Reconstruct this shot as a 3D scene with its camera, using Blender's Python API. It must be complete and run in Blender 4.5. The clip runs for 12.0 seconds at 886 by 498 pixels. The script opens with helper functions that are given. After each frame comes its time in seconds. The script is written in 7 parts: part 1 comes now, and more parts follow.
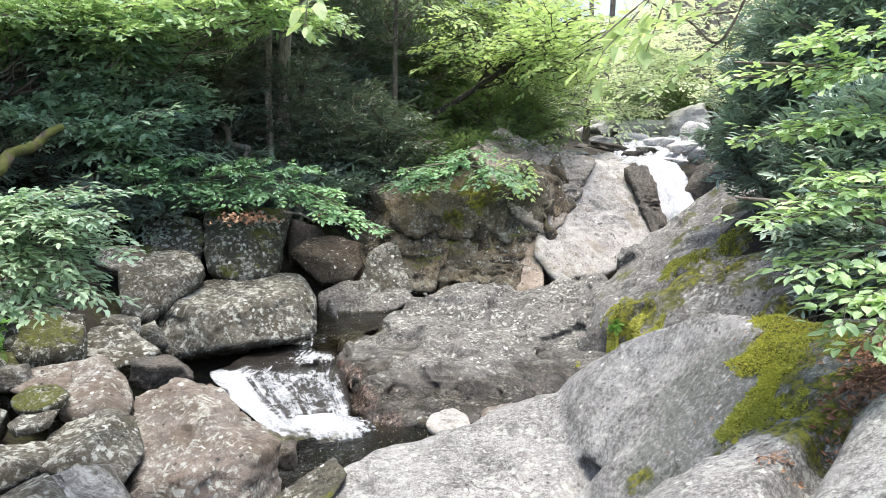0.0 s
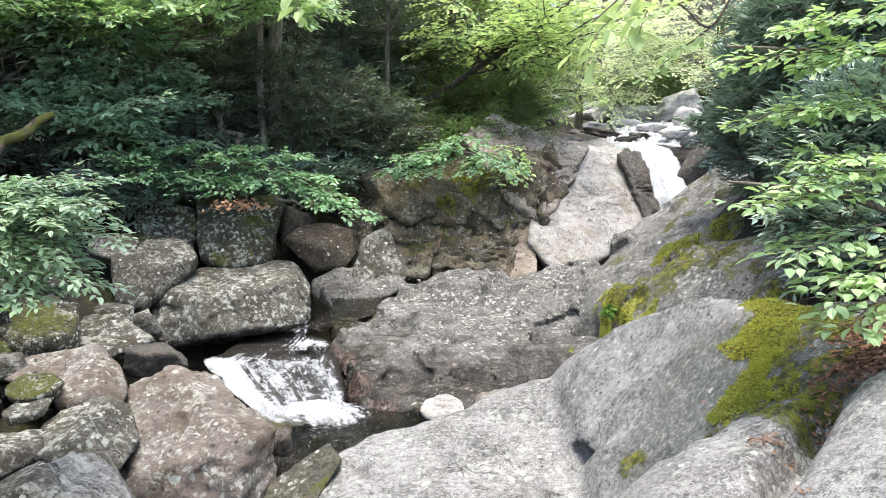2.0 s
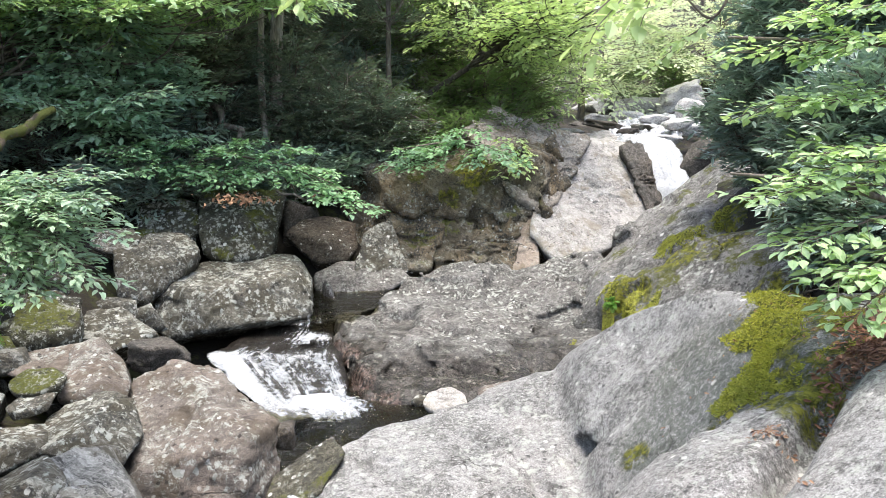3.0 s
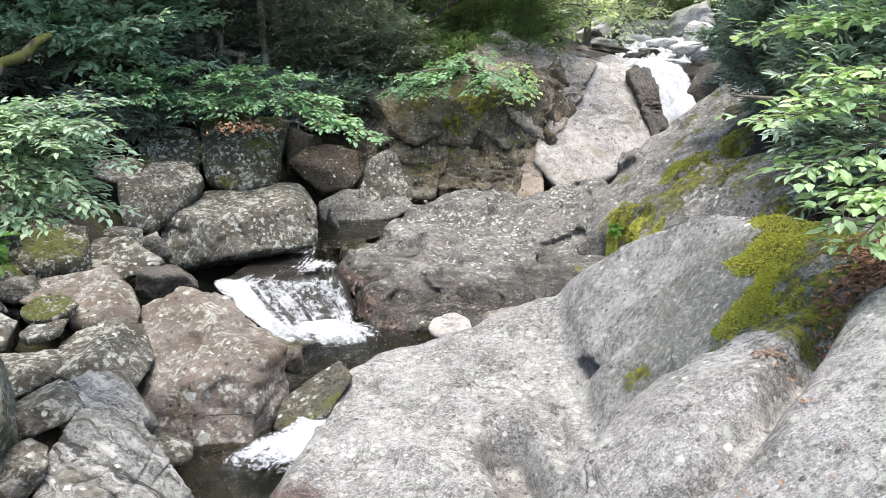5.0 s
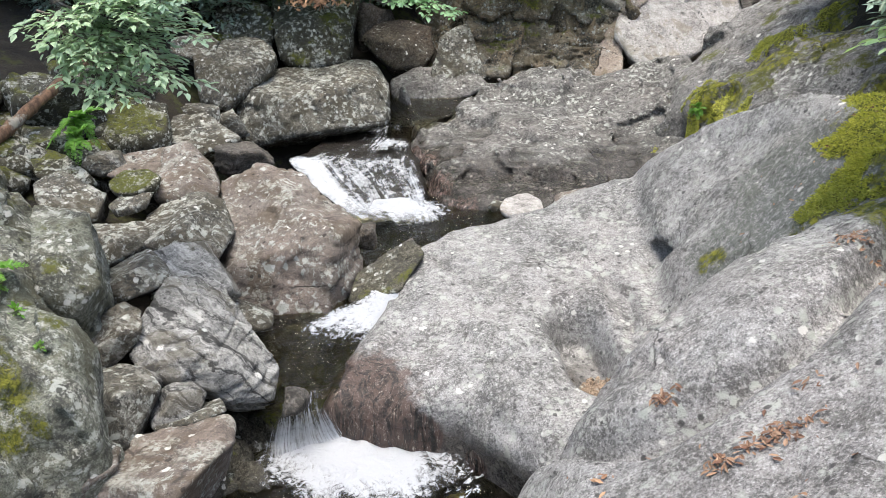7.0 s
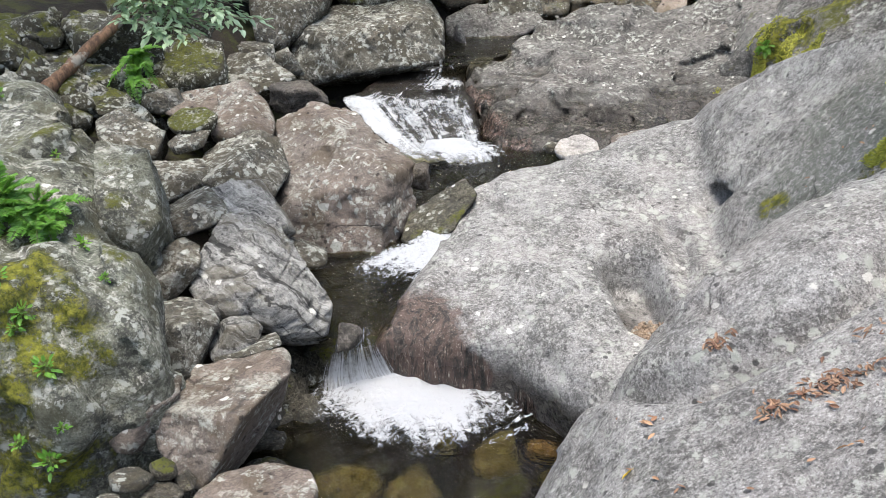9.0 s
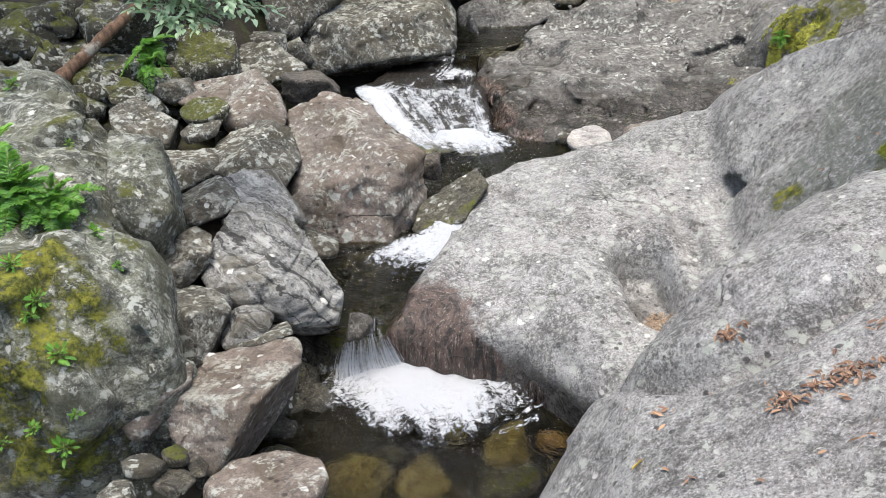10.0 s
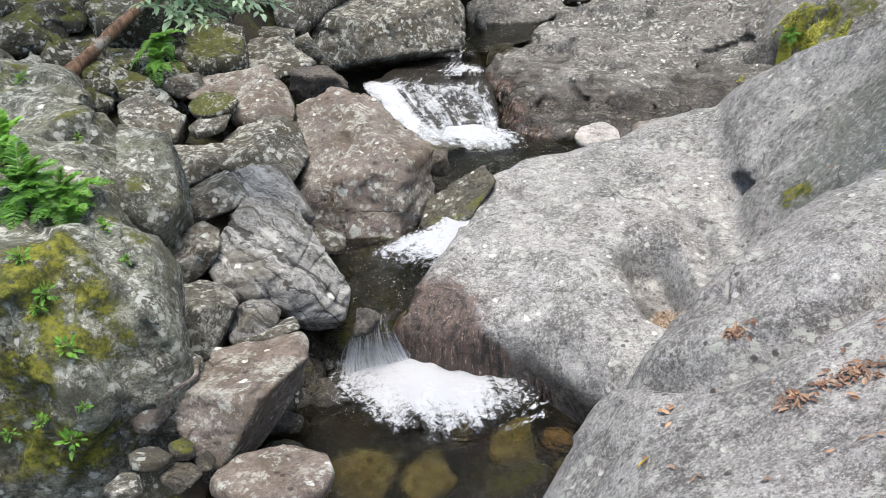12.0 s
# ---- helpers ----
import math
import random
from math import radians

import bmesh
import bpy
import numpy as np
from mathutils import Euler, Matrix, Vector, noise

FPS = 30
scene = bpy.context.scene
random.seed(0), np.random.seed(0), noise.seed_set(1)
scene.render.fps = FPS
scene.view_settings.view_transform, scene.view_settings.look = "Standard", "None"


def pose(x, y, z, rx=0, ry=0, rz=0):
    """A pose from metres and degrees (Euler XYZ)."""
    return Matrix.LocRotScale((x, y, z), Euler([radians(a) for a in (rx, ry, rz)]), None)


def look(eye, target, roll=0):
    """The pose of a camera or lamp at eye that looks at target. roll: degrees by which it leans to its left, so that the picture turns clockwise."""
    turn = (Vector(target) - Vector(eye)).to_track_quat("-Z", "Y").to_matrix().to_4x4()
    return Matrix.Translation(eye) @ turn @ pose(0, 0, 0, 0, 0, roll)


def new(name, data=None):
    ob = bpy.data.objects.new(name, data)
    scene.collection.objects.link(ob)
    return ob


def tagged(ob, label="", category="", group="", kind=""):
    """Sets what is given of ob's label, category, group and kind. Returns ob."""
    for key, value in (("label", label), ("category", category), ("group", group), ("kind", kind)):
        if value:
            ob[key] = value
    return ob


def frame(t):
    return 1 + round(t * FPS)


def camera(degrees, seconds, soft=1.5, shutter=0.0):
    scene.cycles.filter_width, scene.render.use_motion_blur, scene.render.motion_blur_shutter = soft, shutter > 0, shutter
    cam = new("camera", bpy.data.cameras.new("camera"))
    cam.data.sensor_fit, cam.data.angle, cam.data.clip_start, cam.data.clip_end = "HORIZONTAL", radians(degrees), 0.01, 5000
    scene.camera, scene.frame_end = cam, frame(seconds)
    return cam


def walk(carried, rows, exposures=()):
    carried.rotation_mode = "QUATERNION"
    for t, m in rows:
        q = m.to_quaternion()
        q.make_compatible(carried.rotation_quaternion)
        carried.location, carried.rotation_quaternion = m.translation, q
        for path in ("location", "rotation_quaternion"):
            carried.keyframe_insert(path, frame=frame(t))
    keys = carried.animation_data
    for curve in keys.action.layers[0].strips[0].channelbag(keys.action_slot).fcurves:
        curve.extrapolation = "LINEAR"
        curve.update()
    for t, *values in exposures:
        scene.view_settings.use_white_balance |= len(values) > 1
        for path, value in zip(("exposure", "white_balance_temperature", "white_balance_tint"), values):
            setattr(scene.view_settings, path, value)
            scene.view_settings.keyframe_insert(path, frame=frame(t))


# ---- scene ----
cam = camera(60, 12.0, soft=0.25)
walk(cam, [
    (0.0, look((-0.000, 0.000, -0.000), (-0.000, 9.903, -1.392), -0.00)),
    (0.5, look((0.003, 0.001, -0.001), (0.025, 9.893, -1.464), -0.06)),
    (1.0, look((0.001, -0.000, -0.000), (0.066, 9.882, -1.528), -0.10)),
    (1.5, look((0.005, -0.004, -0.004), (0.076, 9.877, -1.544), -0.23)),
    (2.0, look((0.000, -0.007, -0.006), (0.086, 9.870, -1.565), -0.24)),
    (2.5, look((0.002, -0.001, -0.005), (0.070, 9.868, -1.621), -0.39)),
    (4.3, look((0.002, -0.006, -0.006), (0.036, 9.799, -1.969), -0.80)),
    (4.5, look((-0.001, -0.008, -0.011), (0.022, 9.769, -2.109), -0.87)),
    (5.0, look((-0.003, -0.012, -0.022), (-0.010, 9.657, -2.572), -0.87)),
    (5.5, look((-0.007, -0.013, -0.035), (-0.089, 9.511, -3.083), -0.68)),
    (6.0, look((-0.007, -0.013, -0.042), (-0.649, 9.331, -3.544), -1.76)),
    (6.5, look((-0.007, -0.013, -0.047), (-0.932, 9.183, -3.863), -2.18)),
    (7.0, look((-0.010, -0.014, -0.051), (-0.945, 9.117, -4.018), -1.85)),
    (9.0, look((-0.013, -0.011, -0.069), (-1.606, 8.717, -4.682), -2.90)),
    (9.5, look((-0.011, -0.013, -0.072), (-1.767, 8.644, -4.760), -3.21)),
    (10.0, look((-0.011, -0.012, -0.074), (-1.746, 8.638, -4.783), -3.10)),
    (10.5, look((-0.015, -0.011, -0.072), (-1.758, 8.632, -4.791), -2.93)),
    (11.0, look((-0.014, -0.014, -0.075), (-1.782, 8.630, -4.781), -2.93)),
    (11.5, look((-0.013, -0.012, -0.076), (-1.832, 8.613, -4.798), -3.08)),
    (12.0, look((-0.013, -0.012, -0.077), (-1.833, 8.601, -4.822), -3.00)),
], exposures=[(0.0, 1.42), (5.3, 1.36), (6.0, 1.24), (7.0, 1.14), (12.0, 1.10)])

# ---------------------------------------------------------------- sky and sun
world = bpy.data.worlds.new("sky")
scene.world = world
world.use_nodes = True
wn = world.node_tree.nodes
wl = world.node_tree.links
sky_tex = wn.new("ShaderNodeTexSky")
sky_tex.sky_type = "NISHITA"
sky_tex.sun_disc = False
sky_tex.sun_elevation = radians(82)
sky_tex.sun_rotation = radians(153)
sky_tex.air_density, sky_tex.dust_density, sky_tex.ozone_density = 1.2, 4.0, 1.0
wl.new(sky_tex.outputs[0], wn["Background"].inputs[0])
wn["Background"].inputs[1].default_value = 0.148

sun_data = bpy.data.lights.new("sun", "SUN")
sun_data.energy = 1.9
sun_data.angle = radians(35)
sun_data.color = (1.0, 0.95, 0.87)
sun = new("sun", sun_data)
sun.matrix_world = look((0.5, -0.5, 10.5), (0, 0, 0))

# ---------------------------------------------------------------- numeric tools
def hash3(i, j, k, seed):
    n = (i * 374761393 + j * 668265263 + k * 2147483647 + seed * 1274126177) & 0xFFFFFFFF
    n = ((n ^ (n >> 13)) * 1274126177) & 0xFFFFFFFF
    n = ((n ^ (n >> 16)) * 2246822519) & 0xFFFFFFFF
    return ((n ^ (n >> 15)) & 0xFFFF) / 32767.5 - 1.0


def vnoise(p, seed=0):
    """Smooth value noise, -1 to 1, at an array of points."""
    q = np.floor(p).astype(np.int64)
    w = p - q
    w = w * w * (3 - 2 * w)
    out = 0.0
    for a in (0, 1):
        for b in (0, 1):
            for c in (0, 1):
                k = hash3(q[..., 0] + a, q[..., 1] + b, q[..., 2] + c, seed)
                k = k * (w[..., 0] if a else 1 - w[..., 0])
                k = k * (w[..., 1] if b else 1 - w[..., 1])
                out = out + k * (w[..., 2] if c else 1 - w[..., 2])
    return out


def fbm(p, octaves=3, seed=0):
    total, amp, s = 0.0, 1.0, 1.0
    for o in range(octaves):
        total = total + amp * vnoise(p * s + 17.3 * o, seed + o)
        amp, s = amp * 0.5, s * 2.03
    return total


def blocks(p, seed=0):
    """A broken surface: each random cell has its own step and tilt, about -1 to 1."""
    q = np.floor(p).astype(np.int64)
    best = np.full(p.shape[:-1], 1e9)
    out = np.zeros(p.shape[:-1])
    for a in (-1, 0, 1):
        for b in (-1, 0, 1):
            for c in (-1, 0, 1):
                i, j, k = q[..., 0] + a, q[..., 1] + b, q[..., 2] + c
                h = [hash3(i, j, k, seed + m) for m in range(3)]
                d = [p[..., m] - (q[..., m] + (a, b, c)[m] + 0.5 + 0.45 * h[m]) for m in range(3)]
                r = d[0] ** 2 + d[1] ** 2 + d[2] ** 2
                near = r < best
                g = hash3(i, j, k, seed + 7)
                out = np.where(near, g + 0.9 * (h[1] * d[0] + h[2] * d[1] + h[0] * d[2]), out)
                best = np.where(near, r, best)
    return out


def smooth(x, a, b):
    t = np.clip((x - a) / (b - a), 0, 1)
    return t * t * (3 - 2 * t)


def smax(a, b, r):
    h = np.maximum(r - np.abs(a - b), 0) / r
    return np.maximum(a, b) + h * h * r * 0.25


def outline_distance(x, y, outline):
    """Signed distance to a closed outline in the plan, negative inside."""
    pts = np.array([q[:2] for q in outline], float)
    best = np.full(x.shape, 1e9)
    inside = np.zeros(x.shape, bool)
    for (ax, ay), (bx, by) in zip(pts, np.roll(pts, -1, 0)):
        ex, ey = bx - ax, by - ay
        t = np.clip(((x - ax) * ex + (y - ay) * ey) / (ex * ex + ey * ey), 0, 1)
        best = np.minimum(best, np.hypot(x - ax - t * ex, y - ay - t * ey))
        cross = ((ay > y) != (by > y)) & (x < ex * (y - ay) / (ey + 1e-12) + ax)
        inside ^= cross
    return np.where(inside, -best, best)


def surface(field, lo, hi, step):
    """A quad mesh of the zero level of a field over a box (surface nets)."""
    ax = [np.arange(lo[n], hi[n] + step, step) for n in range(3)]
    g = np.stack(np.meshgrid(*ax, indexing="ij"), -1)
    v = field(g)
    sh = tuple(n - 1 for n in v.shape)
    total, count = np.zeros(sh + (3,)), np.zeros(sh)
    corner = [(a, b, c) for a in (0, 1) for b in (0, 1) for c in (0, 1)]

    def at(c):
        return v[c[0]: c[0] + sh[0], c[1]: c[1] + sh[1], c[2]: c[2] + sh[2]]

    for a in corner:
        for n in range(3):
            if a[n] == 0:
                b = tuple(1 if m == n else a[m] for m in range(3))
                va, vb = at(a), at(b)
                hit = (va < 0) != (vb < 0)
                t = np.where(hit, va / np.where(hit, va - vb, 1), 0)
                for m in range(3):
                    total[..., m] += np.where(hit, a[m] + (t if m == n else 0), 0)
                count += hit
    live = count > 0
    index = np.full(sh, -1)
    index[live] = np.arange(live.sum())
    base = np.argwhere(live)
    verts = (base + total[live] / count[live][:, None]) * step + np.array(lo)
    quads = []
    for n in range(3):
        m, k = [(1, 2), (2, 0), (0, 1)][n]
        sl = [slice(None)] * 3
        sl2 = [slice(None)] * 3
        sl[n], sl2[n] = slice(0, -1), slice(1, None)
        va, vb = v[tuple(sl)], v[tuple(sl2)]
        hit = np.argwhere((va < 0) != (vb < 0))
        ok = (hit[:, m] > 0) & (hit[:, k] > 0) & (hit[:, m] < sh[m]) & (hit[:, k] < sh[k])
        hit = hit[ok]
        out = va[tuple(hit.T)] < 0
        q = []
        for dm, dk in ((1, 1), (0, 1), (0, 0), (1, 0)):
            h = hit.copy()
            h[:, m] -= dm
            h[:, k] -= dk
            q.append(index[tuple(h.T)])
        q = np.stack(q, 1)
        q[~out] = q[~out][:, ::-1]
        quads.append(q)
    return verts, np.concatenate(quads)


def mesh_of(name, verts, faces, smooth_shade=True):
    """A mesh from arrays; faces all have the same number of corners."""
    me = bpy.data.meshes.new(name)
    verts, faces = np.asarray(verts, np.float32), np.asarray(faces, np.int32)
    n, k = faces.shape
    me.vertices.add(len(verts))
    me.vertices.foreach_set("co", verts.ravel())
    me.loops.add(n * k)
    me.loops.foreach_set("vertex_index", faces.ravel())
    me.polygons.add(n)
    me.polygons.foreach_set("loop_start", np.arange(n, dtype=np.int32) * k)
    me.polygons.foreach_set("use_smooth", np.full(n, smooth_shade))
    me.update(calc_edges=True)
    return me


def part(name, me, mat, parent=None, label=""):
    ob = new(name, me)
    if mat is not None:
        me.materials.append(mat)
    if parent is not None:
        ob.parent = parent
        ob.matrix_parent_inverse = parent.matrix_basis.inverted()
    return tagged(ob, label)


# ---------------------------------------------------------------- materials
def nodes_of(name):
    mat = bpy.data.materials.new(name)
    mat.use_nodes = True
    nt = mat.node_tree
    return mat, nt.nodes, nt.links, nt.nodes["Principled BSDF"]


class Tree:
    """Small shorthand for wiring nodes."""

    def __init__(self, nodes, links):
        self.n, self.l = nodes, links

    def put(self, socket, value):
        if isinstance(value, bpy.types.NodeSocket):
            self.l.new(value, socket)
        else:
            socket.default_value = value

    def pos(self):
        return self.n.new("ShaderNodeNewGeometry").outputs["Position"]

    def mapped(self, vec, scale=(1, 1, 1), rot=(0, 0, 0)):
        m = self.n.new("ShaderNodeMapping")
        self.put(m.inputs["Vector"], vec)
        m.inputs["Scale"].default_value = scale
        m.inputs["Rotation"].default_value = [radians(a) for a in rot]
        return m.outputs[0]

    def noise(self, vec, scale, detail=4.0, rough=0.6, warp=0.0):
        t = self.n.new("ShaderNodeTexNoise")
        self.put(t.inputs["Vector"], vec)
        t.inputs["Scale"].default_value, t.inputs["Detail"].default_value = scale, detail
        t.inputs["Roughness"].default_value, t.inputs["Distortion"].default_value = rough, warp
        return t.outputs[0]

    def cells(self, vec, scale, feature="F1", rand=1.0):
        t = self.n.new("ShaderNodeTexVoronoi")
        t.feature = feature
        self.put(t.inputs["Vector"], vec)
        t.inputs["Scale"].default_value = scale
        t.inputs["Randomness"].default_value = rand
        return t.outputs["Distance"]

    def ramp(self, fac, a, b, lo=0.0, hi=1.0):
        r = self.n.new("ShaderNodeMapRange")
        r.interpolation_type = "SMOOTHSTEP"
        self.put(r.inputs[0], fac)
        for k, v in zip((1, 2, 3, 4), (a, b, lo, hi)):
            r.inputs[k].default_value = v
        return r.outputs[0]

    def math(self, op, a, b=0.0):
        m = self.n.new("ShaderNodeMath")
        m.operation = op
        self.put(m.inputs[0], a)
        self.put(m.inputs[1], b)
        return m.outputs[0]

    def mix(self, fac, a, b):
        m = self.n.new("ShaderNodeMix")
        m.data_type = "RGBA"
        self.put(m.inputs[0], fac)
        self.put(m.inputs[6], a if isinstance(a, bpy.types.NodeSocket) else (*a, 1))
        self.put(m.inputs[7], b if isinstance(b, bpy.types.NodeSocket) else (*b, 1))
        return m.outputs[2]

    def bump(self, height, strength, dist, normal=None):
        b = self.n.new("ShaderNodeBump")
        self.put(b.inputs["Height"], height)
        b.inputs["Strength"].default_value, b.inputs["Distance"].default_value = strength, dist
        if normal is not None:
            self.l.new(normal, b.inputs["Normal"])
        return b.outputs[0]

    def up(self):
        g = self.n.new("ShaderNodeNewGeometry")
        s = self.n.new("ShaderNodeSeparateXYZ")
        self.l.new(g.outputs["Normal"], s.inputs[0])
        return s.outputs[2]

    def height(self):
        s = self.n.new("ShaderNodeSeparateXYZ")
        self.l.new(self.pos(), s.inputs[0])
        return s.outputs[2]


def rock_material(name, light=(0.42, 0.40, 0.38), dark=(0.16, 0.15, 0.14), warm=(0.36, 0.29, 0.25), warmth=0.35,
                  lichen=0.5, moss=0.0, wet=None, streak=(1, 1, 5), turn=(20, 30, 0), grime=0.5, cushions=(), damp=(), crusts=(), veins=0.0, patches=1.0, bands=0.0, grain=1.0):
    """Lichened mica schist: grain, foliation streaks, pale lichen spots, dark crust, moss and a wet foot."""
    mat, n, l, bsdf = nodes_of(name)
    t = Tree(n, l)
    p = t.pos()
    oi = n.new("ShaderNodeObjectInfo").outputs["Random"]
    cmb = n.new("ShaderNodeCombineXYZ")
    for k in range(3):
        l.new(t.math("MULTIPLY", oi, 7.0 + 5 * k), cmb.inputs[k])
    ad = n.new("ShaderNodeVectorMath")
    l.new(p, ad.inputs[0])
    l.new(cmb.outputs[0], ad.inputs[1])
    p = ad.outputs[0]
    wn_ = n.new("ShaderNodeTexNoise")
    l.new(p, wn_.inputs["Vector"])
    wn_.inputs["Scale"].default_value, wn_.inputs["Detail"].default_value = 7.0, 5.0
    wv = n.new("ShaderNodeVectorMath")
    wv.operation = "MULTIPLY_ADD"
    l.new(wn_.outputs["Color"], wv.inputs[0])
    wv.inputs[1].default_value = (0.16, 0.16, 0.16)
    l.new(p, wv.inputs[2])
    pw = wv.outputs[0]
    band = t.noise(t.mapped(p, streak, turn), 2.6, 9, 0.74, 0.6)
    big = t.noise(p, 1.1, 3, 0.55)
    fine = t.noise(p, 30, 7, 0.8)
    speck = t.noise(p, 95, 4, 0.75)
    mid = t.noise(p, 8.5, 6, 0.75)
    half = tuple(0.5 * (p_ + q_) for p_, q_ in zip(dark, light))
    col = t.mix(t.ramp(band, 0.32, 0.66), half, light)
    col = t.mix(t.math("MULTIPLY", t.ramp(big, 0.42, 0.62), warmth), col, warm)
    col = t.mix(t.ramp(mid, 0.30, 0.46, 0.4, 0.0), col, dark)
    # crystalline grain: pale flakes and dark mica at two sizes
    col = t.mix(t.ramp(fine, 0.41, 0.455, 0.7 * grain, 0.0), col, tuple(0.55 * c for c in dark))
    col = t.mix(t.ramp(fine, 0.56, 0.60, 0.0, 0.75 * grain), col, tuple(min(1.3 * c + 0.05, 0.75) for c in light))
    col = t.mix(t.ramp(speck, 0.41, 0.455, 0.75 * grain, 0.0), col, tuple(0.5 * c for c in dark))
    col = t.mix(t.ramp(speck, 0.56, 0.60, 0.0, 0.65 * grain), col, tuple(min(1.6 * c + 0.06, 0.66) for c in light))
    # short dashes of mica drawn out along the foliation
    flake = t.noise(t.mapped(p, tuple(0.4 + 0.6 * q for q in streak), turn), 14, 8, 0.8, 0.8)
    col = t.mix(t.ramp(flake, 0.42, 0.36, 0.0, 0.7 * patches), col, tuple(0.4 * c for c in dark))
    grit = t.noise(t.mapped(p, tuple(0.8 + 0.2 * q for q in streak), turn), 22, 7, 0.72, 0.4)
    col = t.mix(t.ramp(grit, 0.40, 0.44, 0.6 * patches, 0.0), col, tuple(0.7 * c for c in dark))
    col = t.mix(t.ramp(grit, 0.54, 0.575, 0.0, 0.55 * patches), col, tuple(min(1.25 * c + 0.05, 0.75) for c in light))
    # dark and white bands across the block
    if bands > 0:
        dot = n.new("ShaderNodeVectorMath")
        dot.operation = "DOT_PRODUCT"
        l.new(pw, dot.inputs[0])
        dot.inputs[1].default_value = (0.5, 0.65, 0.57)
        st = t.n.new("ShaderNodeCombineXYZ")
        l.new(t.math("MULTIPLY", dot.outputs["Value"], 11.0), st.inputs[0])
        l.new(t.math("MULTIPLY", t.noise(p, 1.6, 3, 0.6), 2.2), st.inputs[1])
        stripe = t.noise(st.outputs[0], 1.0, 6, 0.72)
        col = t.mix(t.ramp(stripe, 0.47, 0.43, 0.0, bands), col, tuple(0.45 * c for c in dark))
        col = t.mix(t.ramp(stripe, 0.54, 0.58, 0.0, 0.8 * bands), col, (0.42, 0.42, 0.4))
    # thin wavy seams along the foliation
    seam = t.ramp(t.math("ABSOLUTE", t.math("SUBTRACT", band, 0.5)), 0.0, 0.014, 1.0, 0.0)
    seam = t.math("MAXIMUM", seam, t.ramp(t.math("ABSOLUTE", t.math("SUBTRACT", band, 0.43)), 0.0, 0.01, 0.8, 0.0))
    seam = t.math("MULTIPLY", seam, t.ramp(t.noise(p, 2.7, 4, 0.7), 0.46, 0.56))
    col = t.mix(t.math("MULTIPLY", seam, 0.65), col, tuple(0.35 * c for c in dark))
    # dark lichen crust
    crust = t.math("MULTIPLY", t.ramp(t.noise(p, 3.2, 7, 0.72), 0.47, 0.55), t.ramp(t.noise(p, 40, 6, 0.8), 0.46, 0.52))
    col = t.mix(t.math("MULTIPLY", crust, grime), col, (0.04, 0.04, 0.036))
    # olive and brown stains, hand-sized, and broad sheets of grey-white lichen with frayed edges
    if grain < 1:
        stain = t.ramp(t.noise(p, 2.6, 6, 0.68, 0.5), 0.50, 0.58)
        col = t.mix(t.math("MULTIPLY", stain, 0.6), col, tuple(k * c for k, c in zip((0.62, 0.56, 0.42), half)))
        sheet = t.math("ADD", t.noise(p, 4.2, 8, 0.74), t.math("MULTIPLY", t.math("SUBTRACT", t.up(), 0.3), 0.05))
        col = t.mix(t.ramp(sheet, 0.575, 0.60, 0.0, 0.9 * lichen), col, t.mix(t.ramp(t.noise(p, 45, 4, 0.7), 0.4, 0.6), (0.17, 0.172, 0.145), (0.46, 0.46, 0.41)))
    # pale lichen in rough-edged spots, large and small
    if lichen > 0:
        edge = t.math("MULTIPLY", t.math("SUBTRACT", t.noise(p, 30, 7, 0.8), 0.5), 1.25)
        where = t.ramp(t.noise(p, 1.9, 3, 0.6), 0.60 - 0.2 * lichen, 0.70 - 0.2 * lichen)
        s1 = t.ramp(t.math("ADD", t.cells(pw, 12.0), edge), 0.30, 0.24)
        s2 = t.ramp(t.noise(p, 19, 8, 0.82), 0.535, 0.585)
        s3 = t.ramp(t.math("ADD", t.cells(t.mapped(p, (1, 1, 1), (13, 40, 7)), 3.6), t.math("MULTIPLY", edge, 0.25)), 0.085, 0.06)
        spots = t.math("MAXIMUM", t.math("MULTIPLY", s1, where), t.math("MULTIPLY", s2, t.ramp(t.noise(p, 4.3, 3, 0.6), 0.54 - 0.16 * lichen, 0.64 - 0.16 * lichen)))
        col = t.mix(t.math("MULTIPLY", spots, 0.85), col, t.mix(t.noise(p, 9, 2), (0.43, 0.44, 0.405), (0.29, 0.315, 0.28)))
        col = t.mix(t.math("MULTIPLY", s3, 0.9), col, (0.6, 0.595, 0.56))
        near = t.ramp(t.noise(p, 3.4, 4, 0.65), 0.47, 0.56)
        s4 = t.ramp(t.math("ADD", t.cells(t.mapped(p, (1, 1, 1), (40, 7, 21)), 9.5), t.math("MULTIPLY", edge, 0.3)), 0.17, 0.13)
        s5 = t.ramp(t.math("ADD", t.cells(t.mapped(p, (1, 1, 1), (5, 61, 33)), 13), t.math("MULTIPLY", edge, 0.4)), 0.2, 0.15)
        col = t.mix(t.math("MULTIPLY", t.math("MULTIPLY", s4, near), 0.85), col, (0.5, 0.5, 0.47))
        col = t.mix(t.math("MULTIPLY", t.math("MULTIPLY", s5, t.ramp(t.noise(p, 2.9, 4, 0.65), 0.46, 0.55)), 0.85), col, tuple(0.35 * c for c in dark))
    rough = 0.88
    # fractures
    crack = t.ramp(t.cells(t.mapped(pw, (0.8, 0.8, 1.6), (30, 15, 20)), 1.3, "DISTANCE_TO_EDGE"), 0.016, 0.0)
    crack = t.math("MULTIPLY", crack, t.ramp(t.noise(p, 1.7, 2), 0.56, 0.62))
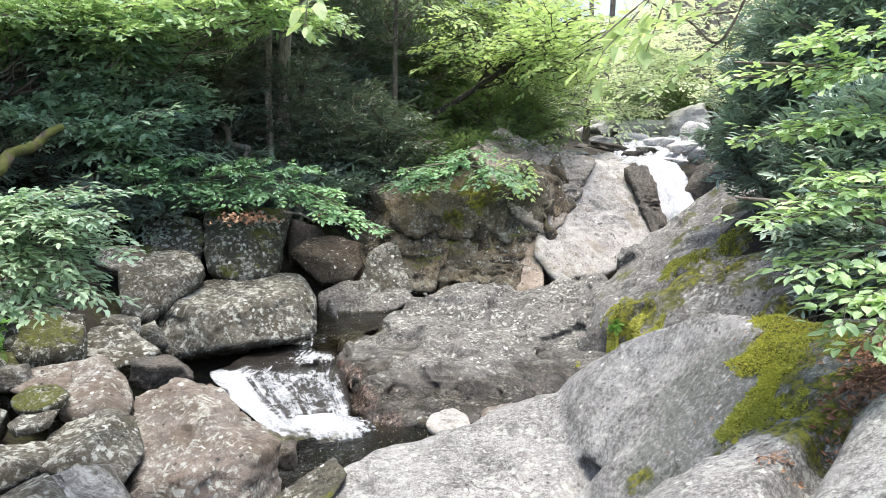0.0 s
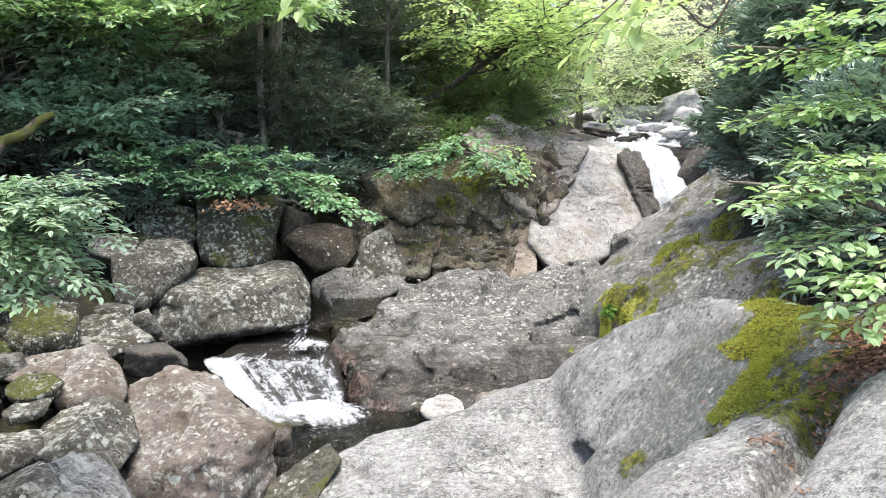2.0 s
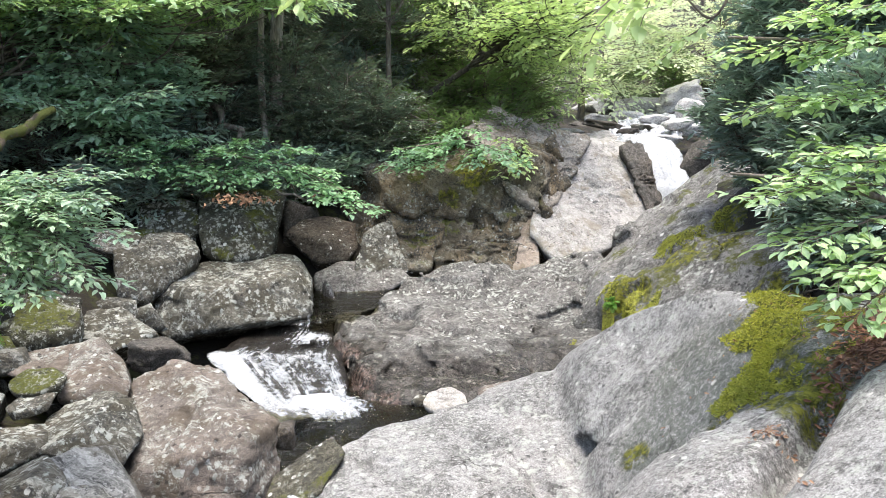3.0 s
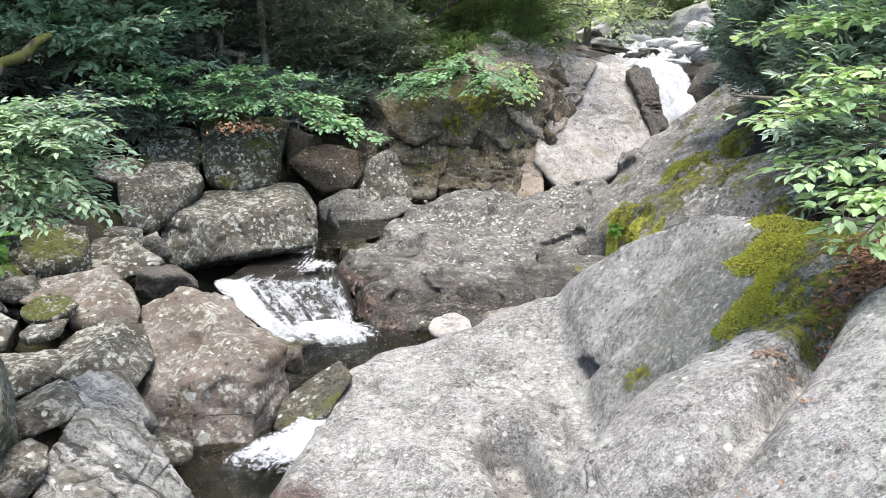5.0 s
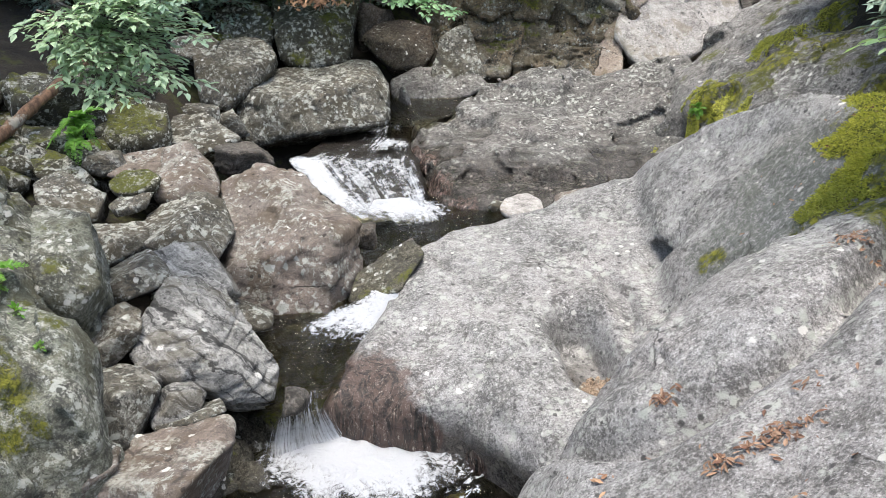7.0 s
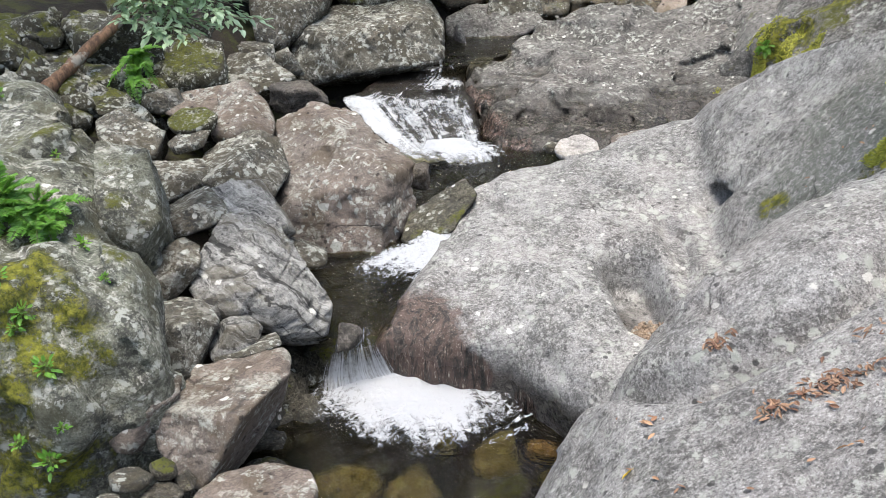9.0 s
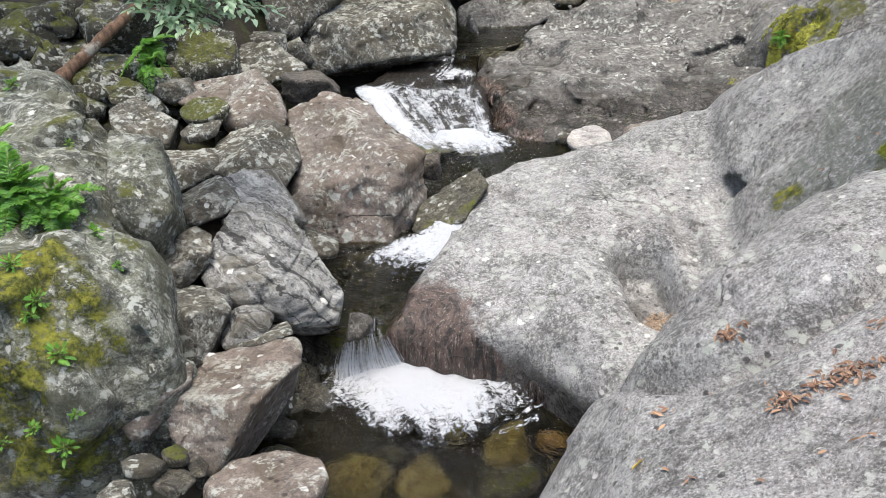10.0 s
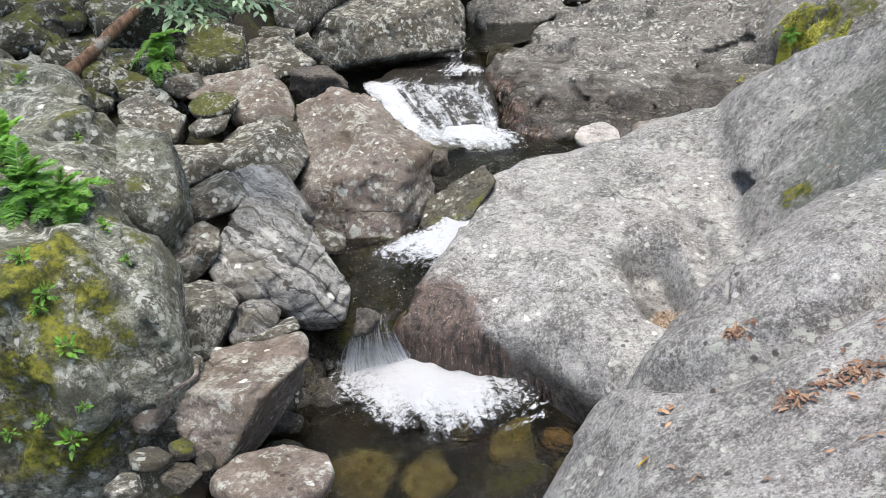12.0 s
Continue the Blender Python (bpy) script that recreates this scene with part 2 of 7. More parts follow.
    vein = t.ramp(t.cells(t.mapped(pw, tuple(0.6 + 0.25 * q for q in streak), turn), 4.5, "DISTANCE_TO_EDGE"), 0.03, 0.0)
    vein = t.math("MULTIPLY", vein, t.ramp(t.noise(p, 2.4, 4, 0.7), 0.47, 0.56))
    crack = t.math("MAXIMUM", t.math("MULTIPLY", crack, 0.7), t.math("MULTIPLY", vein, veins))
    col = t.mix(crack, col, (0.035, 0.032, 0.03))
    h = t.math("ADD", t.math("MULTIPLY", band, 0.55), t.math("MULTIPLY", fine, 0.3))
    h = t.math("SUBTRACT", h, t.math("MULTIPLY", crack, 0.5))
    nrm = t.bump(h, 0.7, 0.03)
    nrm = t.bump(t.math("SUBTRACT", grit, t.math("MULTIPLY", seam, 0.3)), 0.6, 0.014, nrm)
    nrm = t.bump(speck, 0.4, 0.005, nrm)
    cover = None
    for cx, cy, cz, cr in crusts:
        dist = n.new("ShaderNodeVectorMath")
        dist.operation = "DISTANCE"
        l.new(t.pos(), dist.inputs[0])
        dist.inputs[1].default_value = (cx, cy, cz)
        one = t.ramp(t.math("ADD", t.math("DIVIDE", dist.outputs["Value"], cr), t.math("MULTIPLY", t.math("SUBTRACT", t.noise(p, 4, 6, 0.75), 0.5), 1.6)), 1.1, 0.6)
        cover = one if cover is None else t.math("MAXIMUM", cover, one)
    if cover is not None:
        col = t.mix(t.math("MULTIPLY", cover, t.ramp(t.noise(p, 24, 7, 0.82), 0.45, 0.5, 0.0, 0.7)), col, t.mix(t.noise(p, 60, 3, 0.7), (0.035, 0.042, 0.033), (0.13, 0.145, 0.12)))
    patch = None
    for cx, cy, cz, cr in cushions:
        dist = n.new("ShaderNodeVectorMath")
        dist.operation = "DISTANCE"
        l.new(t.pos(), dist.inputs[0])
        dist.inputs[1].default_value = (cx, cy, cz)
        dd = t.math("ADD", t.math("DIVIDE", dist.outputs["Value"], cr), t.math("MULTIPLY", t.math("SUBTRACT", t.noise(p, 6, 7, 0.75), 0.5), 1.9))
        one = t.math("MULTIPLY", t.ramp(dd, 1.15, 0.75), t.math("MULTIPLY", t.ramp(t.noise(p, 34, 6, 0.82), 0.36, 0.44), t.ramp(t.noise(p, 6.5, 6, 0.72), 0.43, 0.53, 0.05, 1.0)))
        patch = one if patch is None else t.math("MAXIMUM", patch, one)
    if patch is not None:
        green = t.mix(t.ramp(t.noise(p, 16, 5, 0.75), 0.35, 0.65), (0.06, 0.075, 0.012), (0.34, 0.34, 0.045))
        col = t.mix(patch, col, green)
        nrm = t.bump(t.math("MULTIPLY", patch, t.noise(p, 70, 4, 0.75)), 1.0, 0.035, nrm)
    if moss > 0:
        mm = t.math("ADD", t.noise(p, 2.3, 6, 0.68), t.math("MULTIPLY", t.math("SUBTRACT", t.up(), 0.4), 0.16))
        mm = t.math("MULTIPLY", t.ramp(mm, 0.66 - 0.22 * moss, 0.74 - 0.22 * moss), t.ramp(t.noise(p, 40, 4, 0.7), 0.34, 0.52))
        green = t.mix(t.noise(p, 14, 4, 0.7), (0.03, 0.04, 0.008), (0.15, 0.155, 0.025))
        col = t.mix(mm, col, green)
        nrm = t.bump(t.math("MULTIPLY", mm, t.noise(p, 90, 3, 0.7)), 0.8, 0.02, nrm)
    if wet is not None:
        lvl = t.math("ADD", t.height(), t.math("MULTIPLY", t.math("SUBTRACT", t.noise(p, 5, 4), 0.5), 0.28))
        wetness = t.ramp(lvl, wet + 0.10, wet - 0.02)
        dk = n.new("ShaderNodeMix")
        dk.data_type, dk.blend_type = "RGBA", "MULTIPLY"
        l.new(t.math("MULTIPLY", wetness, 0.92), dk.inputs[0])
        l.new(col, dk.inputs[6])
        dk.inputs[7].default_value = (0.28, 0.25, 0.22, 1)
        col = dk.outputs[2]
        rough = t.math("SUBTRACT", 0.88, t.math("MULTIPLY", wetness, 0.62))
    soak = None
    for cx, cy, cz, cr in damp:
        dist = n.new("ShaderNodeVectorMath")
        dist.operation = "DISTANCE"
        l.new(t.pos(), dist.inputs[0])
        dist.inputs[1].default_value = (cx, cy, cz)
        one = t.ramp(t.math("ADD", t.math("DIVIDE", dist.outputs["Value"], cr), t.math("MULTIPLY", t.math("SUBTRACT", t.noise(t.mapped(p, (5, 5, 1)), 3, 5, 0.7), 0.5), 0.8)), 1.0, 0.7)
        soak = one if soak is None else t.math("MAXIMUM", soak, one)
    if soak is not None:
        run = t.ramp(t.noise(t.mapped(p, (7, 7, 1.0), (0, 25, 0)), 3, 7, 0.75, 1.0), 0.40, 0.56)
        col = t.mix(t.math("MULTIPLY", soak, 0.93), col, t.mix(run, (0.01, 0.0085, 0.007), t.mix(t.ramp(t.noise(t.mapped(p, (9, 9, 2.2), (0, 25, 0)), 7, 7, 0.8, 1.2), 0.565, 0.60), (0.085, 0.056, 0.045), (0.36, 0.32, 0.27))))
        rough = t.math("SUBTRACT", rough, t.math("MULTIPLY", soak, 0.3))
    l.new(col, bsdf.inputs["Base Color"])
    t.put(bsdf.inputs["Roughness"], rough)
    bsdf.inputs["Specular IOR Level"].default_value = 0.35
    l.new(nrm, bsdf.inputs["Normal"])
    return mat


def leaf_material(name, a, b, through_col, rough=0.45, trans=0.35):
    """Leaf blade: two greens by leaf, gloss, light through the blade."""
    mat, n, l, bsdf = nodes_of(name)
    t = Tree(n, l)
    g = n.new("ShaderNodeNewGeometry")
    col = t.mix(g.outputs["Random Per Island"], a, b)
    patch = t.noise(t.pos(), 1.4, 2)
    m = n.new("ShaderNodeMix")
    m.data_type, m.blend_type = "RGBA", "MULTIPLY"
    m.inputs[0].default_value = 1.0
    l.new(col, m.inputs[6])
    l.new(t.mix(t.ramp(patch, 0.35, 0.65), (0.7, 0.75, 0.8), (1.2, 1.15, 1.0)), m.inputs[7])
    l.new(m.outputs[2], bsdf.inputs["Base Color"])
    bsdf.inputs["Roughness"].default_value = rough
    tr = n.new("ShaderNodeBsdfTranslucent")
    tr.inputs[0].default_value = (*through_col, 1)
    mx = n.new("ShaderNodeMixShader")
    mx.inputs[0].default_value = trans
    l.new(bsdf.outputs[0], mx.inputs[1])
    l.new(tr.outputs[0], mx.inputs[2])
    l.new(mx.outputs[0], n["Material Output"].inputs[0])
    return mat


def bark_material(name, a, b, moss=0.0):
    mat, n, l, bsdf = nodes_of(name)
    t = Tree(n, l)
    p = t.pos()
    f = t.noise(t.mapped(p, (1, 1, 0.22)), 22, 6, 0.7)
    col = t.mix(t.ramp(f, 0.35, 0.65), a, b)
    col = t.mix(t.ramp(t.noise(p, 9, 4), 0.58, 0.68, 0, 0.6), col, (0.3, 0.31, 0.28))
    if moss > 0:
        col = t.mix(t.ramp(t.noise(p, 4, 5, 0.7), 0.62 - 0.3 * moss, 0.7 - 0.3 * moss), col, (0.09, 0.1, 0.02))
    l.new(col, bsdf.inputs["Base Color"])
    bsdf.inputs["Roughness"].default_value = 0.9
    l.new(t.bump(f, 0.8, 0.02), bsdf.inputs["Normal"])
    return mat


def ground_material():
    mat, n, l, bsdf = nodes_of("forest_floor")
    t = Tree(n, l)
    p = t.pos()
    a = t.noise(p, 3, 8, 0.7)
    # soil colours kept near black so gaps between boulders read as shaded
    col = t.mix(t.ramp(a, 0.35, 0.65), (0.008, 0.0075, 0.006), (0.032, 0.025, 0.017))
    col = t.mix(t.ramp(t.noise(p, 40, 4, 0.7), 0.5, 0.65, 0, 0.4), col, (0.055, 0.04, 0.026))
    col = t.mix(t.ramp(t.noise(p, 1.6, 6, 0.7), 0.52, 0.6, 0, 0.8), col, t.mix(t.noise(p, 20, 4, 0.7), (0.025, 0.03, 0.008), (0.08, 0.085, 0.018)))
    l.new(col, bsdf.inputs["Base Color"])
    bsdf.inputs["Roughness"].default_value = 0.95
    l.new(t.bump(t.noise(p, 30, 6, 0.7), 0.8, 0.05), bsdf.inputs["Normal"])
    return mat


def water_material(name="stream_water", ripple=0.85):
    """Clear brown-green stream water with running ripples."""
    mat, n, l, bsdf = nodes_of(name)
    t = Tree(n, l)
    p = t.pos()
    bsdf.inputs["Base Color"].default_value = (0.38, 0.34, 0.15, 1)
    bsdf.inputs["Roughness"].default_value = 0.04
    bsdf.inputs["IOR"].default_value = 1.33
    bsdf.inputs["Specular IOR Level"].default_value = 0.25
    bsdf.inputs["Transmission Weight"].default_value = 1.0
    h = t.math("ADD", t.noise(p, 7, 3, 0.6, 1.0), t.math("MULTIPLY", t.noise(p, 24, 3, 0.6, 1.5), 0.4))
    l.new(t.bump(h, ripple, 0.06), bsdf.inputs["Normal"])
    return mat


def foam_material(name, across=9.0, along=1.6, grain=20.0, swing=(0.5, 0.4), fade=(0.3, 0.9)):
    """Aerated water: white strands along the flow, thinning out to nothing where there is little froth."""
    mat, n, l, bsdf = nodes_of(name)
    t = Tree(n, l)
    uv = n.new("ShaderNodeUVMap")
    uv.uv_map = "flow"
    att = n.new("ShaderNodeAttribute")
    att.attribute_name = "froth"
    s = t.noise(t.mapped(uv.outputs[0], (across, along, 1)), 1.0, 6, 0.7, 0.8)
    f = t.noise(t.pos(), grain, 6, 0.72, 0.8)
    v = t.math("ADD", t.math("MULTIPLY", t.math("SUBTRACT", t.ramp(s, 0.3, 0.7), 0.5), swing[0]), t.math("MULTIPLY", t.math("SUBTRACT", t.ramp(f, 0.3, 0.7), 0.5), swing[1]))
    white = t.ramp(t.math("ADD", v, att.outputs["Fac"]), *fade)
    bsdf.inputs["Base Color"].default_value = (0.67, 0.7, 0.735, 1)
    bsdf.inputs["Roughness"].default_value = 0.45
    l.new(t.bump(v, 0.7, 0.06), bsdf.inputs["Normal"])
    mx = n.new("ShaderNodeMixShader")
    l.new(white, mx.inputs[0])
    clear = n.new("ShaderNodeBsdfTransparent")
    l.new(clear.outputs[0], mx.inputs[1])
    l.new(bsdf.outputs[0], mx.inputs[2])
    l.new(mx.outputs[0], n["Material Output"].inputs[0])
    return mat


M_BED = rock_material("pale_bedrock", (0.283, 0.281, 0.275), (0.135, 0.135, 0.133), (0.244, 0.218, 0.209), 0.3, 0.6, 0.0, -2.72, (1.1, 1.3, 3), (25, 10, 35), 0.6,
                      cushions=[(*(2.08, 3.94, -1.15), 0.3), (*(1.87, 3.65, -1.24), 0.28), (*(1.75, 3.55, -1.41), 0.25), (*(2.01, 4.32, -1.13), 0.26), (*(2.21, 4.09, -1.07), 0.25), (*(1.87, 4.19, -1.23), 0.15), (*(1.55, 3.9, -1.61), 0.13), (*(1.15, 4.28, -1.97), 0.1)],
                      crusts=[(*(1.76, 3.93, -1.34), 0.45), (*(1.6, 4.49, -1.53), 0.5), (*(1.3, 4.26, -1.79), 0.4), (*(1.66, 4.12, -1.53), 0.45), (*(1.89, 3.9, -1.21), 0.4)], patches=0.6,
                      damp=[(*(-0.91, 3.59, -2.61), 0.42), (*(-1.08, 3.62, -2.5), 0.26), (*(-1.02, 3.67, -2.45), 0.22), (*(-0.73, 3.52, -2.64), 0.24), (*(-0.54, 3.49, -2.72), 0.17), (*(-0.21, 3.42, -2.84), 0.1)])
M_BEDM = rock_material("mossy_bedrock", (0.19, 0.185, 0.177), (0.0673, 0.0645, 0.0589), (0.168, 0.146, 0.129), 0.3, 0.5, 0.2, -2.2, (1.2, 1.6, 4), (25, 10, 35), 0.8,
                       cushions=[(*(2.34, 6.74, -0.94), 0.35), (*(2.89, 7.42, -0.81), 0.4), (*(1.67, 7.02, -1.62), 0.45), (*(2.02, 6.98, -1.4), 0.3), (*(2.37, 5.37, -1.24), 0.3), (*(2.8, 6.89, -0.96), 0.35)])
M_GREAT = rock_material("great_boulder_rock", (0.155, 0.166, 0.132), (0.05, 0.0536, 0.0417), (0.165, 0.148, 0.11), 0.3, 0.8, 0.15, None, (1, 1.4, 3), (25, 15, 30), 0.9, grain=0.7,
                        cushions=[(-2.26, 2.43, -1.48, 0.23), (-2.15, 2.33, -1.77, 0.22), (-2.27, 2.22, -1.97, 0.18), (-2.2, 2.23, -2.31, 0.22), (-2.33, 2.04, -2.28, 0.18), (-2.31, 2.3, -1.6, 0.18), (-1.98, 2.38, -1.91, 0.09), (-2.1, 2.47, -1.64, 0.09)])
M_MID = rock_material("grey_bedrock", (0.156, 0.15, 0.141), (0.0591, 0.057, 0.0549), (0.153, 0.131, 0.118), 0.4, 0.7, 0.0, -2.22, (1, 1.3, 3), (15, 25, 30), 0.9, damp=[(-0.85, 6.75, -2.38, 0.3), (-0.98, 7.35, -2.3, 0.22), (-0.55, 6.3, -2.4, 0.26)])
M_BOULDER = rock_material("grey_boulder", (0.118, 0.111, 0.088), (0.0293, 0.0273, 0.0214), (0.0967, 0.0768, 0.0533), 0.5, 0.8, 0.0, None, (1, 1, 4), (35, 20, 10), 0.95, veins=0.3, bands=0.3, grain=0.5)
M_PINK = rock_material("pinkish_boulder", (0.175, 0.15, 0.131), (0.0873, 0.0751, 0.0644), (0.178, 0.14, 0.115), 0.7, 0.55, 0.0, None, (1, 1, 4), (40, 35, 0), 0.4, veins=0.4, patches=0.4, grain=0.45)
M_BAND = rock_material("banded_boulder", (0.264, 0.264, 0.251), (0.0553, 0.0553, 0.0553), (0.128, 0.115, 0.102), 0.15, 0.15, 0.0, None, (0.7, 0.9, 6), (35, 55, 0), 0.3, veins=0.3, bands=0.9, grain=0.5)
# mossy, lichened rock with the tree shade of the bank darkened in
M_MOSSY = rock_material("shade_toned_mossy_boulder", (0.052, 0.051, 0.0321), (0.012, 0.012, 0.00701), (0.044, 0.036, 0.019), 0.4, 0.85, 0.52, None, (1, 1, 3), (25, 15, 0), 0.95, veins=0.3, grain=0.5)
# wet rock at the water; also the dark filler for the hollow's shade
M_DARK = rock_material("dark_wet_and_shade_rock", (0.10, 0.09, 0.078), (0.03, 0.028, 0.025), (0.11, 0.08, 0.05), 0.4, 0.0, 0.0, None, (1, 1, 4), (50, 35, 0), 0.6)
M_CLIFF = rock_material("stained_cliff", (0.178, 0.157, 0.115), (0.0281, 0.0254, 0.0212), (0.191, 0.134, 0.0705), 0.75, 0.25, 0.3, None, (2, 2, 2), (60, 35, 0), 0.95, veins=0.2, grain=0.5, cushions=[(0.5, 10.9, -0.75, 0.3), (0.2, 10.5, -1.0, 0.2)])
M_SLAB = rock_material("pale_cliff", (0.428, 0.411, 0.388), (0.19, 0.178, 0.166), (0.33, 0.3, 0.275), 0.3, 0.1, 0.0, None, (0.8, 0.8, 4), (50, 25, 20), 0.5, veins=0.22, patches=0.2, grain=0.5)
M_WEDGE = rock_material("wet_mossy_rock", (0.078, 0.072, 0.051), (0.024, 0.024, 0.015), (0.084, 0.06, 0.03), 0.4, 0.1, 0.3, None, (1, 1, 4), (50, 35, 0), 0.6)
M_FLANK = rock_material("brown_cliff", (0.386, 0.348, 0.3), (0.145, 0.125, 0.106), (0.348, 0.262, 0.204), 0.6, 0.3, 0.15, None, (0.8, 0.8, 4), (50, 25, 20), 0.7, veins=0.3, patches=0.5, grain=0.5)
M_WETLEDGE = rock_material("wet_ledge", (0.07, 0.065, 0.06), (0.02, 0.02, 0.018), (0.07, 0.06, 0.05), 0.3, 0.0, 0.0, 5.0, (1, 1, 3), (25, 15, 0), 0.4)
# rubble colour lowered to paint the dark of the crevices
M_RUBBLE = rock_material("shade_darkened_rubble", (0.0648, 0.0594, 0.0428), (0.0189, 0.0178, 0.0135), (0.0594, 0.0459, 0.0292), 0.4, 0.15, 0.15, None, (1, 1, 3), (25, 15, 0), 0.6)
M_AMBER = rock_material("amber_stone", (0.442, 0.273, 0.078), (0.156, 0.091, 0.026), (0.364, 0.208, 0.065), 0.5, 0.0, 0.0, None, (1, 1, 2), (25, 15, 0), 0.3)
M_OLIVESTONE = rock_material("olive_stone", (0.289, 0.246, 0.085), (0.085, 0.0714, 0.0272), (0.221, 0.162, 0.0595), 0.5, 0.0, 0.0, None, (1, 1, 2), (25, 15, 0), 0.3)
M_AMBERROCK = rock_material("rust_stained_rock", (0.0574, 0.0459, 0.031), (0.0184, 0.0149, 0.0103), (0.0689, 0.039, 0.0184), 0.6, 0.2, 0.0, None, (1, 1, 2), (25, 15, 0), 0.4)
M_GRAVEL = rock_material("brown_gravel", (0.27, 0.21, 0.15), (0.105, 0.075, 0.0525), (0.3, 0.21, 0.15), 0.6, 0.2, 0.0, None, (1, 1, 1), (0, 0, 0), 0.3)
# upstream rock: its sunlight is painted as a very pale base colour
M_FAR = rock_material("sun_painted_rock", (0.612, 0.594, 0.576), (0.324, 0.306, 0.297), (0.54, 0.495, 0.45), 0.3, 0.2, 0.0, None, (1, 1, 2), (25, 15, 0), 0.3)
M_GROUND = ground_material()
M_WATER = water_material()
M_FALL = foam_material("cascade_sheet", 14, 4, 12.0, (0.8, 0.8), (0.15, 1.5))
M_VEIL = foam_material("falling_veil", 30, 1.2, 30.0, (0.8, 0.3), (0.2, 1.35))
M_FROTH = foam_material("pool_froth", 9, 2.5, 26.0, (0.6, 1.0), (0.1, 1.2))
M_LACE = foam_material("foam_lace", 5, 9, 22.0, (1.1, 0.7), (0.35, 0.75))
M_MAPLE = leaf_material("maple_leaf", (0.16, 0.31, 0.18), (0.27, 0.44, 0.26), (0.26, 0.48, 0.17))
M_TEAL = leaf_material("shaded_leaf", (0.37, 0.53, 0.42), (0.52, 0.69, 0.55), (0.46, 0.66, 0.42), 0.45, 0.5)
# lime leaf, raised in colour to look lit by the sun
M_LIME = leaf_material("sun_tinted_leaf", (0.36, 0.5, 0.2), (0.54, 0.67, 0.33), (0.54, 0.7, 0.24), 0.45, 0.45)
# far leaves: distance haze and glare are mixed into this pale colour
M_FARLEAF = leaf_material("haze_painted_leaf", (0.6, 0.68, 0.44), (0.78, 0.84, 0.6), (0.76, 0.86, 0.5), 0.6, 0.5)
M_RHODO = leaf_material("rhododendron_leaf", (0.2, 0.29, 0.25), (0.4, 0.51, 0.44), (0.16, 0.27, 0.12), 0.3, 0.18)
M_HEMLOCK = leaf_material("hemlock_needles", (0.12, 0.165, 0.125), (0.25, 0.31, 0.23), (0.12, 0.18, 0.08), 0.5, 0.2)
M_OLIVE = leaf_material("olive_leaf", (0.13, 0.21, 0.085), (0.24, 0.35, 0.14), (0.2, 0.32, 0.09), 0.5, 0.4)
M_NEAR = leaf_material("pale_maple_leaf", (0.31, 0.46, 0.26), (0.48, 0.64, 0.37), (0.5, 0.7, 0.22), 0.45, 0.35)
M_BIRCH = leaf_material("birch_leaf", (0.25, 0.37, 0.26), (0.38, 0.51, 0.37), (0.36, 0.52, 0.27), 0.5, 0.35)
M_LITTER = leaf_material("dead_leaf", (0.15, 0.075, 0.05), (0.38, 0.25, 0.17), (0.22, 0.12, 0.07), 0.8, 0.1)
M_DRIFT = leaf_material("reddish_dead_leaf", (0.15, 0.065, 0.045), (0.40, 0.22, 0.14), (0.2, 0.1, 0.05), 0.7, 0.1)
M_YELLOW = leaf_material("yellow_leaf", (0.6, 0.42, 0.05), (0.7, 0.5, 0.08), (0.6, 0.45, 0.06), 0.5, 0.3)
M_FERN = leaf_material("fern_leaf", (0.12, 0.30, 0.05), (0.22, 0.44, 0.08), (0.25, 0.5, 0.06), 0.45, 0.35)
M_MOSSLEAF = leaf_material("moss_leaf", (0.2, 0.24, 0.04), (0.56, 0.56, 0.1), (0.42, 0.44, 0.05), 0.7, 0.3)
M_MOSS = rock_material("moss_bed", (0.24, 0.255, 0.03), (0.09, 0.105, 0.015), (0.3, 0.255, 0.045), 0.4, 0.0, 0.6, None, (1, 1, 1), (0, 0, 0), 0.3)
M_STALK = bark_material("green_stalk", (0.1, 0.16, 0.04), (0.16, 0.2, 0.06))
M_BARK = bark_material("grey_bark", (0.06, 0.05, 0.042), (0.19, 0.165, 0.14))
M_PALEBARK = bark_material("pale_bark", (0.17, 0.15, 0.13), (0.4, 0.36, 0.32))
M_TRUNK = bark_material("dark_bark", (0.02, 0.017, 0.015), (0.07, 0.06, 0.05))
M_MBARK = bark_material("mossy_bark", (0.05, 0.04, 0.03), (0.15, 0.11, 0.08), 0.7)
M_TWIG = bark_material("twig_bark", (0.08, 0.06, 0.05), (0.2, 0.17, 0.14))
M_LOG = bark_material("fallen_wood", (0.05, 0.028, 0.016), (0.17, 0.1, 0.06))


# ---------------------------------------------------------------- the lie of the land
def bed_line(y):
    xc = np.interp(y, [-30, 2.5, 4, 5.5, 7.6, 9.6, 12, 14, 20, 30, 60, 400], [-2, -0.7, -1.2, -0.8, -1.1, -0.2, 3.4, 4.2, 5.0, 6.5, 12, 60])
    zb = np.interp(y, [-400, -30, 1, 3.4, 4.1, 5.2, 6.0, 7.8, 9.8, 11.5, 13, 20, 30, 60, 400], [-60, -7, -3.35, -3.25, -2.85, -2.75, -2.7, -2.55, -2.4, -2.2, -1.0, -0.35, 0.6, 4, 50])
    return xc, zb


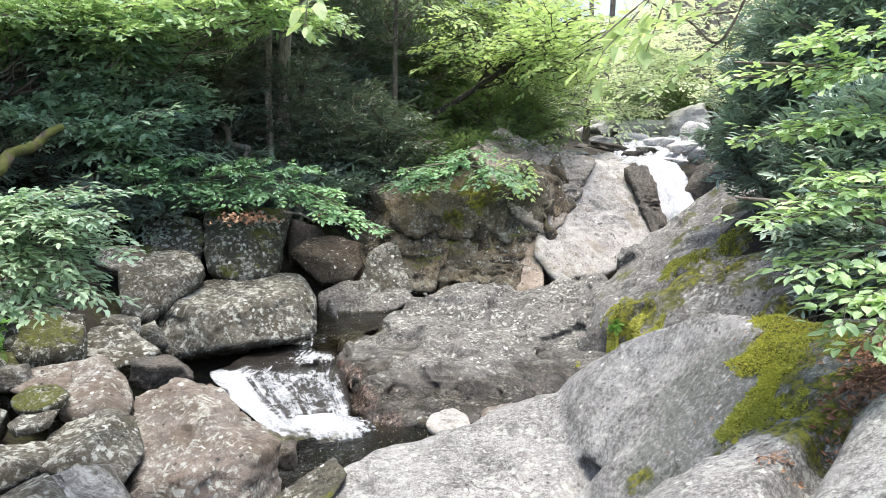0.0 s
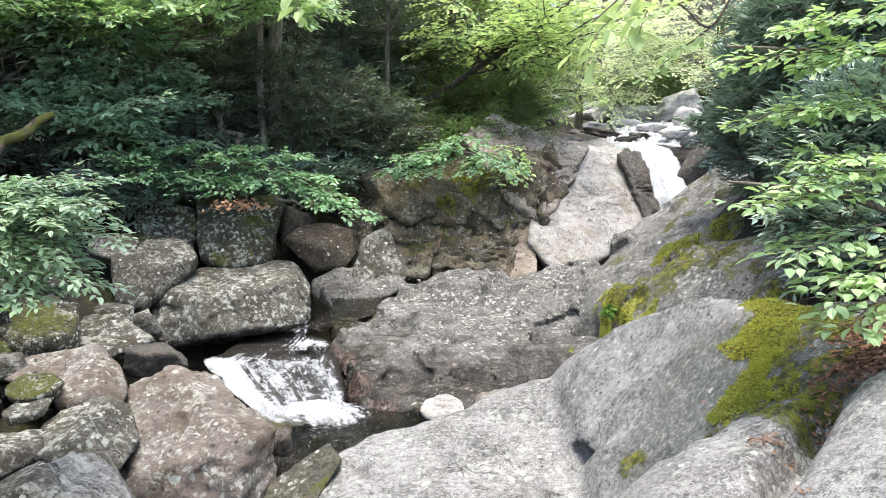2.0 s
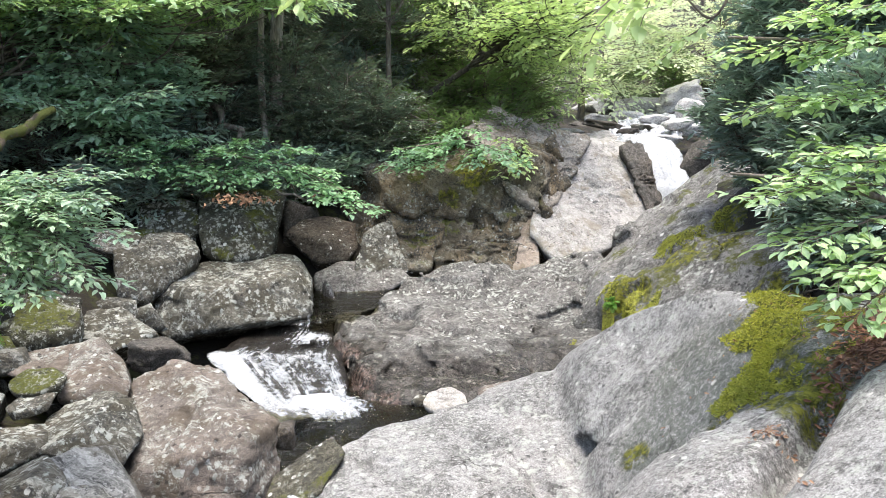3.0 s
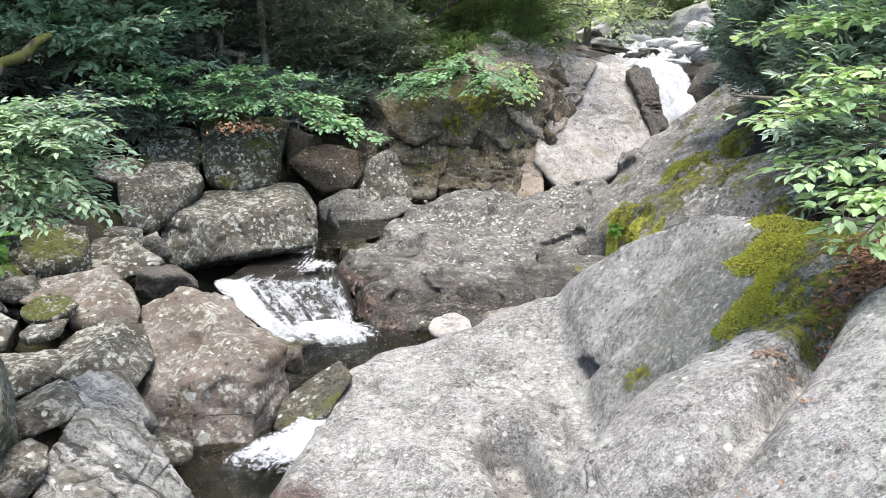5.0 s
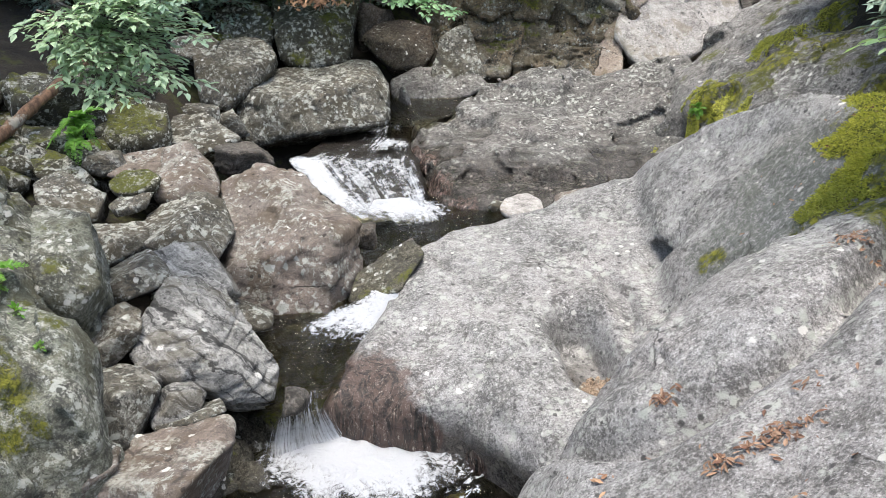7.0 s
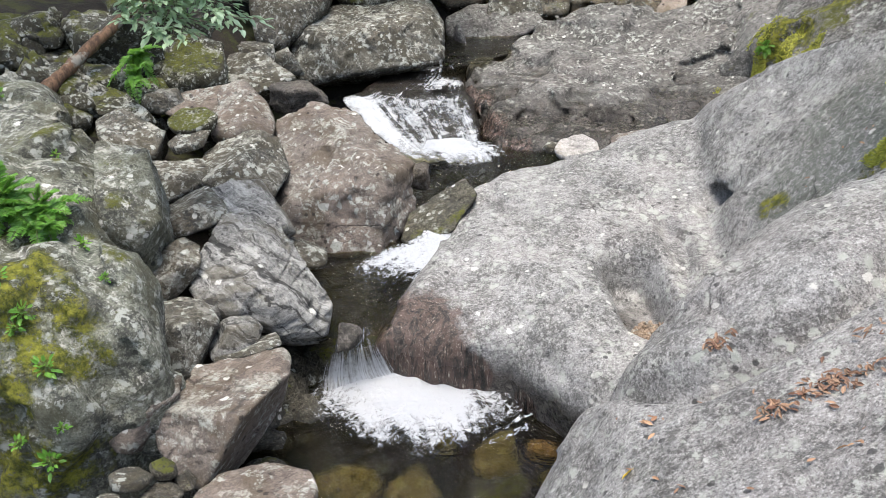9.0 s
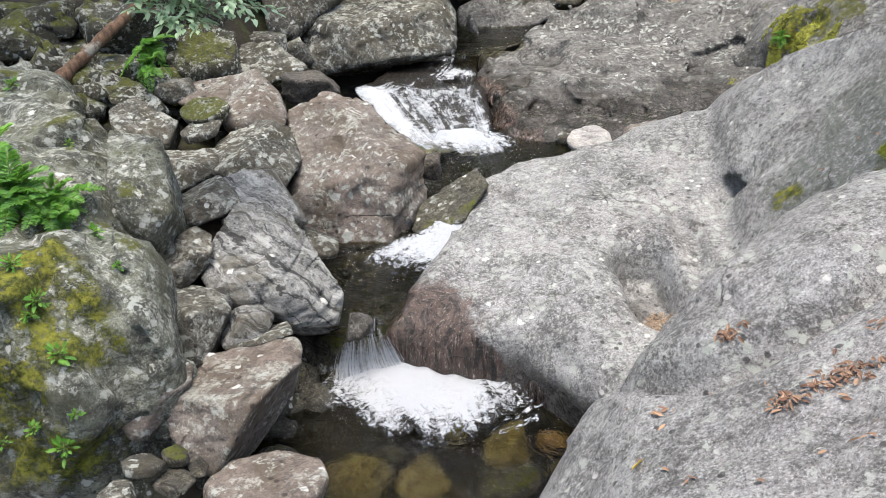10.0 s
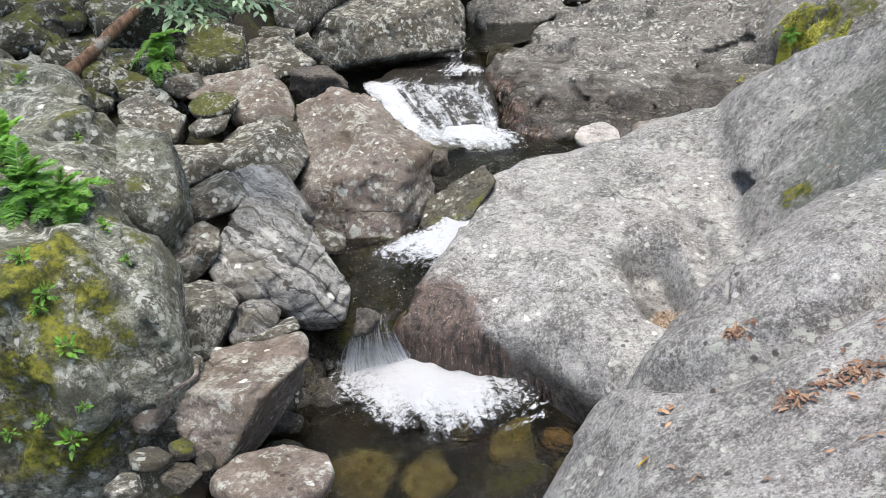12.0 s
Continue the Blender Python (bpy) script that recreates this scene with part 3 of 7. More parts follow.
def ground_height(x, y):
    xc, zb = bed_line(y)
    xl = np.interp(y, [-30, 2.5, 4, 5.5, 7.6, 9.6, 11, 13, 20, 30, 60, 400], [-2.9, -1.6, -2.1, -1.7, -2.0, -1.4, -0.8, 0.2, 3.0, 4.6, 9, 50])
    zl = np.interp(y, [-400, -30, 1, 4, 6, 8, 9.6, 11, 14, 20, 30, 60, 400], [-60, -7, -3.2, -2.75, -2.6, -2.5, -2.3, -1.5, -0.65, -0.2, 0.8, 4.2, 50])
    zl = zl - 0.35 * np.exp(-((x + 2.8) / 1.0) ** 2 - ((y - 7.2) / 1.6) ** 2)
    t = np.clip((x - xl) / np.maximum(xc - xl, 0.1), 0, 1)
    z = zl + (zb - zl) * smooth(t, 0, 1)
    left = np.clip(xl - x, 0, None)
    z = z + 0.42 * np.minimum(left, 3) + 0.2 * np.clip(left - 3, 0, 3) + 0.5 * np.clip(left - 6, 0, 45) + 0.15 * np.clip(left - 50, 0, 200)
    edge = np.interp(y, [0, 9, 12, 20, 400], [2.2, 2.6, 5.2, 6.8, 70])
    lift = np.interp(y, [-40, 0, 8, 10, 13, 400], [0.5, 1.9, 1.5, 1.4, 0.5, 0.5])
    right = np.clip(x - edge, 0, None)
    return z + lift * smooth(x, edge - 0.4, edge + 0.5) + 0.42 * np.minimum(right, 50) + 0.15 * np.clip(right - 50, 0, 200)


def ground_sheet():
    g = np.sinh(np.linspace(-5.2, 5.2, 220)) / np.sinh(5.2) * 420
    x, y = np.meshgrid(g, g + 6, indexing="ij")
    z = ground_height(x, y)
    far = np.clip(np.hypot(x, y - 6) / 12, 0.12, 1)
    q = np.stack([x, y, 0 * x], -1)
    z = z + 0.07 * fbm(q * 1.7, 3, 3) + 0.5 * np.clip(far - 0.5, 0, 1) * fbm(q * 0.2, 2, 8)
    n = len(g)
    v = np.stack([x, y, z], -1).reshape(-1, 3)
    i = np.arange(n * n).reshape(n, n)
    f = np.stack([i[:-1, :-1], i[1:, :-1], i[1:, 1:], i[:-1, 1:]], -1).reshape(-1, 4)
    return tagged(part("ground", mesh_of("ground", v, f), M_GROUND), "forest soil with leaf mould and moss between the rocks, colour darkened for shade", "ground", kind="structure")


ground_sheet()


# ---------------------------------------------------------------- bedrock
def bedrock(name, outline, top, floor, rounding, step, mat, label, rough=0.05, seed=1, lean=0.0, facet=0.0, hollows=()):
    """A mass of living rock: a top surface, rounded off along its outline in the plan."""
    pts = np.array([q[:2] for q in outline])
    lo = (pts[:, 0].min() - 0.3, pts[:, 1].min() - 0.3, floor)
    hx = np.linspace(lo[0], pts[:, 0].max() + 0.3, 40)
    hy = np.linspace(lo[1], pts[:, 1].max() + 0.3, 40)
    gx, gy = np.meshgrid(hx, hy, indexing="ij")
    ins = outline_distance(gx, gy, outline) < 0
    hi = (hx[-1], hy[-1], float(top(gx, gy)[ins].max()) + 0.3)

    def field(g):
        x, y, z = g[..., 0], g[..., 1], g[..., 2]
        x2, y2 = x[:, :, 0], y[:, :, 0]
        d2 = outline_distance(x2, y2, outline)[:, :, None]
        t2 = top(x2, y2)[:, :, None]
        s = smax((z - t2) * 0.85, d2 + lean * (z - t2), rounding)
        skin = np.abs(s) < 0.3
        q = g[skin]
        n1 = fbm(q * np.array([1.3, 1.3, 1.9]), 3, seed)
        add = rough * n1 + 0.3 * rough * fbm(q * 5.5, 2, seed + 5)
        if facet:
            w = q + 0.12 * n1[..., None]
            add = add + facet * 0.5 * blocks(w * np.array([1.7, 1.7, 1.2]), seed + 9) + facet * 0.22 * blocks(w * np.array([4.1, 4.1, 2.6]), seed + 21)
        out = np.array(np.broadcast_to(s, skin.shape))
        out[skin] += add
        for hx_, hy_, hz_, ha, hb, hc in hollows:
            q = (g - np.array((hx_, hy_, hz_))) / np.array((ha, hb, hc))
            out = np.maximum(out, (1 - np.sqrt((q * q).sum(-1))) * min(ha, hb, hc))
        return out

    v, f = surface(field, lo, hi, step)
    ob = part(name, mesh_of(name, v, f), mat)
    return tagged(ob, label, "bedrock")


def groove(x, y, a, b, width, depth):
    ax, ay = a
    ex, ey = b[0] - ax, b[1] - ay
    t = np.clip(((x - ax) * ex + (y - ay) * ey) / (ex * ex + ey * ey), 0, 1)
    return depth * np.exp(-((x - ax - t * ex) ** 2 + (y - ay - t * ey) ** 2) / width ** 2)


def top_front(x, y):
    z = -2.42 + 0.07 * (y - 4) + 0.05 * smooth(x, -0.9, 0.2)
    z = z + 0.22 * np.maximum(x - 0.25, 0) * smooth(y, 4.9, 6.0) * (1 - smooth(x, 1.0, 1.35)) + 0.27 * smooth(y, 4.9, 6.0) * smooth(x, 1.0, 1.35)
    z = z + 0.13 * smooth(x, 0.88, 1.02) * (1 - 0.7 * smooth(y, 4.9, 6.0)) + 1.1 * np.maximum(x - 0.95, 0) - 0.75 * np.maximum(x - 1.9, 0)
    z = z - 0.85 * np.maximum(y - np.interp(x, [0.5, 1.37, 1.69, 2.0, 2.2, 3.0], [6.3, 5.73, 5.39, 4.77, 4.4, 3.9]), 0) * smooth(x, 1.0, 1.4)
    z = z - 0.30 * np.minimum(1, 2.2 * groove(x, y, (0.37, 4.25), (0.5, 3.7), 0.13, 1.0))
    for a, b in (((0.73, 4.62), (0.74, 4.25)), ((0.74, 4.25), (0.88, 4.08)), ((0.88, 4.08), (1.04, 4.3)), ((-0.55, 5.0), (-0.1, 4.6)), ((0.1, 5.4), (0.5, 5.1)), ((-0.3, 3.62), (0.1, 3.9))):
        z = z - groove(x, y, a, b, 0.03, 0.05)
    z = z - groove(x, y, (0.97, 4.9), (1.04, 4.86), 0.08, 0.12)
    z = z - groove(x, y, (0.62, 4.75), (0.72, 4.0), 0.06, 0.07)
    return z


def top_near(x, y):
    z = -1.72 + 0.6 * (x - 0.72) - 0.06 * (y - 2.4)
    z = z - 0.5 * np.maximum(0.25 - x, 0) + 0.3 * (1 - smooth(y, 0.2, 1.4)) - 0.1 * smooth(y, 2.5, 3.3) * smooth(x, 0.9, 1.4)
    z = z + 0.10 * np.exp(-((x - 1.0) / 0.6) ** 2 - ((y - 3.05) / 0.35) ** 2)
    cut = 0.0
    for a, b, deep in (((0.05, 2.9), (0.3, 2.6), 0.10), ((0.3, 2.6), (0.52, 2.44), 0.14), ((0.52, 2.44), (0.77, 2.5), 0.15), ((0.77, 2.5), (1.05, 2.6), 0.12), ((1.05, 2.6), (1.35, 2.85), 0.13), ((1.35, 2.85), (1.78, 3.35), 0.17)):
        cut = np.maximum(cut, groove(x, y, a, b, 0.085, 1.6 * deep))
    return z - cut


def top_mid(x, y):
    z = -2.33 + 0.17 * (y - 6.7) + 0.3 * smooth(x, 0.9, 2.2) + 0.1 * np.exp(-((x + 0.1) ** 2 + (y - 7.2) ** 2) / 0.5)
    z = z - groove(x, y, (0.2, 6.9), (0.36, 6.9), 0.05, 0.12)
    return z - groove(x, y, (0.55, 8.2), (0.7, 8.6), 0.1, 0.06) + 0.04 * smooth(y, 8.6, 9.4)


def top_bank(x, y):
    return -1.58 + 0.62 * (x - 1.75) + 0.05 * (y - 6.5)


def top_back(x, y):
    return -1.75 + 0.64 * (x - 1.6) + 0.02 * (y - 8)


def top_cliff(x, y):
    return -0.62 + 0.16 * x + 0.12 * (y - 11)


def top_slab(x, y):
    s = -1.6 + 1.05 * (y - 11.2 - 0.15 * (x - 1.3))
    return np.minimum(s, -0.42 + 0.06 * (y - 12)) - 0.12 * np.exp(-((s + 0.42) / 0.3) ** 2)


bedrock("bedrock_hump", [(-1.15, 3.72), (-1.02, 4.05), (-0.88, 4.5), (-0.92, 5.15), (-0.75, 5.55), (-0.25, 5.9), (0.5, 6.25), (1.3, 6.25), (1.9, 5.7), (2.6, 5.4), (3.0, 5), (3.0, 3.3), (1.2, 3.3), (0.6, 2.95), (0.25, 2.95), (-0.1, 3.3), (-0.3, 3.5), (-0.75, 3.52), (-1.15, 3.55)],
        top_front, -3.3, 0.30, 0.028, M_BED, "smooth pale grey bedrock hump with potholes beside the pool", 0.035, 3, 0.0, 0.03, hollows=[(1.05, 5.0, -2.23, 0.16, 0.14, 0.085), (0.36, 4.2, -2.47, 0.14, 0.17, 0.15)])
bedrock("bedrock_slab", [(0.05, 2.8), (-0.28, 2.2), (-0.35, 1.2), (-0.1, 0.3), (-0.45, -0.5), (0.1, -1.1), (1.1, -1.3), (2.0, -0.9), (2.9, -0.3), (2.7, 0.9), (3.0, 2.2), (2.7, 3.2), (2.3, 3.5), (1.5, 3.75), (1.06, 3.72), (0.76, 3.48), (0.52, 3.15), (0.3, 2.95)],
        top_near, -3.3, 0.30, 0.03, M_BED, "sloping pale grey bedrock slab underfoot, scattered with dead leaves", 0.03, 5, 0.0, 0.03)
bedrock("bedrock_shelf", [(-1.51, 9.47, -2.25), (-1.28, 8.58, -2.3), (-1.08, 7.65, -2.35), (-0.9, 6.83, -2.4), (-0.59, 6.28, -2.43), (-0.25, 6.2), (0.2, 6.2), (0.7, 6.3), (1.4, 6.3), (1.9, 6.6), (2.3, 7.5), (2.1, 9.4), (1.4, 9.7), (0.4, 9.7), (-0.5, 9.3), (-0.9, 8.5)],
        top_mid, -3.0, 0.3, 0.035, M_MID, "broad grey lichened bedrock shelf between pool and cliff", 0.05, 8, 0.0, 0.11)
bedrock("bank_rock", [(1.7, 6.3), (1.75, 6.9), (2.3, 7.2), (4.2, 7.2), (4.4, 5.4), (2.4, 5.4), (1.95, 5.7)],
        top_bank, -2.6, 0.35, 0.04, M_BEDM, "grey bank rock with a mossy dark side", 0.05, 12, 0.0, 0.1)
bedrock("bank_ridge", [(1.45, 7.6), (1.5, 8.8), (2.2, 9.4), (3.4, 9.6), (6, 9.6), (6, 7.3), (3, 7.2), (2, 7.1)],
        top_back, -2.4, 0.35, 0.05, M_BEDM, "grey rock ridge sloping down towards the stream, moss along its top", 0.05, 15, 0.0, 0.12)
bedrock("cliff", [(-1.3, 11.1), (-0.8, 10.6), (-0.2, 10.7), (0.5, 10.9), (0.9, 10.8), (1.4, 10.8), (1.7, 11.4), (1.6, 13), (-1.5, 13.5)],
        top_cliff, -2.6, 0.25, 0.04, M_CLIFF, "dark broken cliff face, wet and stained with moss", 0.08, 21, 0.35, 0.2)
bedrock("pale_cliff_face", [(1.1, 11.2), (1.8, 11.3), (2.6, 11.7), (3.2, 12.1), (3.5, 12.8), (3.3, 14.5), (1.2, 14.5), (1.0, 12.4)],
        top_slab, -2.7, 0.22, 0.05, M_SLAB, "pale smooth leaning cliff face beside the waterfall", 0.04, 27, 0.15, 0.09)


def top_left(x, y):
    return -1.53 + 0.02 * (y - 3.5) - 0.08 * (x + 2.5)


bedrock("great_boulder", [(-1.86, 2.5, -1.5), (-2.06, 3.03, -1.5), (-2.82, 3.97, -1.5), (-3.79, 5.07, -1.5), (-5.1, 5.47, -1.5), (-4.39, 3.34, -1.6), (-2.85, 1.95, -1.6), (-2.05, 2.2, -1.6)],
        top_left, -3.3, 0.3, 0.035, M_GREAT, "great mossy boulder with ferns and saxifrage on its face", 0.05, 33, 0.04, 0.14)


# ---------------------------------------------------------------- boulders
def ico(levels):
    bm = bmesh.new()
    bmesh.ops.create_icosphere(bm, subdivisions=levels, radius=1)
    v = np.array([p.co for p in bm.verts])
    f = np.array([[p.index for p in q.verts] for q in bm.faces])
    bm.free()
    return v / np.linalg.norm(v, axis=1)[:, None], f


ICO = {k: ico(k) for k in (3, 4, 5, 6)}


def boulder(x, y, z, a, b, c, ry, rz, mat, label, seed, level=4, edge=9.0, rough=0.06, name="boulder"):
    """A weathered block: a random polyhedron with rounded edges, worn by noise."""
    rg = np.random.default_rng(seed)
    d, f = ICO[level]
    pl = [np.array(q, float) for q in ((1, 0, 0), (-1, 0, 0), (0, 1, 0), (0, -1, 0), (0, 0, 1), (0, 0, -1))]
    pl = [q + rg.normal(0, 0.2, 3) for q in pl]
    off = [1.0] * 6
    for n in range(5):
        q = rg.normal(size=3)
        pl.append(q / np.linalg.norm(q))
        off.append(rg.uniform(0.8, 1.05))
    edge = edge * 2.2
    s = sum((np.maximum(d @ q, 0) / o) ** edge for q, o in zip(pl, off))
    r = s ** (-1 / edge)
    v = d * r[:, None]
    v = v / np.abs(v).max(0)
    ridge = np.abs(vnoise(v * np.array([1.2, 1.2, 3.0]) + seed, seed + 7))
    n = rough * fbm(v * 1.5 + seed, 2, seed) + 0.4 * rough * fbm(v * 5 + seed, 3, seed + 3) - 0.35 * rough * np.maximum(0.1 - ridge, 0) / 0.1 + 0.2 * rough * fbm(v * 13 + seed, 2, seed + 13)
    n = n + 0.95 * rough * blocks(v * 1.9 + seed, seed + 31) + 0.42 * rough * blocks(v * np.array([4.0, 4.0, 6.0]) + seed, seed + 37)
    v = v * (1 + n)[:, None] * np.array([a, b, c]) * 1.06
    me = mesh_of(name, v, f)
    ob = part(name, me, mat)
    ob.matrix_basis = pose(x, y, z, 0, ry, rz)
    return tagged(ob, label, "boulder", "boulders of the stream")


def block(at, cuts, mat, label, seed, level=5, worn=44, fold=0.3, rough=1.0, name="boulder"):
    """A weathered block of schist: planes (bearing, slope, distance) cut it, its edges are worn, its skin is stepped and folded."""
    d, f = ICO[level]
    s = (1 / (1.35 * max(c[2] for c in cuts))) ** worn
    for az, el, off in cuts:
        a, e = radians(az), radians(el)
        q = np.array((math.cos(a) * math.cos(e), math.sin(a) * math.cos(e), math.sin(e)))
        s = s + (np.maximum(d @ q, 0) / max(off, 0.02)) ** worn
    v = d * (s ** (-1 / worn))[:, None] * 1.02
    w = v + np.array(at)
    size = np.linalg.norm(v, axis=1).mean()
    n = 0.012 * fbm(w * 2.2, 2, seed) + 0.014 * blocks(w * 3.1 + 0.15 * fbm(w * 3, 2, seed + 2)[:, None], seed + 31) + 0.007 * blocks(w * 9.0, seed + 37) + 0.004 * fbm(w * 22, 2, seed + 5)
    lay = w @ np.array(((0.8, 0.1, 0.5), (-0.3, 0.9, 0.2), (-3.2, -1.4, 5.0)))
    n = n - 0.022 * fold * np.maximum(0.16 - np.abs(vnoise(lay * 2.6 + 0.5 * fbm(w * 2, 2, seed)[:, None], seed + 7)), 0) / 0.16
    n = n * rough * np.clip(size / 0.35, 0.35, 1.4)
    v = v * (1 + n / np.maximum(np.linalg.norm(v, axis=1), 0.05))[:, None]
    ob = part(name, mesh_of(name, v, f), mat)
    ob.location = at
    return tagged(ob, label, "boulder", "boulders of the stream")


L_GREY = "grey lichen-spotted boulder wedged among others on the bank"
L_MOSS = "moss-covered boulder, colour darkened for shade of the overhanging trees"
L_SMALL = "small worn grey stone lying between the boulders"
boulder(-3.23, 7.52, -1.88, 0.19, 0.15, 0.16, 0, 23, M_BOULDER, L_SMALL, 19, 3, 12, 0.06)
boulder(-3, 7.6, -1.97, 0.19, 0.15, 0.14, 0, 22, M_BOULDER, L_SMALL, 20, 3, 12, 0.06)
# added dark block, in place of the black shade in this hollow
boulder(-1.95, 10.42, -1.46, 0.37, 0.3, 0.54, 0, 11, M_DARK, "dark block standing in for the deep shade under the bough", 61, 4, 13, 0.1)
boulder(-1.18, 5.33, -2.28, 0.11, 0.1, 0.09, 0, 12, M_DARK, "small wet brown stone in the current", 45, 3, 12, 0.06)
boulder(0.51, 6.29, -2.3, 0.19, 0.17, 0.05, -18, -5, M_PINK, L_SMALL, 48, 3, 12, 0.06)
boulder(-2.9, 4.47, -1.79, 0.09, 0.09, 0.07, 0, 33, M_BOULDER, L_SMALL, 49, 3, 12, 0.06)
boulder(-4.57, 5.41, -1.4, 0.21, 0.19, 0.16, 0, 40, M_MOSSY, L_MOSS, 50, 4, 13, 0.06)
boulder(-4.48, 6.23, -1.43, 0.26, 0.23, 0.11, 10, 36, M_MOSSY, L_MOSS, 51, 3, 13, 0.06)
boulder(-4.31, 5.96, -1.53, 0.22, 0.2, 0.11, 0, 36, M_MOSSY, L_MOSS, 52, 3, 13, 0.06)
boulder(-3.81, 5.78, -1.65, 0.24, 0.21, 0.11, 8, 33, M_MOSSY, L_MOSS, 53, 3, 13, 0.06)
boulder(-1.22, 3.52, -2.53, 0.09, 0.08, 0.09, 0, 20, M_DARK, "wet brown stone in the lip of the lower fall", 56, 4, 13, 0.06)
boulder(-2.36, 6.31, -1.96, 0.28, 0.26, 0.14, 0, 20, M_DARK, "dark wet stone at the side of the cascade", 57, 4, 13, 0.06)
boulder(3.07, 12.5, -0.91, 0.24, 0.19, 0.48, 20, -14, M_DARK, "dark wet rock beside the waterfall", 77, 4, 10, 0.1)
boulder(3.43, 12.16, -1.34, 0.21, 0.17, 0.42, 30, -16, M_DARK, "dark wet rock beside the waterfall", 78, 4, 10, 0.1)
boulder(4.17, 12.29, -0.71, 0.24, 0.19, 0.53, 20, -19, M_DARK, "dark wet rock beside the waterfall", 79, 4, 10, 0.1)
# the M_FAR rocks upstream carry sunlight in their pale colour
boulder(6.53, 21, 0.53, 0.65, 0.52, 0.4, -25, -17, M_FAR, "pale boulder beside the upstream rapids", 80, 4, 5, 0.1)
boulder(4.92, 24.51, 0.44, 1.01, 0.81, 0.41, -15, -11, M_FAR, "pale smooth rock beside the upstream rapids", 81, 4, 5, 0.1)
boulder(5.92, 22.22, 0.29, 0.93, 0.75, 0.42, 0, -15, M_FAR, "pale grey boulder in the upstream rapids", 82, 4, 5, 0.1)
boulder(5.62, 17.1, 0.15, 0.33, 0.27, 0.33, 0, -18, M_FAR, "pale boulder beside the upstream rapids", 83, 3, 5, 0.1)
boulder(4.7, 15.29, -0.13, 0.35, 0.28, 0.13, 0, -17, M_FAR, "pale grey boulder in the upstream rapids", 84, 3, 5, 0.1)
boulder(3.59, 16.62, -0.14, 0.44, 0.35, 0.1, 10, -12, M_DARK, "dark wet boulder in the upstream rapids", 85, 3, 5, 0.1)
boulder(3.42, 18.69, -0.16, 0.35, 0.28, 0.1, 10, -10, M_DARK, "dark wet boulder in the upstream rapids", 86, 3, 5, 0.1)
boulder(3.7, 15.05, -0.26, 0.23, 0.18, 0.08, 0, -14, M_DARK, "dark wet boulder in the upstream rapids", 87, 3, 5, 0.1)
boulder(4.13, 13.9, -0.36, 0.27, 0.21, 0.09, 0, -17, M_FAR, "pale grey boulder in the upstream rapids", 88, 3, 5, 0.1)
boulder(2.61, 19.83, 0.15, 0.44, 0.35, 0.16, 0, -8, M_DARK, "dark ledge beside the far fall", 89, 3, 9, 0.1)
boulder(2.79, 21.82, 0.35, 0.49, 0.39, 0.41, 0, -7, M_BOULDER, "grey boulder beside the far fall", 90, 3, 9, 0.1)
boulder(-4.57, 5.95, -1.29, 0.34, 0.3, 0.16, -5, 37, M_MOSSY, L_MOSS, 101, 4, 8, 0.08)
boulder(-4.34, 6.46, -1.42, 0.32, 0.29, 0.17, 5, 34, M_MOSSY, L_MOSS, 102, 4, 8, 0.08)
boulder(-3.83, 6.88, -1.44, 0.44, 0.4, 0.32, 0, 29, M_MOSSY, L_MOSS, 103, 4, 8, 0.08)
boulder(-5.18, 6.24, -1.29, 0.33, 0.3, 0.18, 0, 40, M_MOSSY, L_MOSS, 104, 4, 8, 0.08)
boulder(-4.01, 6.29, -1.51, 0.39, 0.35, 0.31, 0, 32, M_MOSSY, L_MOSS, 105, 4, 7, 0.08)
boulder(-3.3, 5.69, -1.79, 0.18, 0.16, 0.12, 0, 30, M_BOULDER, L_SMALL, 108, 3, 9, 0.06)
boulder(-2.3, 5.38, -2.12, 0.14, 0.12, 0.14, 0, 23, M_AMBERROCK, "orange-stained stone between the boulders", 112, 3, 10, 0.06)
boulder(-2.06, 2.82, -2.22, 0.09, 0.08, 0.07, 0, 36, M_BOULDER, L_SMALL, 116, 3, 11, 0.06)
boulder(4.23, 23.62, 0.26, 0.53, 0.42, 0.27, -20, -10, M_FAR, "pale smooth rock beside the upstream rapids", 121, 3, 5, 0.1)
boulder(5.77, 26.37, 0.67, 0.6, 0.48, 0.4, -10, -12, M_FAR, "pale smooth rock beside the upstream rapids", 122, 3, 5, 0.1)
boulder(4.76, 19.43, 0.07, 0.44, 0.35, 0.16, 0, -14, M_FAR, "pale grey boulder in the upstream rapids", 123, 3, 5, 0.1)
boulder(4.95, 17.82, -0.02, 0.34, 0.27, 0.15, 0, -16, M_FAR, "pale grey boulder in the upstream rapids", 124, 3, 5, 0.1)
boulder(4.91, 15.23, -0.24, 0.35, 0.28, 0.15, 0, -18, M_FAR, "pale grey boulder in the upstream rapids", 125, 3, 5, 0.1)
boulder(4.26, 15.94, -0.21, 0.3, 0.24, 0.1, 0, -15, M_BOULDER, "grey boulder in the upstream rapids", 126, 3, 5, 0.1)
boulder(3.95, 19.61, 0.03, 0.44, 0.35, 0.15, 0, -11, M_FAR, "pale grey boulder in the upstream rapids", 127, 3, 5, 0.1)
boulder(2.39, 14.81, -0.27, 0.33, 0.27, 0.11, 0, -9, M_SLAB, "pale ledge at the top of the cliff", 128, 3, 6, 0.1)

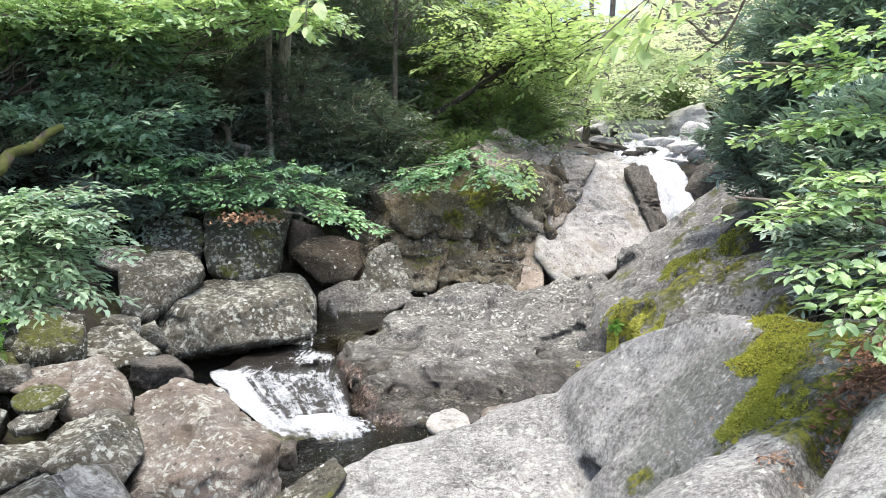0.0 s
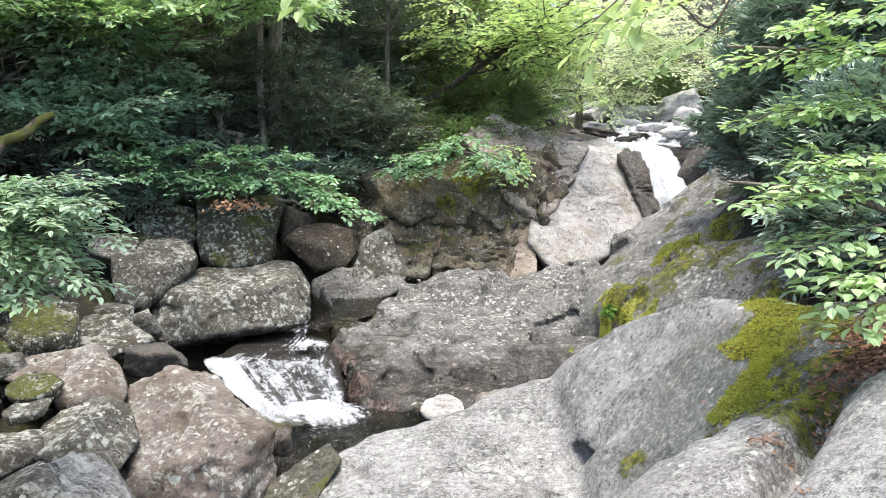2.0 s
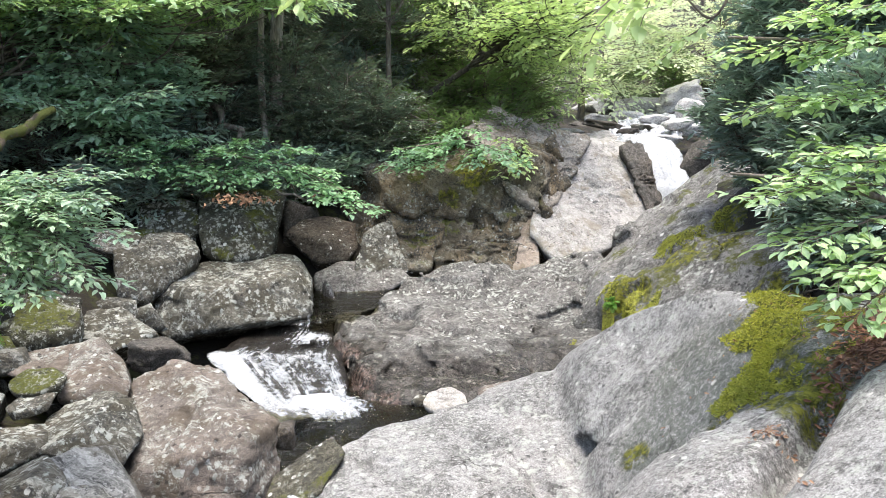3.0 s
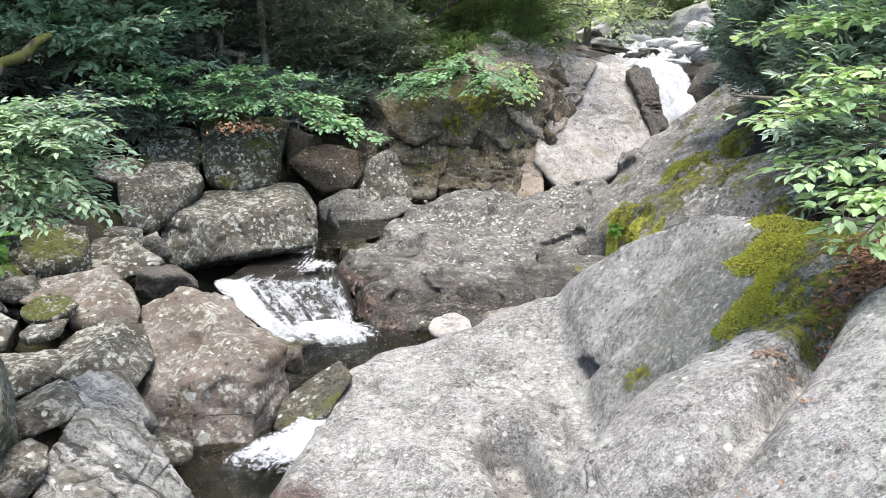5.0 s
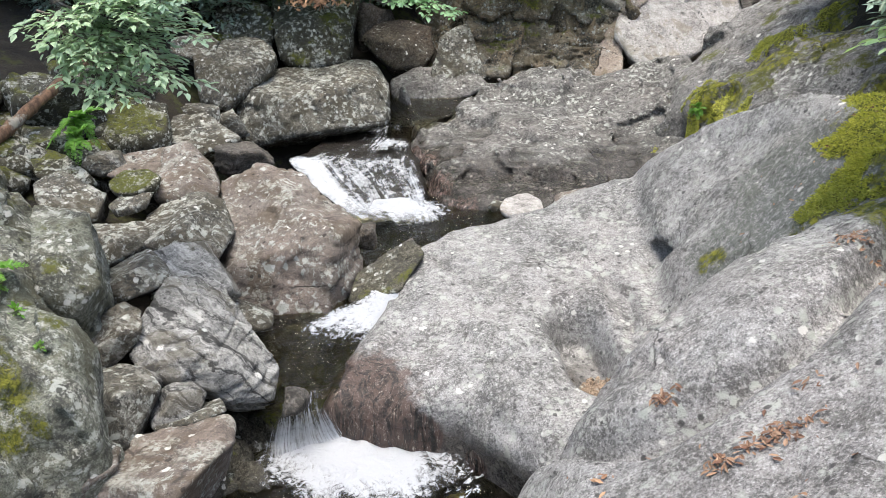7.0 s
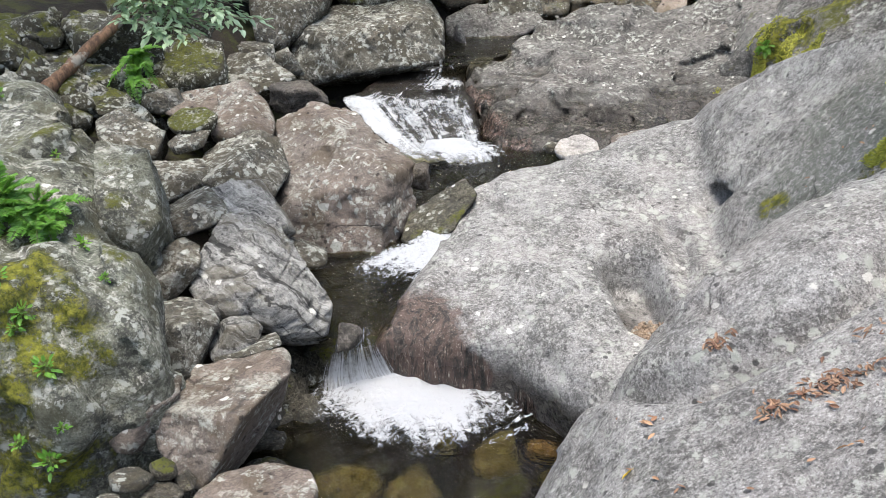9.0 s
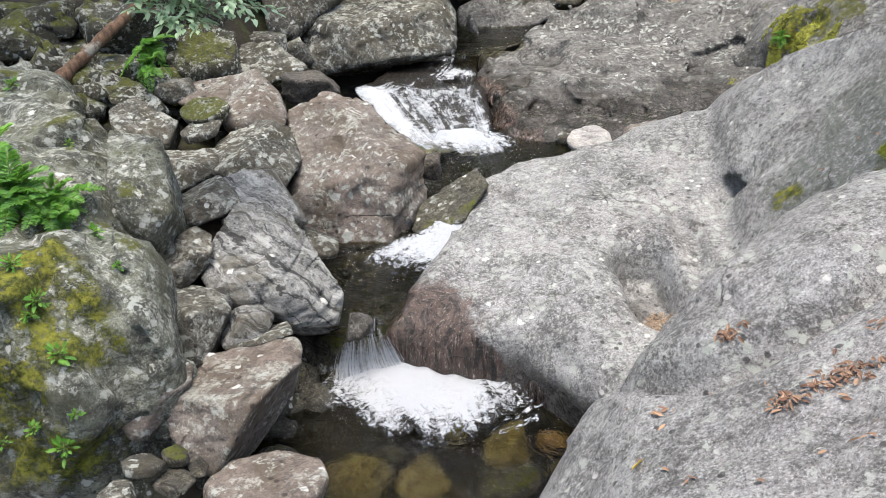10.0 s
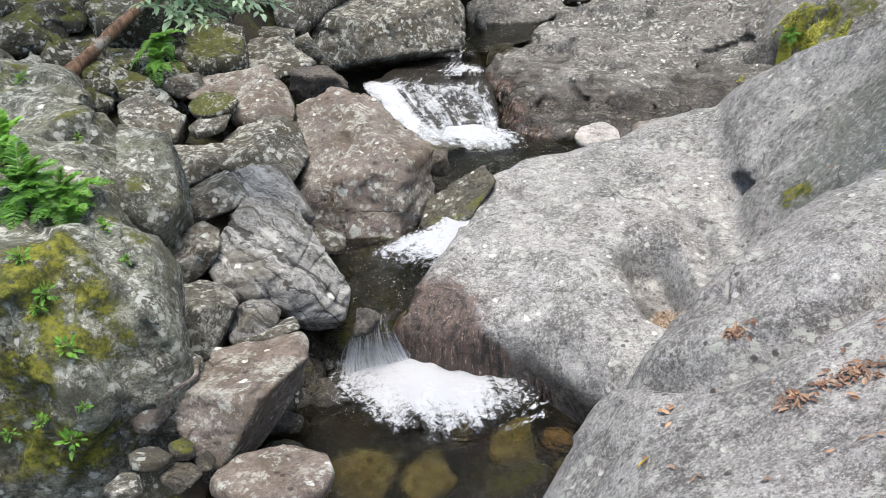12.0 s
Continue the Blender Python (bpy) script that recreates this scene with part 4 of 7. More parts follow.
block((-1.75, 5.26, -2.38), [(123, -57, 0.37), (-115, 66, 0.41), (-171, -9, 0.41), (-88, 25, 0.61), (9, 71, 0.46), (-83, -59, 0.56), (41, 19, 0.45), (22, -10, 0.47), (-136, -43, 0.49), (69, -37, 0.48), (-19, 6, 0.65), (-28, -50, 0.64), (79, 34, 0.66), (134, 29, 0.75), (-126, -84, 0.53), (166, -42, 0.43), (-142, 39, 0.51)], M_PINK, "large pinkish grey boulder beside the lower cascade", 11, level=6, fold=0.5)
block((-1.80, 3.75, -2.37), [(8, 51, 0.25), (150, -57, 0.21), (-59, 77, 0.31), (-112, -45, 0.25), (44, 12, 0.26), (-97, 51, 0.41), (-73, -54, 0.33), (-84, -1, 0.44), (177, 4, 0.3), (-148, -26, 0.28), (-46, 4, 0.47), (108, 29, 0.42), (-11, 29, 0.35), (12, -21, 0.4)], M_BAND, "grey boulder with dark and white banding above the pool", 34, level=6, fold=1.0)
block((-1.63, 2.75, -2.49), [(121, 80, 0.21), (-12, -25, 0.17), (116, -72, 0.22), (-179, 2, 0.21), (-102, 31, 0.38), (112, 24, 0.29), (-147, -25, 0.26), (172, -43, 0.22), (8, -48, 0.19), (15, -17, 0.25), (-104, -48, 0.31), (42, -3, 0.36), (31, 54, 0.33)], M_PINK, "flat-topped pinkish slab tipped towards the lower pool", 36, level=6)
block((-1.92, 2.58, -2.36), [(-152, 54, 0.14), (-10, -29, 0.09), (60, 74, 0.16), (174, 15, 0.1), (103, -75, 0.13), (9, -54, 0.1), (-149, -20, 0.16), (57, 12, 0.19), (24, -10, 0.13), (-32, -10, 0.17), (148, 26, 0.14), (-98, -50, 0.18), (-87, 26, 0.25), (153, -38, 0.16)], M_PINK, "narrow pinkish boulder leaning on the bank", 37)
block((-2.01, 3.12, -2.31), [(-145, -25, 0.14), (-150, 56, 0.19), (103, 79, 0.17), (4, -28, 0.14), (71, -61, 0.17), (-176, 4, 0.17), (-78, 12, 0.29), (-21, 10, 0.23), (145, -61, 0.17), (32, 62, 0.2), (74, 30, 0.2), (45, 11, 0.18), (135, 32, 0.22), (-51, -58, 0.21)], M_BOULDER, L_GREY, 33)
block((-1.76, 3.23, -2.33), [(-153, 43, 0.1), (83, 75, 0.08), (73, -77, 0.07), (-39, -71, 0.07), (-177, 9, 0.12), (-30, 23, 0.17), (-84, 17, 0.21), (17, -29, 0.11), (141, 55, 0.09), (-151, -51, 0.12), (49, 36, 0.11), (122, -56, 0.12), (48, -49, 0.11)], M_BAND, L_GREY, 35)
block((-1.64, 3.12, -2.35), [(-53, -66, 0.02), (135, 69, 0.02), (108, -62, 0.08), (-101, 64, 0.09), (-34, 54, 0.11), (-147, -51, 0.13), (33, 11, 0.15), (118, 2, 0.1)], M_BOULDER, "thin slab of rock wedged under a boulder", 36)
block((-2.18, 3.47, -2.08), [(-127, 62, 0.1), (14, -52, 0.09), (-7, 64, 0.13), (110, -54, 0.09), (-32, -10, 0.16), (-174, 10, 0.1), (-71, 15, 0.2), (157, 47, 0.12), (-164, -39, 0.14), (26, -22, 0.11), (62, 36, 0.17), (152, -41, 0.11)], M_BOULDER, L_GREY, 31)
block((-2.29, 4.02, -2.01), [(113, -74, 0.08), (-179, 68, 0.09), (-23, -72, 0.07), (-159, -34, 0.19), (11, 60, 0.13), (-55, 38, 0.2), (42, 40, 0.16), (-23, 34, 0.19), (29, 9, 0.18)], M_BOULDER, L_GREY, 28)
block((-2.04, 4.31, -2.08), [(-25, 71, 0.1), (-152, -61, 0.08), (146, -69, 0.09), (31, 29, 0.12), (93, 67, 0.17), (-163, -26, 0.16), (90, -56, 0.15), (-106, -21, 0.24), (151, 56, 0.22), (8, -60, 0.24), (-101, 26, 0.26)], M_BAND, L_GREY, 29)
block((-1.68, 4.17, -2.33), [(54, 58, 0.05), (-8, 68, 0.06), (-154, -42, 0.06), (-101, -74, 0.08), (153, -59, 0.07), (-36, 42, 0.12), (15, -19, 0.14), (90, -53, 0.14)], M_BOULDER, L_GREY, 32)
block((-2.35, 4.98, -2.09), [(-146, 74, 0.19), (96, -71, 0.17), (-113, -63, 0.18), (-12, 55, 0.24), (119, 50, 0.28), (-173, -3, 0.32), (29, 6, 0.27), (5, -35, 0.27), (71, 44, 0.28), (162, 29, 0.32), (-81, 39, 0.39), (-47, 40, 0.37)], M_BOULDER, "dark rough boulder in the heap of stones", 27, level=5, fold=0.6)
block((-2.78, 4.72, -2.09), [(64, 85, 0.13), (81, -78, 0.13), (-25, -56, 0.15), (30, 5, 0.21), (-118, 57, 0.21), (-160, -12, 0.16), (101, 54, 0.16), (-145, -32, 0.17), (-34, 30, 0.32), (-65, 30, 0.35), (-179, -64, 0.17)], M_BOULDER, L_GREY, 127, fold=0.6)
block((-2.60, 5.66, -1.93), [(124, -72, 0.16), (-103, 72, 0.19), (-168, -4, 0.2), (0, 56, 0.19), (-105, -67, 0.21), (44, 34, 0.21), (26, 8, 0.19), (15, -17, 0.23), (119, 53, 0.34), (-47, 41, 0.36)], M_PINK, "smooth brownish boulder in the heap of stones", 23, level=5)
block((-3.00, 5.75, -1.89), [(-103, 75, 0.12), (79, -75, 0.11), (-131, -51, 0.17), (109, 52, 0.2), (-60, -66, 0.16), (10, -28, 0.2), (37, 14, 0.22), (173, 19, 0.28)], M_PINK, "smooth brownish boulder in the heap of stones", 123)
block((-2.80, 5.19, -1.79), [(-99, 73, 0.05), (50, -82, 0.06), (105, 74, 0.09), (-158, -52, 0.13), (42, 50, 0.11), (176, 44, 0.15), (21, -25, 0.14)], M_MOSSY, "small boulder with pale lichen on its top", 24)
block((-2.78, 5.01, -1.88), [(-98, 71, 0.06), (10, -79, 0.05), (92, 74, 0.07), (94, -68, 0.07), (178, 47, 0.09), (-160, -34, 0.13), (18, -32, 0.11)], M_BOULDER, L_GREY, 25)
block((-3.54, 5.49, -1.82), [(-58, 70, 0.13), (45, 28, 0.1), (-114, -56, 0.11), (-146, -31, 0.15), (-51, -66, 0.17), (122, -70, 0.13), (168, 30, 0.24), (72, 47, 0.14)], M_MOSSY, "tilted boulder with a pale lichen cap", 22)
block((-3.25, 5.03, -1.92), [(-52, 72, 0.14), (128, -71, 0.14), (-151, -18, 0.17), (-128, -40, 0.15), (61, 31, 0.17), (16, -19, 0.21), (-63, -58, 0.2), (157, 30, 0.28)], M_BOULDER, L_GREY, 26)
block((-3.10, 7.12, -1.99), [(-63, 72, 0.17), (118, -71, 0.17), (-126, -53, 0.19), (-27, -57, 0.24), (46, 31, 0.21), (-162, -16, 0.23), (108, 52, 0.26), (-177, 6, 0.29), (-32, 18, 0.43)], M_BOULDER, "pale boulder covered with white lichen on the bank", 18, level=5)
block((-3.47, 6.60, -1.78), [(107, -65, 0.21), (-59, 66, 0.23), (-51, -67, 0.26), (-117, -61, 0.26), (23, -5, 0.27), (-168, -2, 0.25), (60, 41, 0.3), (120, 53, 0.33), (-91, 45, 0.34), (55, -45, 0.29)], M_MOSSY, "large mossy boulder against the bank", 21, level=5)
block((-2.27, 8.57, -1.99), [(94, -66, 0.3), (-112, 84, 0.35), (-62, -70, 0.41), (-71, 37, 0.67), (113, 58, 0.57), (167, 25, 0.72), (13, -14, 0.75), (-171, -23, 0.79), (-133, 37, 0.74), (-97, 17, 0.8), (37, 28, 0.84), (-2, 46, 0.72), (-15, 21, 0.89), (30, -42, 0.63)], M_BOULDER, "long rounded boulder with white lichen above the upper pool", 6, level=6, worn=18)
block((-2.44, 9.53, -1.35), [(-172, -8, 0.44), (100, -46, 0.33), (-86, 64, 0.38), (97, 59, 0.5), (-55, -69, 0.47), (9, -13, 0.4), (-84, 25, 0.49), (-144, -55, 0.52), (-46, 26, 0.48), (54, -40, 0.43)], M_MOSSY, "squared mossy boulder standing behind the long boulder", 13, level=5)
block((-1.52, 10.25, -1.63), [(102, -48, 0.26), (-82, 67, 0.28), (-56, 38, 0.36), (-158, -43, 0.31), (110, 60, 0.36), (12, -1, 0.38), (-62, -70, 0.33), (164, 27, 0.43), (51, 50, 0.39), (-3, -32, 0.38), (-72, 11, 0.44), (-106, 15, 0.45)], M_AMBERROCK, "rust-stained boulder in the shade of the bank", 14, level=5)
block((-3.16, 8.51, -1.67), [(-10, -42, 0.27), (106, -53, 0.28), (-68, 67, 0.32), (101, 53, 0.45), (-169, -8, 0.36), (164, 32, 0.39), (-88, 30, 0.45), (33, 18, 0.47), (-117, -61, 0.45), (9, -19, 0.37), (-49, 20, 0.42), (-35, -6, 0.42)], M_BOULDER, "white-lichened boulder leaning on its neighbours", 15, level=5)
block((-3.29, 9.43, -1.33), [(-89, 48, 0.28), (92, -47, 0.29), (-172, 1, 0.35), (-78, -69, 0.32), (18, 2, 0.31), (60, 52, 0.35), (129, 57, 0.38), (-148, -43, 0.34), (6, -25, 0.34)], M_MOSSY, L_MOSS, 16, level=5)
block((-3.60, 8.57, -1.35), [(-81, 58, 0.16), (124, 65, 0.16), (-49, -70, 0.14), (-137, -57, 0.17), (99, -58, 0.16), (-176, 14, 0.25), (13, -18, 0.21), (35, 32, 0.21)], M_BOULDER, "flat pale boulder lying on the bank", 17)
block((-1.26, 2.26, -2.49), [(98, 77, 0.09), (-90, -78, 0.09), (-65, -43, 0.14), (-109, -38, 0.17), (118, 33, 0.14), (169, 13, 0.22), (-3, -23, 0.21), (77, 29, 0.15), (30, 2, 0.21), (0, -59, 0.16)], M_PINK, "half-sunk rust-tinted boulder in the lower pool", 42, level=5, worn=20)
block((-0.75, 10.03, -1.82), [(-80, 42, 0.22), (101, -41, 0.23), (14, 10, 0.25), (174, 6, 0.28), (-90, -70, 0.43), (-18, -46, 0.36), (142, 41, 0.38), (67, -34, 0.28)], M_BOULDER, "upright grey rock leaning against the cliff", 54, level=5)
block((-0.99, 9.77, -2.08), [(95, -59, 0.22), (-85, 60, 0.23), (-83, -69, 0.26), (74, 59, 0.25), (-27, -55, 0.31), (145, 44, 0.41), (-176, -19, 0.55), (26, 26, 0.48)], M_MID, "low smooth ledge of rock at the upper pool", 55, level=5, worn=18)
block((-0.94, 5.00, -2.48), [(-124, 67, 0.16), (147, 43, 0.15), (-45, -55, 0.13), (57, -66, 0.16), (178, 8, 0.21), (-10, -30, 0.14), (28, 22, 0.31), (-108, -60, 0.2), (110, -55, 0.24)], M_WEDGE, "dark mossy wedge of rock splitting the stream", 44, level=5)
block((0.03, 6.37, -2.44), [(-82, 72, 0.13), (-47, -53, 0.11), (98, -74, 0.13), (118, 51, 0.12), (-109, -60, 0.12), (47, 45, 0.15), (165, 16, 0.15), (8, 4, 0.18), (-162, -33, 0.15), (93, -47, 0.2)], M_SLAB, "whitish boulder at the foot of the shelf", 46, worn=18)
block((-0.18, 6.35, -2.40), [(-126, -80, 0.04), (-60, 69, 0.05), (112, -66, 0.06), (3, -3, 0.06), (166, 41, 0.05), (51, 70, 0.05), (-169, -44, 0.05)], M_BOULDER, L_SMALL, 47)
block((-1.71, 2.05, -2.25), [(84, 68, 0.01), (-103, -65, 0.02), (-23, -59, 0.05), (61, 43, 0.04), (157, 48, 0.06)], M_BOULDER, L_SMALL, 38)
block((-1.63, 2.16, -2.29), [(-146, -28, 0.03), (4, 70, 0.03), (-92, -64, 0.03), (52, 39, 0.03), (-178, -70, 0.03), (28, 2, 0.04), (131, 56, 0.04)], M_RUBBLE, L_SMALL, 41)
block((-1.59, 2.05, -2.33), [(84, 74, 0.03), (-110, -75, 0.03), (-10, -52, 0.04), (-133, -45, 0.04), (-24, 53, 0.07), (165, 38, 0.06), (60, 39, 0.05)], M_RUBBLE, L_SMALL, 39)
block((-1.74, 1.92, -2.26), [(178, 84, 0.03), (-91, -70, 0.03), (91, 56, 0.03), (170, 39, 0.05), (-29, 62, 0.06), (34, 3, 0.05), (64, -44, 0.06)], M_BOULDER, L_SMALL, 40)
block((-1.56, 2.19, -2.38), [(38, 29, 0.02), (-50, 81, 0.04), (-143, -31, 0.02), (-67, -65, 0.02), (-169, -60, 0.03), (155, 47, 0.04), (-104, 53, 0.06), (147, -46, 0.06), (-9, -49, 0.04)], M_RUBBLE, L_SMALL, 117)
# the great boulder's right shoulder, added as a block of its own
block((-2.43, 3.64, -1.82), [(-155, -4, 0.13), (29, 4, 0.14), (176, -56, 0.27), (-4, -25, 0.26), (-101, -41, 0.32), (73, 32, 0.28), (-55, 75, 0.33), (-6, 45, 0.3), (92, -57, 0.37), (110, 38, 0.37), (69, 63, 0.35)], M_GREAT, "angular lichened shoulder of the great boulder", 233, level=5, fold=0.6)
# the cliff's own slabs and blocks
block((3.19, 11.89, -1.02), [(178, -17, 0.18), (111, -38, 0.24), (-73, 40, 0.25), (-3, 11, 0.16), (128, 45, 0.66), (-30, -43, 0.52), (68, -43, 0.36)], M_DARK, "dark wet rock streaked by the waterfall beside it", 178, worn=14, fold=1.5, rough=2.6)
block((2.19, 11.54, -1.35), [(-65, 48, 0.4), (115, -46, 0.41), (168, 4, 0.65), (-29, -46, 0.76), (2, 10, 1.04), (135, 47, 1.05), (72, 59, 1.32), (-173, -37, 0.99), (22, -72, 0.75)], M_SLAB, "great pale slab of smooth leaning rock beside the waterfall", 27, level=6, fold=0.8)
block((1.40, 11.73, -0.71), [(117, -43, 0.42), (-61, 43, 0.4), (-173, -32, 0.62), (-13, -25, 0.62), (154, 36, 0.92), (66, 63, 0.73), (-27, -50, 0.79), (153, -42, 0.53), (99, 4, 0.93)], M_FLANK, "brownish grey flank of the cliff above the dark face", 227, level=6, fold=1.2, rough=1.8)
block((1.20, 10.44, -1.82), [(172, 0, 0.19), (-2, -1, 0.15), (-95, 47, 0.26), (85, -46, 0.26), (-68, -65, 0.42), (50, 46, 0.51)], M_FLANK, "narrow brownish rib of rock beside the pale face", 76, level=5)
block((0.84, 11.25, -1.06), [(-84, 49, 0.31), (-177, -21, 0.37), (96, -48, 0.31), (4, 9, 0.35), (-156, -52, 0.41), (153, 35, 0.61), (40, 52, 0.52), (-45, -63, 0.56)], M_CLIFF, "jutting mossy block in the broken cliff", 72, level=5, fold=1.3, rough=2.6)
block((0.84, 10.49, -1.78), [(-98, 44, 0.29), (169, 9, 0.28), (-8, -13, 0.24), (82, -43, 0.28), (-175, -19, 0.33), (15, 23, 0.38), (-97, -65, 0.5), (102, 55, 0.57)], M_CLIFF, "leaning stained slab at the cliff's foot", 73, level=5, fold=1.3, rough=2.6)
block((0.17, 11.11, -1.10), [(-77, 47, 0.3), (6, 10, 0.29), (-178, -12, 0.27), (99, -46, 0.3), (23, 38, 0.36), (-16, -38, 0.4), (143, 48, 0.49), (-140, -60, 0.42), (-116, 35, 0.38)], M_CLIFF, "jutting mossy block in the broken cliff", 74, level=5, fold=1.3, rough=2.6)
block((0.27, 10.43, -1.84), [(-93, 41, 0.26), (87, -41, 0.27), (-7, -17, 0.34), (-174, -19, 0.38), (170, 10, 0.38), (-90, -65, 0.44), (74, 56, 0.41), (-84, 70, 0.39)], M_CLIFF, "dark wet block at the cliff's foot", 71, level=5, fold=1.3, rough=2.6)
block((-0.32, 10.56, -1.72), [(-81, 48, 0.31), (96, -47, 0.29), (-174, -13, 0.31), (-2, -12, 0.29), (34, 38, 0.48), (151, 36, 0.49), (-102, -65, 0.52), (140, -43, 0.31)], M_CLIFF, "dark wet block at the cliff's foot", 171, level=5, fold=1.3, rough=2.6)
block((-0.39, 11.34, -1.13), [(-91, 50, 0.29), (89, -48, 0.3), (6, 5, 0.34), (-176, -12, 0.34), (46, 54, 0.4), (160, 35, 0.39), (-115, -67, 0.36), (-34, -57, 0.37)], M_CLIFF, "tall mossy block in the broken cliff", 75, level=5, fold=1.3, rough=2.6)


# ---------------------------------------------------------------- water
def pool(name, outline, z, label, step=0.05, amp=0.012, seed=1):
    """A sheet of water over an outline that runs in under the rocks."""
    pts = np.array(outline)[:, :2]
    lo, hi = pts.min(0), pts.max(0)
    x, y = np.meshgrid(np.arange(lo[0], hi[0] + step, step), np.arange(lo[1], hi[1] + step, step), indexing="ij")
    keep = (outline_distance(x, y, pts) < step)[:-1, :-1].ravel()
    h = z + amp * fbm(np.stack([x * 4, y * 4, 0 * x], -1), 3, seed)
    v = np.stack([x, y, h], -1).reshape(-1, 3)
    i = np.arange(x.size).reshape(x.shape)
    f = np.stack([i[:-1, :-1], i[1:, :-1], i[1:, 1:], i[:-1, 1:]], -1).reshape(-1, 4)[keep]
    used, f = np.unique(f, return_inverse=True)
    return tagged(part(name, mesh_of(name, v[used], f.reshape(-1, 4)), M_WATER), label, "water", kind="structure")


pool("water_lower", [(-1.78, 4.09, -2.9), (-1.16, 4.16, -2.9), (0.1, 3.81, -2.9), (0.51, 3.26, -2.9), (0.2, 2.07, -2.9), (-1.88, 1.76, -2.9), (-2.55, 2.59, -2.9), (-2.25, 3.52, -2.9)], -2.9, "clear brown-green water of the lower pool")
pool("water_middle", [(-1.42, 3.49, -2.52), (-1.12, 3.57, -2.52), (-1.02, 3.94, -2.52), (-0.72, 4.58, -2.52), (-1.05, 4.85, -2.52), (-2.01, 4.67, -2.52), (-1.88, 3.89, -2.52)], -2.52, "dark clear water of the small middle pool", seed=2)
pool("water_foot", [(-1.27, 4.93, -2.43), (-0.79, 5.12, -2.43), (-0.19, 5.54, -2.43), (0.34, 6.45, -2.43), (-0.27, 7.37, -2.43), (-1.05, 7.34, -2.43), (-2.22, 6.94, -2.43), (-1.73, 5.2, -2.43)], -2.43, "dark water below the upper cascade", seed=3)
pool("water_upper", [(-1.66, 7.91, -2.08), (-1.18, 7.91, -2.08), (-0.76, 8.45, -2.08), (-0.46, 9.64, -2.08), (0.98, 11.24, -2.08), (-1.55, 11.24, -2.08), (-2.06, 8.18, -2.08)], -2.08, "still dark water of the upper pool under the cliff", 0.06, 0.006, 4)


def spline(pts, n):
    pts = np.array(pts, float)
    k = np.linspace(0, len(pts) - 1, n)
    out = []
    for q in k:
        i = min(int(q), len(pts) - 2)
        t = q - i
        p0, p1, p2, p3 = pts[max(i - 1, 0)], pts[i], pts[i + 1], pts[min(i + 2, len(pts) - 1)]
        out.append(0.5 * (2 * p1 + (p2 - p0) * t + (2 * p0 - 5 * p1 + 4 * p2 - p3) * t * t + (3 * p1 - p0 - 3 * p2 + p3) * t ** 3))
    return np.array(out)


def fall(name, rows, mat, label, nu=40, nv=50, amp=0.03, froth=None, seed=1, bulge=0.0):
    """A sheet of falling water lofted down through pairs of edge points. froth(u, v): how white it is."""
    a = spline([r[0] for r in rows], nv)
    b = spline([r[1] for r in rows], nv)
    u = np.linspace(0, 1, nu)
    p = a[:, None] * (1 - u)[None, :, None] + b[:, None] * u[None, :, None]
    p[..., 2] += bulge * np.sin(np.pi * u)[None, :]
    uu, vv = np.meshgrid(u, np.linspace(0, 1, nv))
    p = p + amp * np.stack([0.5 * fbm(p * 5, 2, seed), 0.5 * fbm(p * 5, 2, seed + 4), fbm(p * np.array([6, 6, 3]), 3, seed + 8)], -1)
    i = np.arange(nu * nv).reshape(nv, nu)
    f = np.stack([i[:-1, :-1], i[1:, :-1], i[1:, 1:], i[:-1, 1:]], -1).reshape(-1, 4)
    me = mesh_of(name, p.reshape(-1, 3), f)
    uvl = me.uv_layers.new(name="flow")
    uv = np.stack([uu.ravel(), vv.ravel()], -1)[f.ravel()]
    uvl.data.foreach_set("uv", uv.astype(np.float32).ravel())
    att = me.attributes.new("froth", "FLOAT", "POINT")
    w = np.full(nu * nv, 0.5) if froth is None else froth(uu, vv).ravel()
    att.data.foreach_set("value", w.astype(np.float32))
    ob = part(name, me, mat)
    return tagged(ob, label, "waterfall")


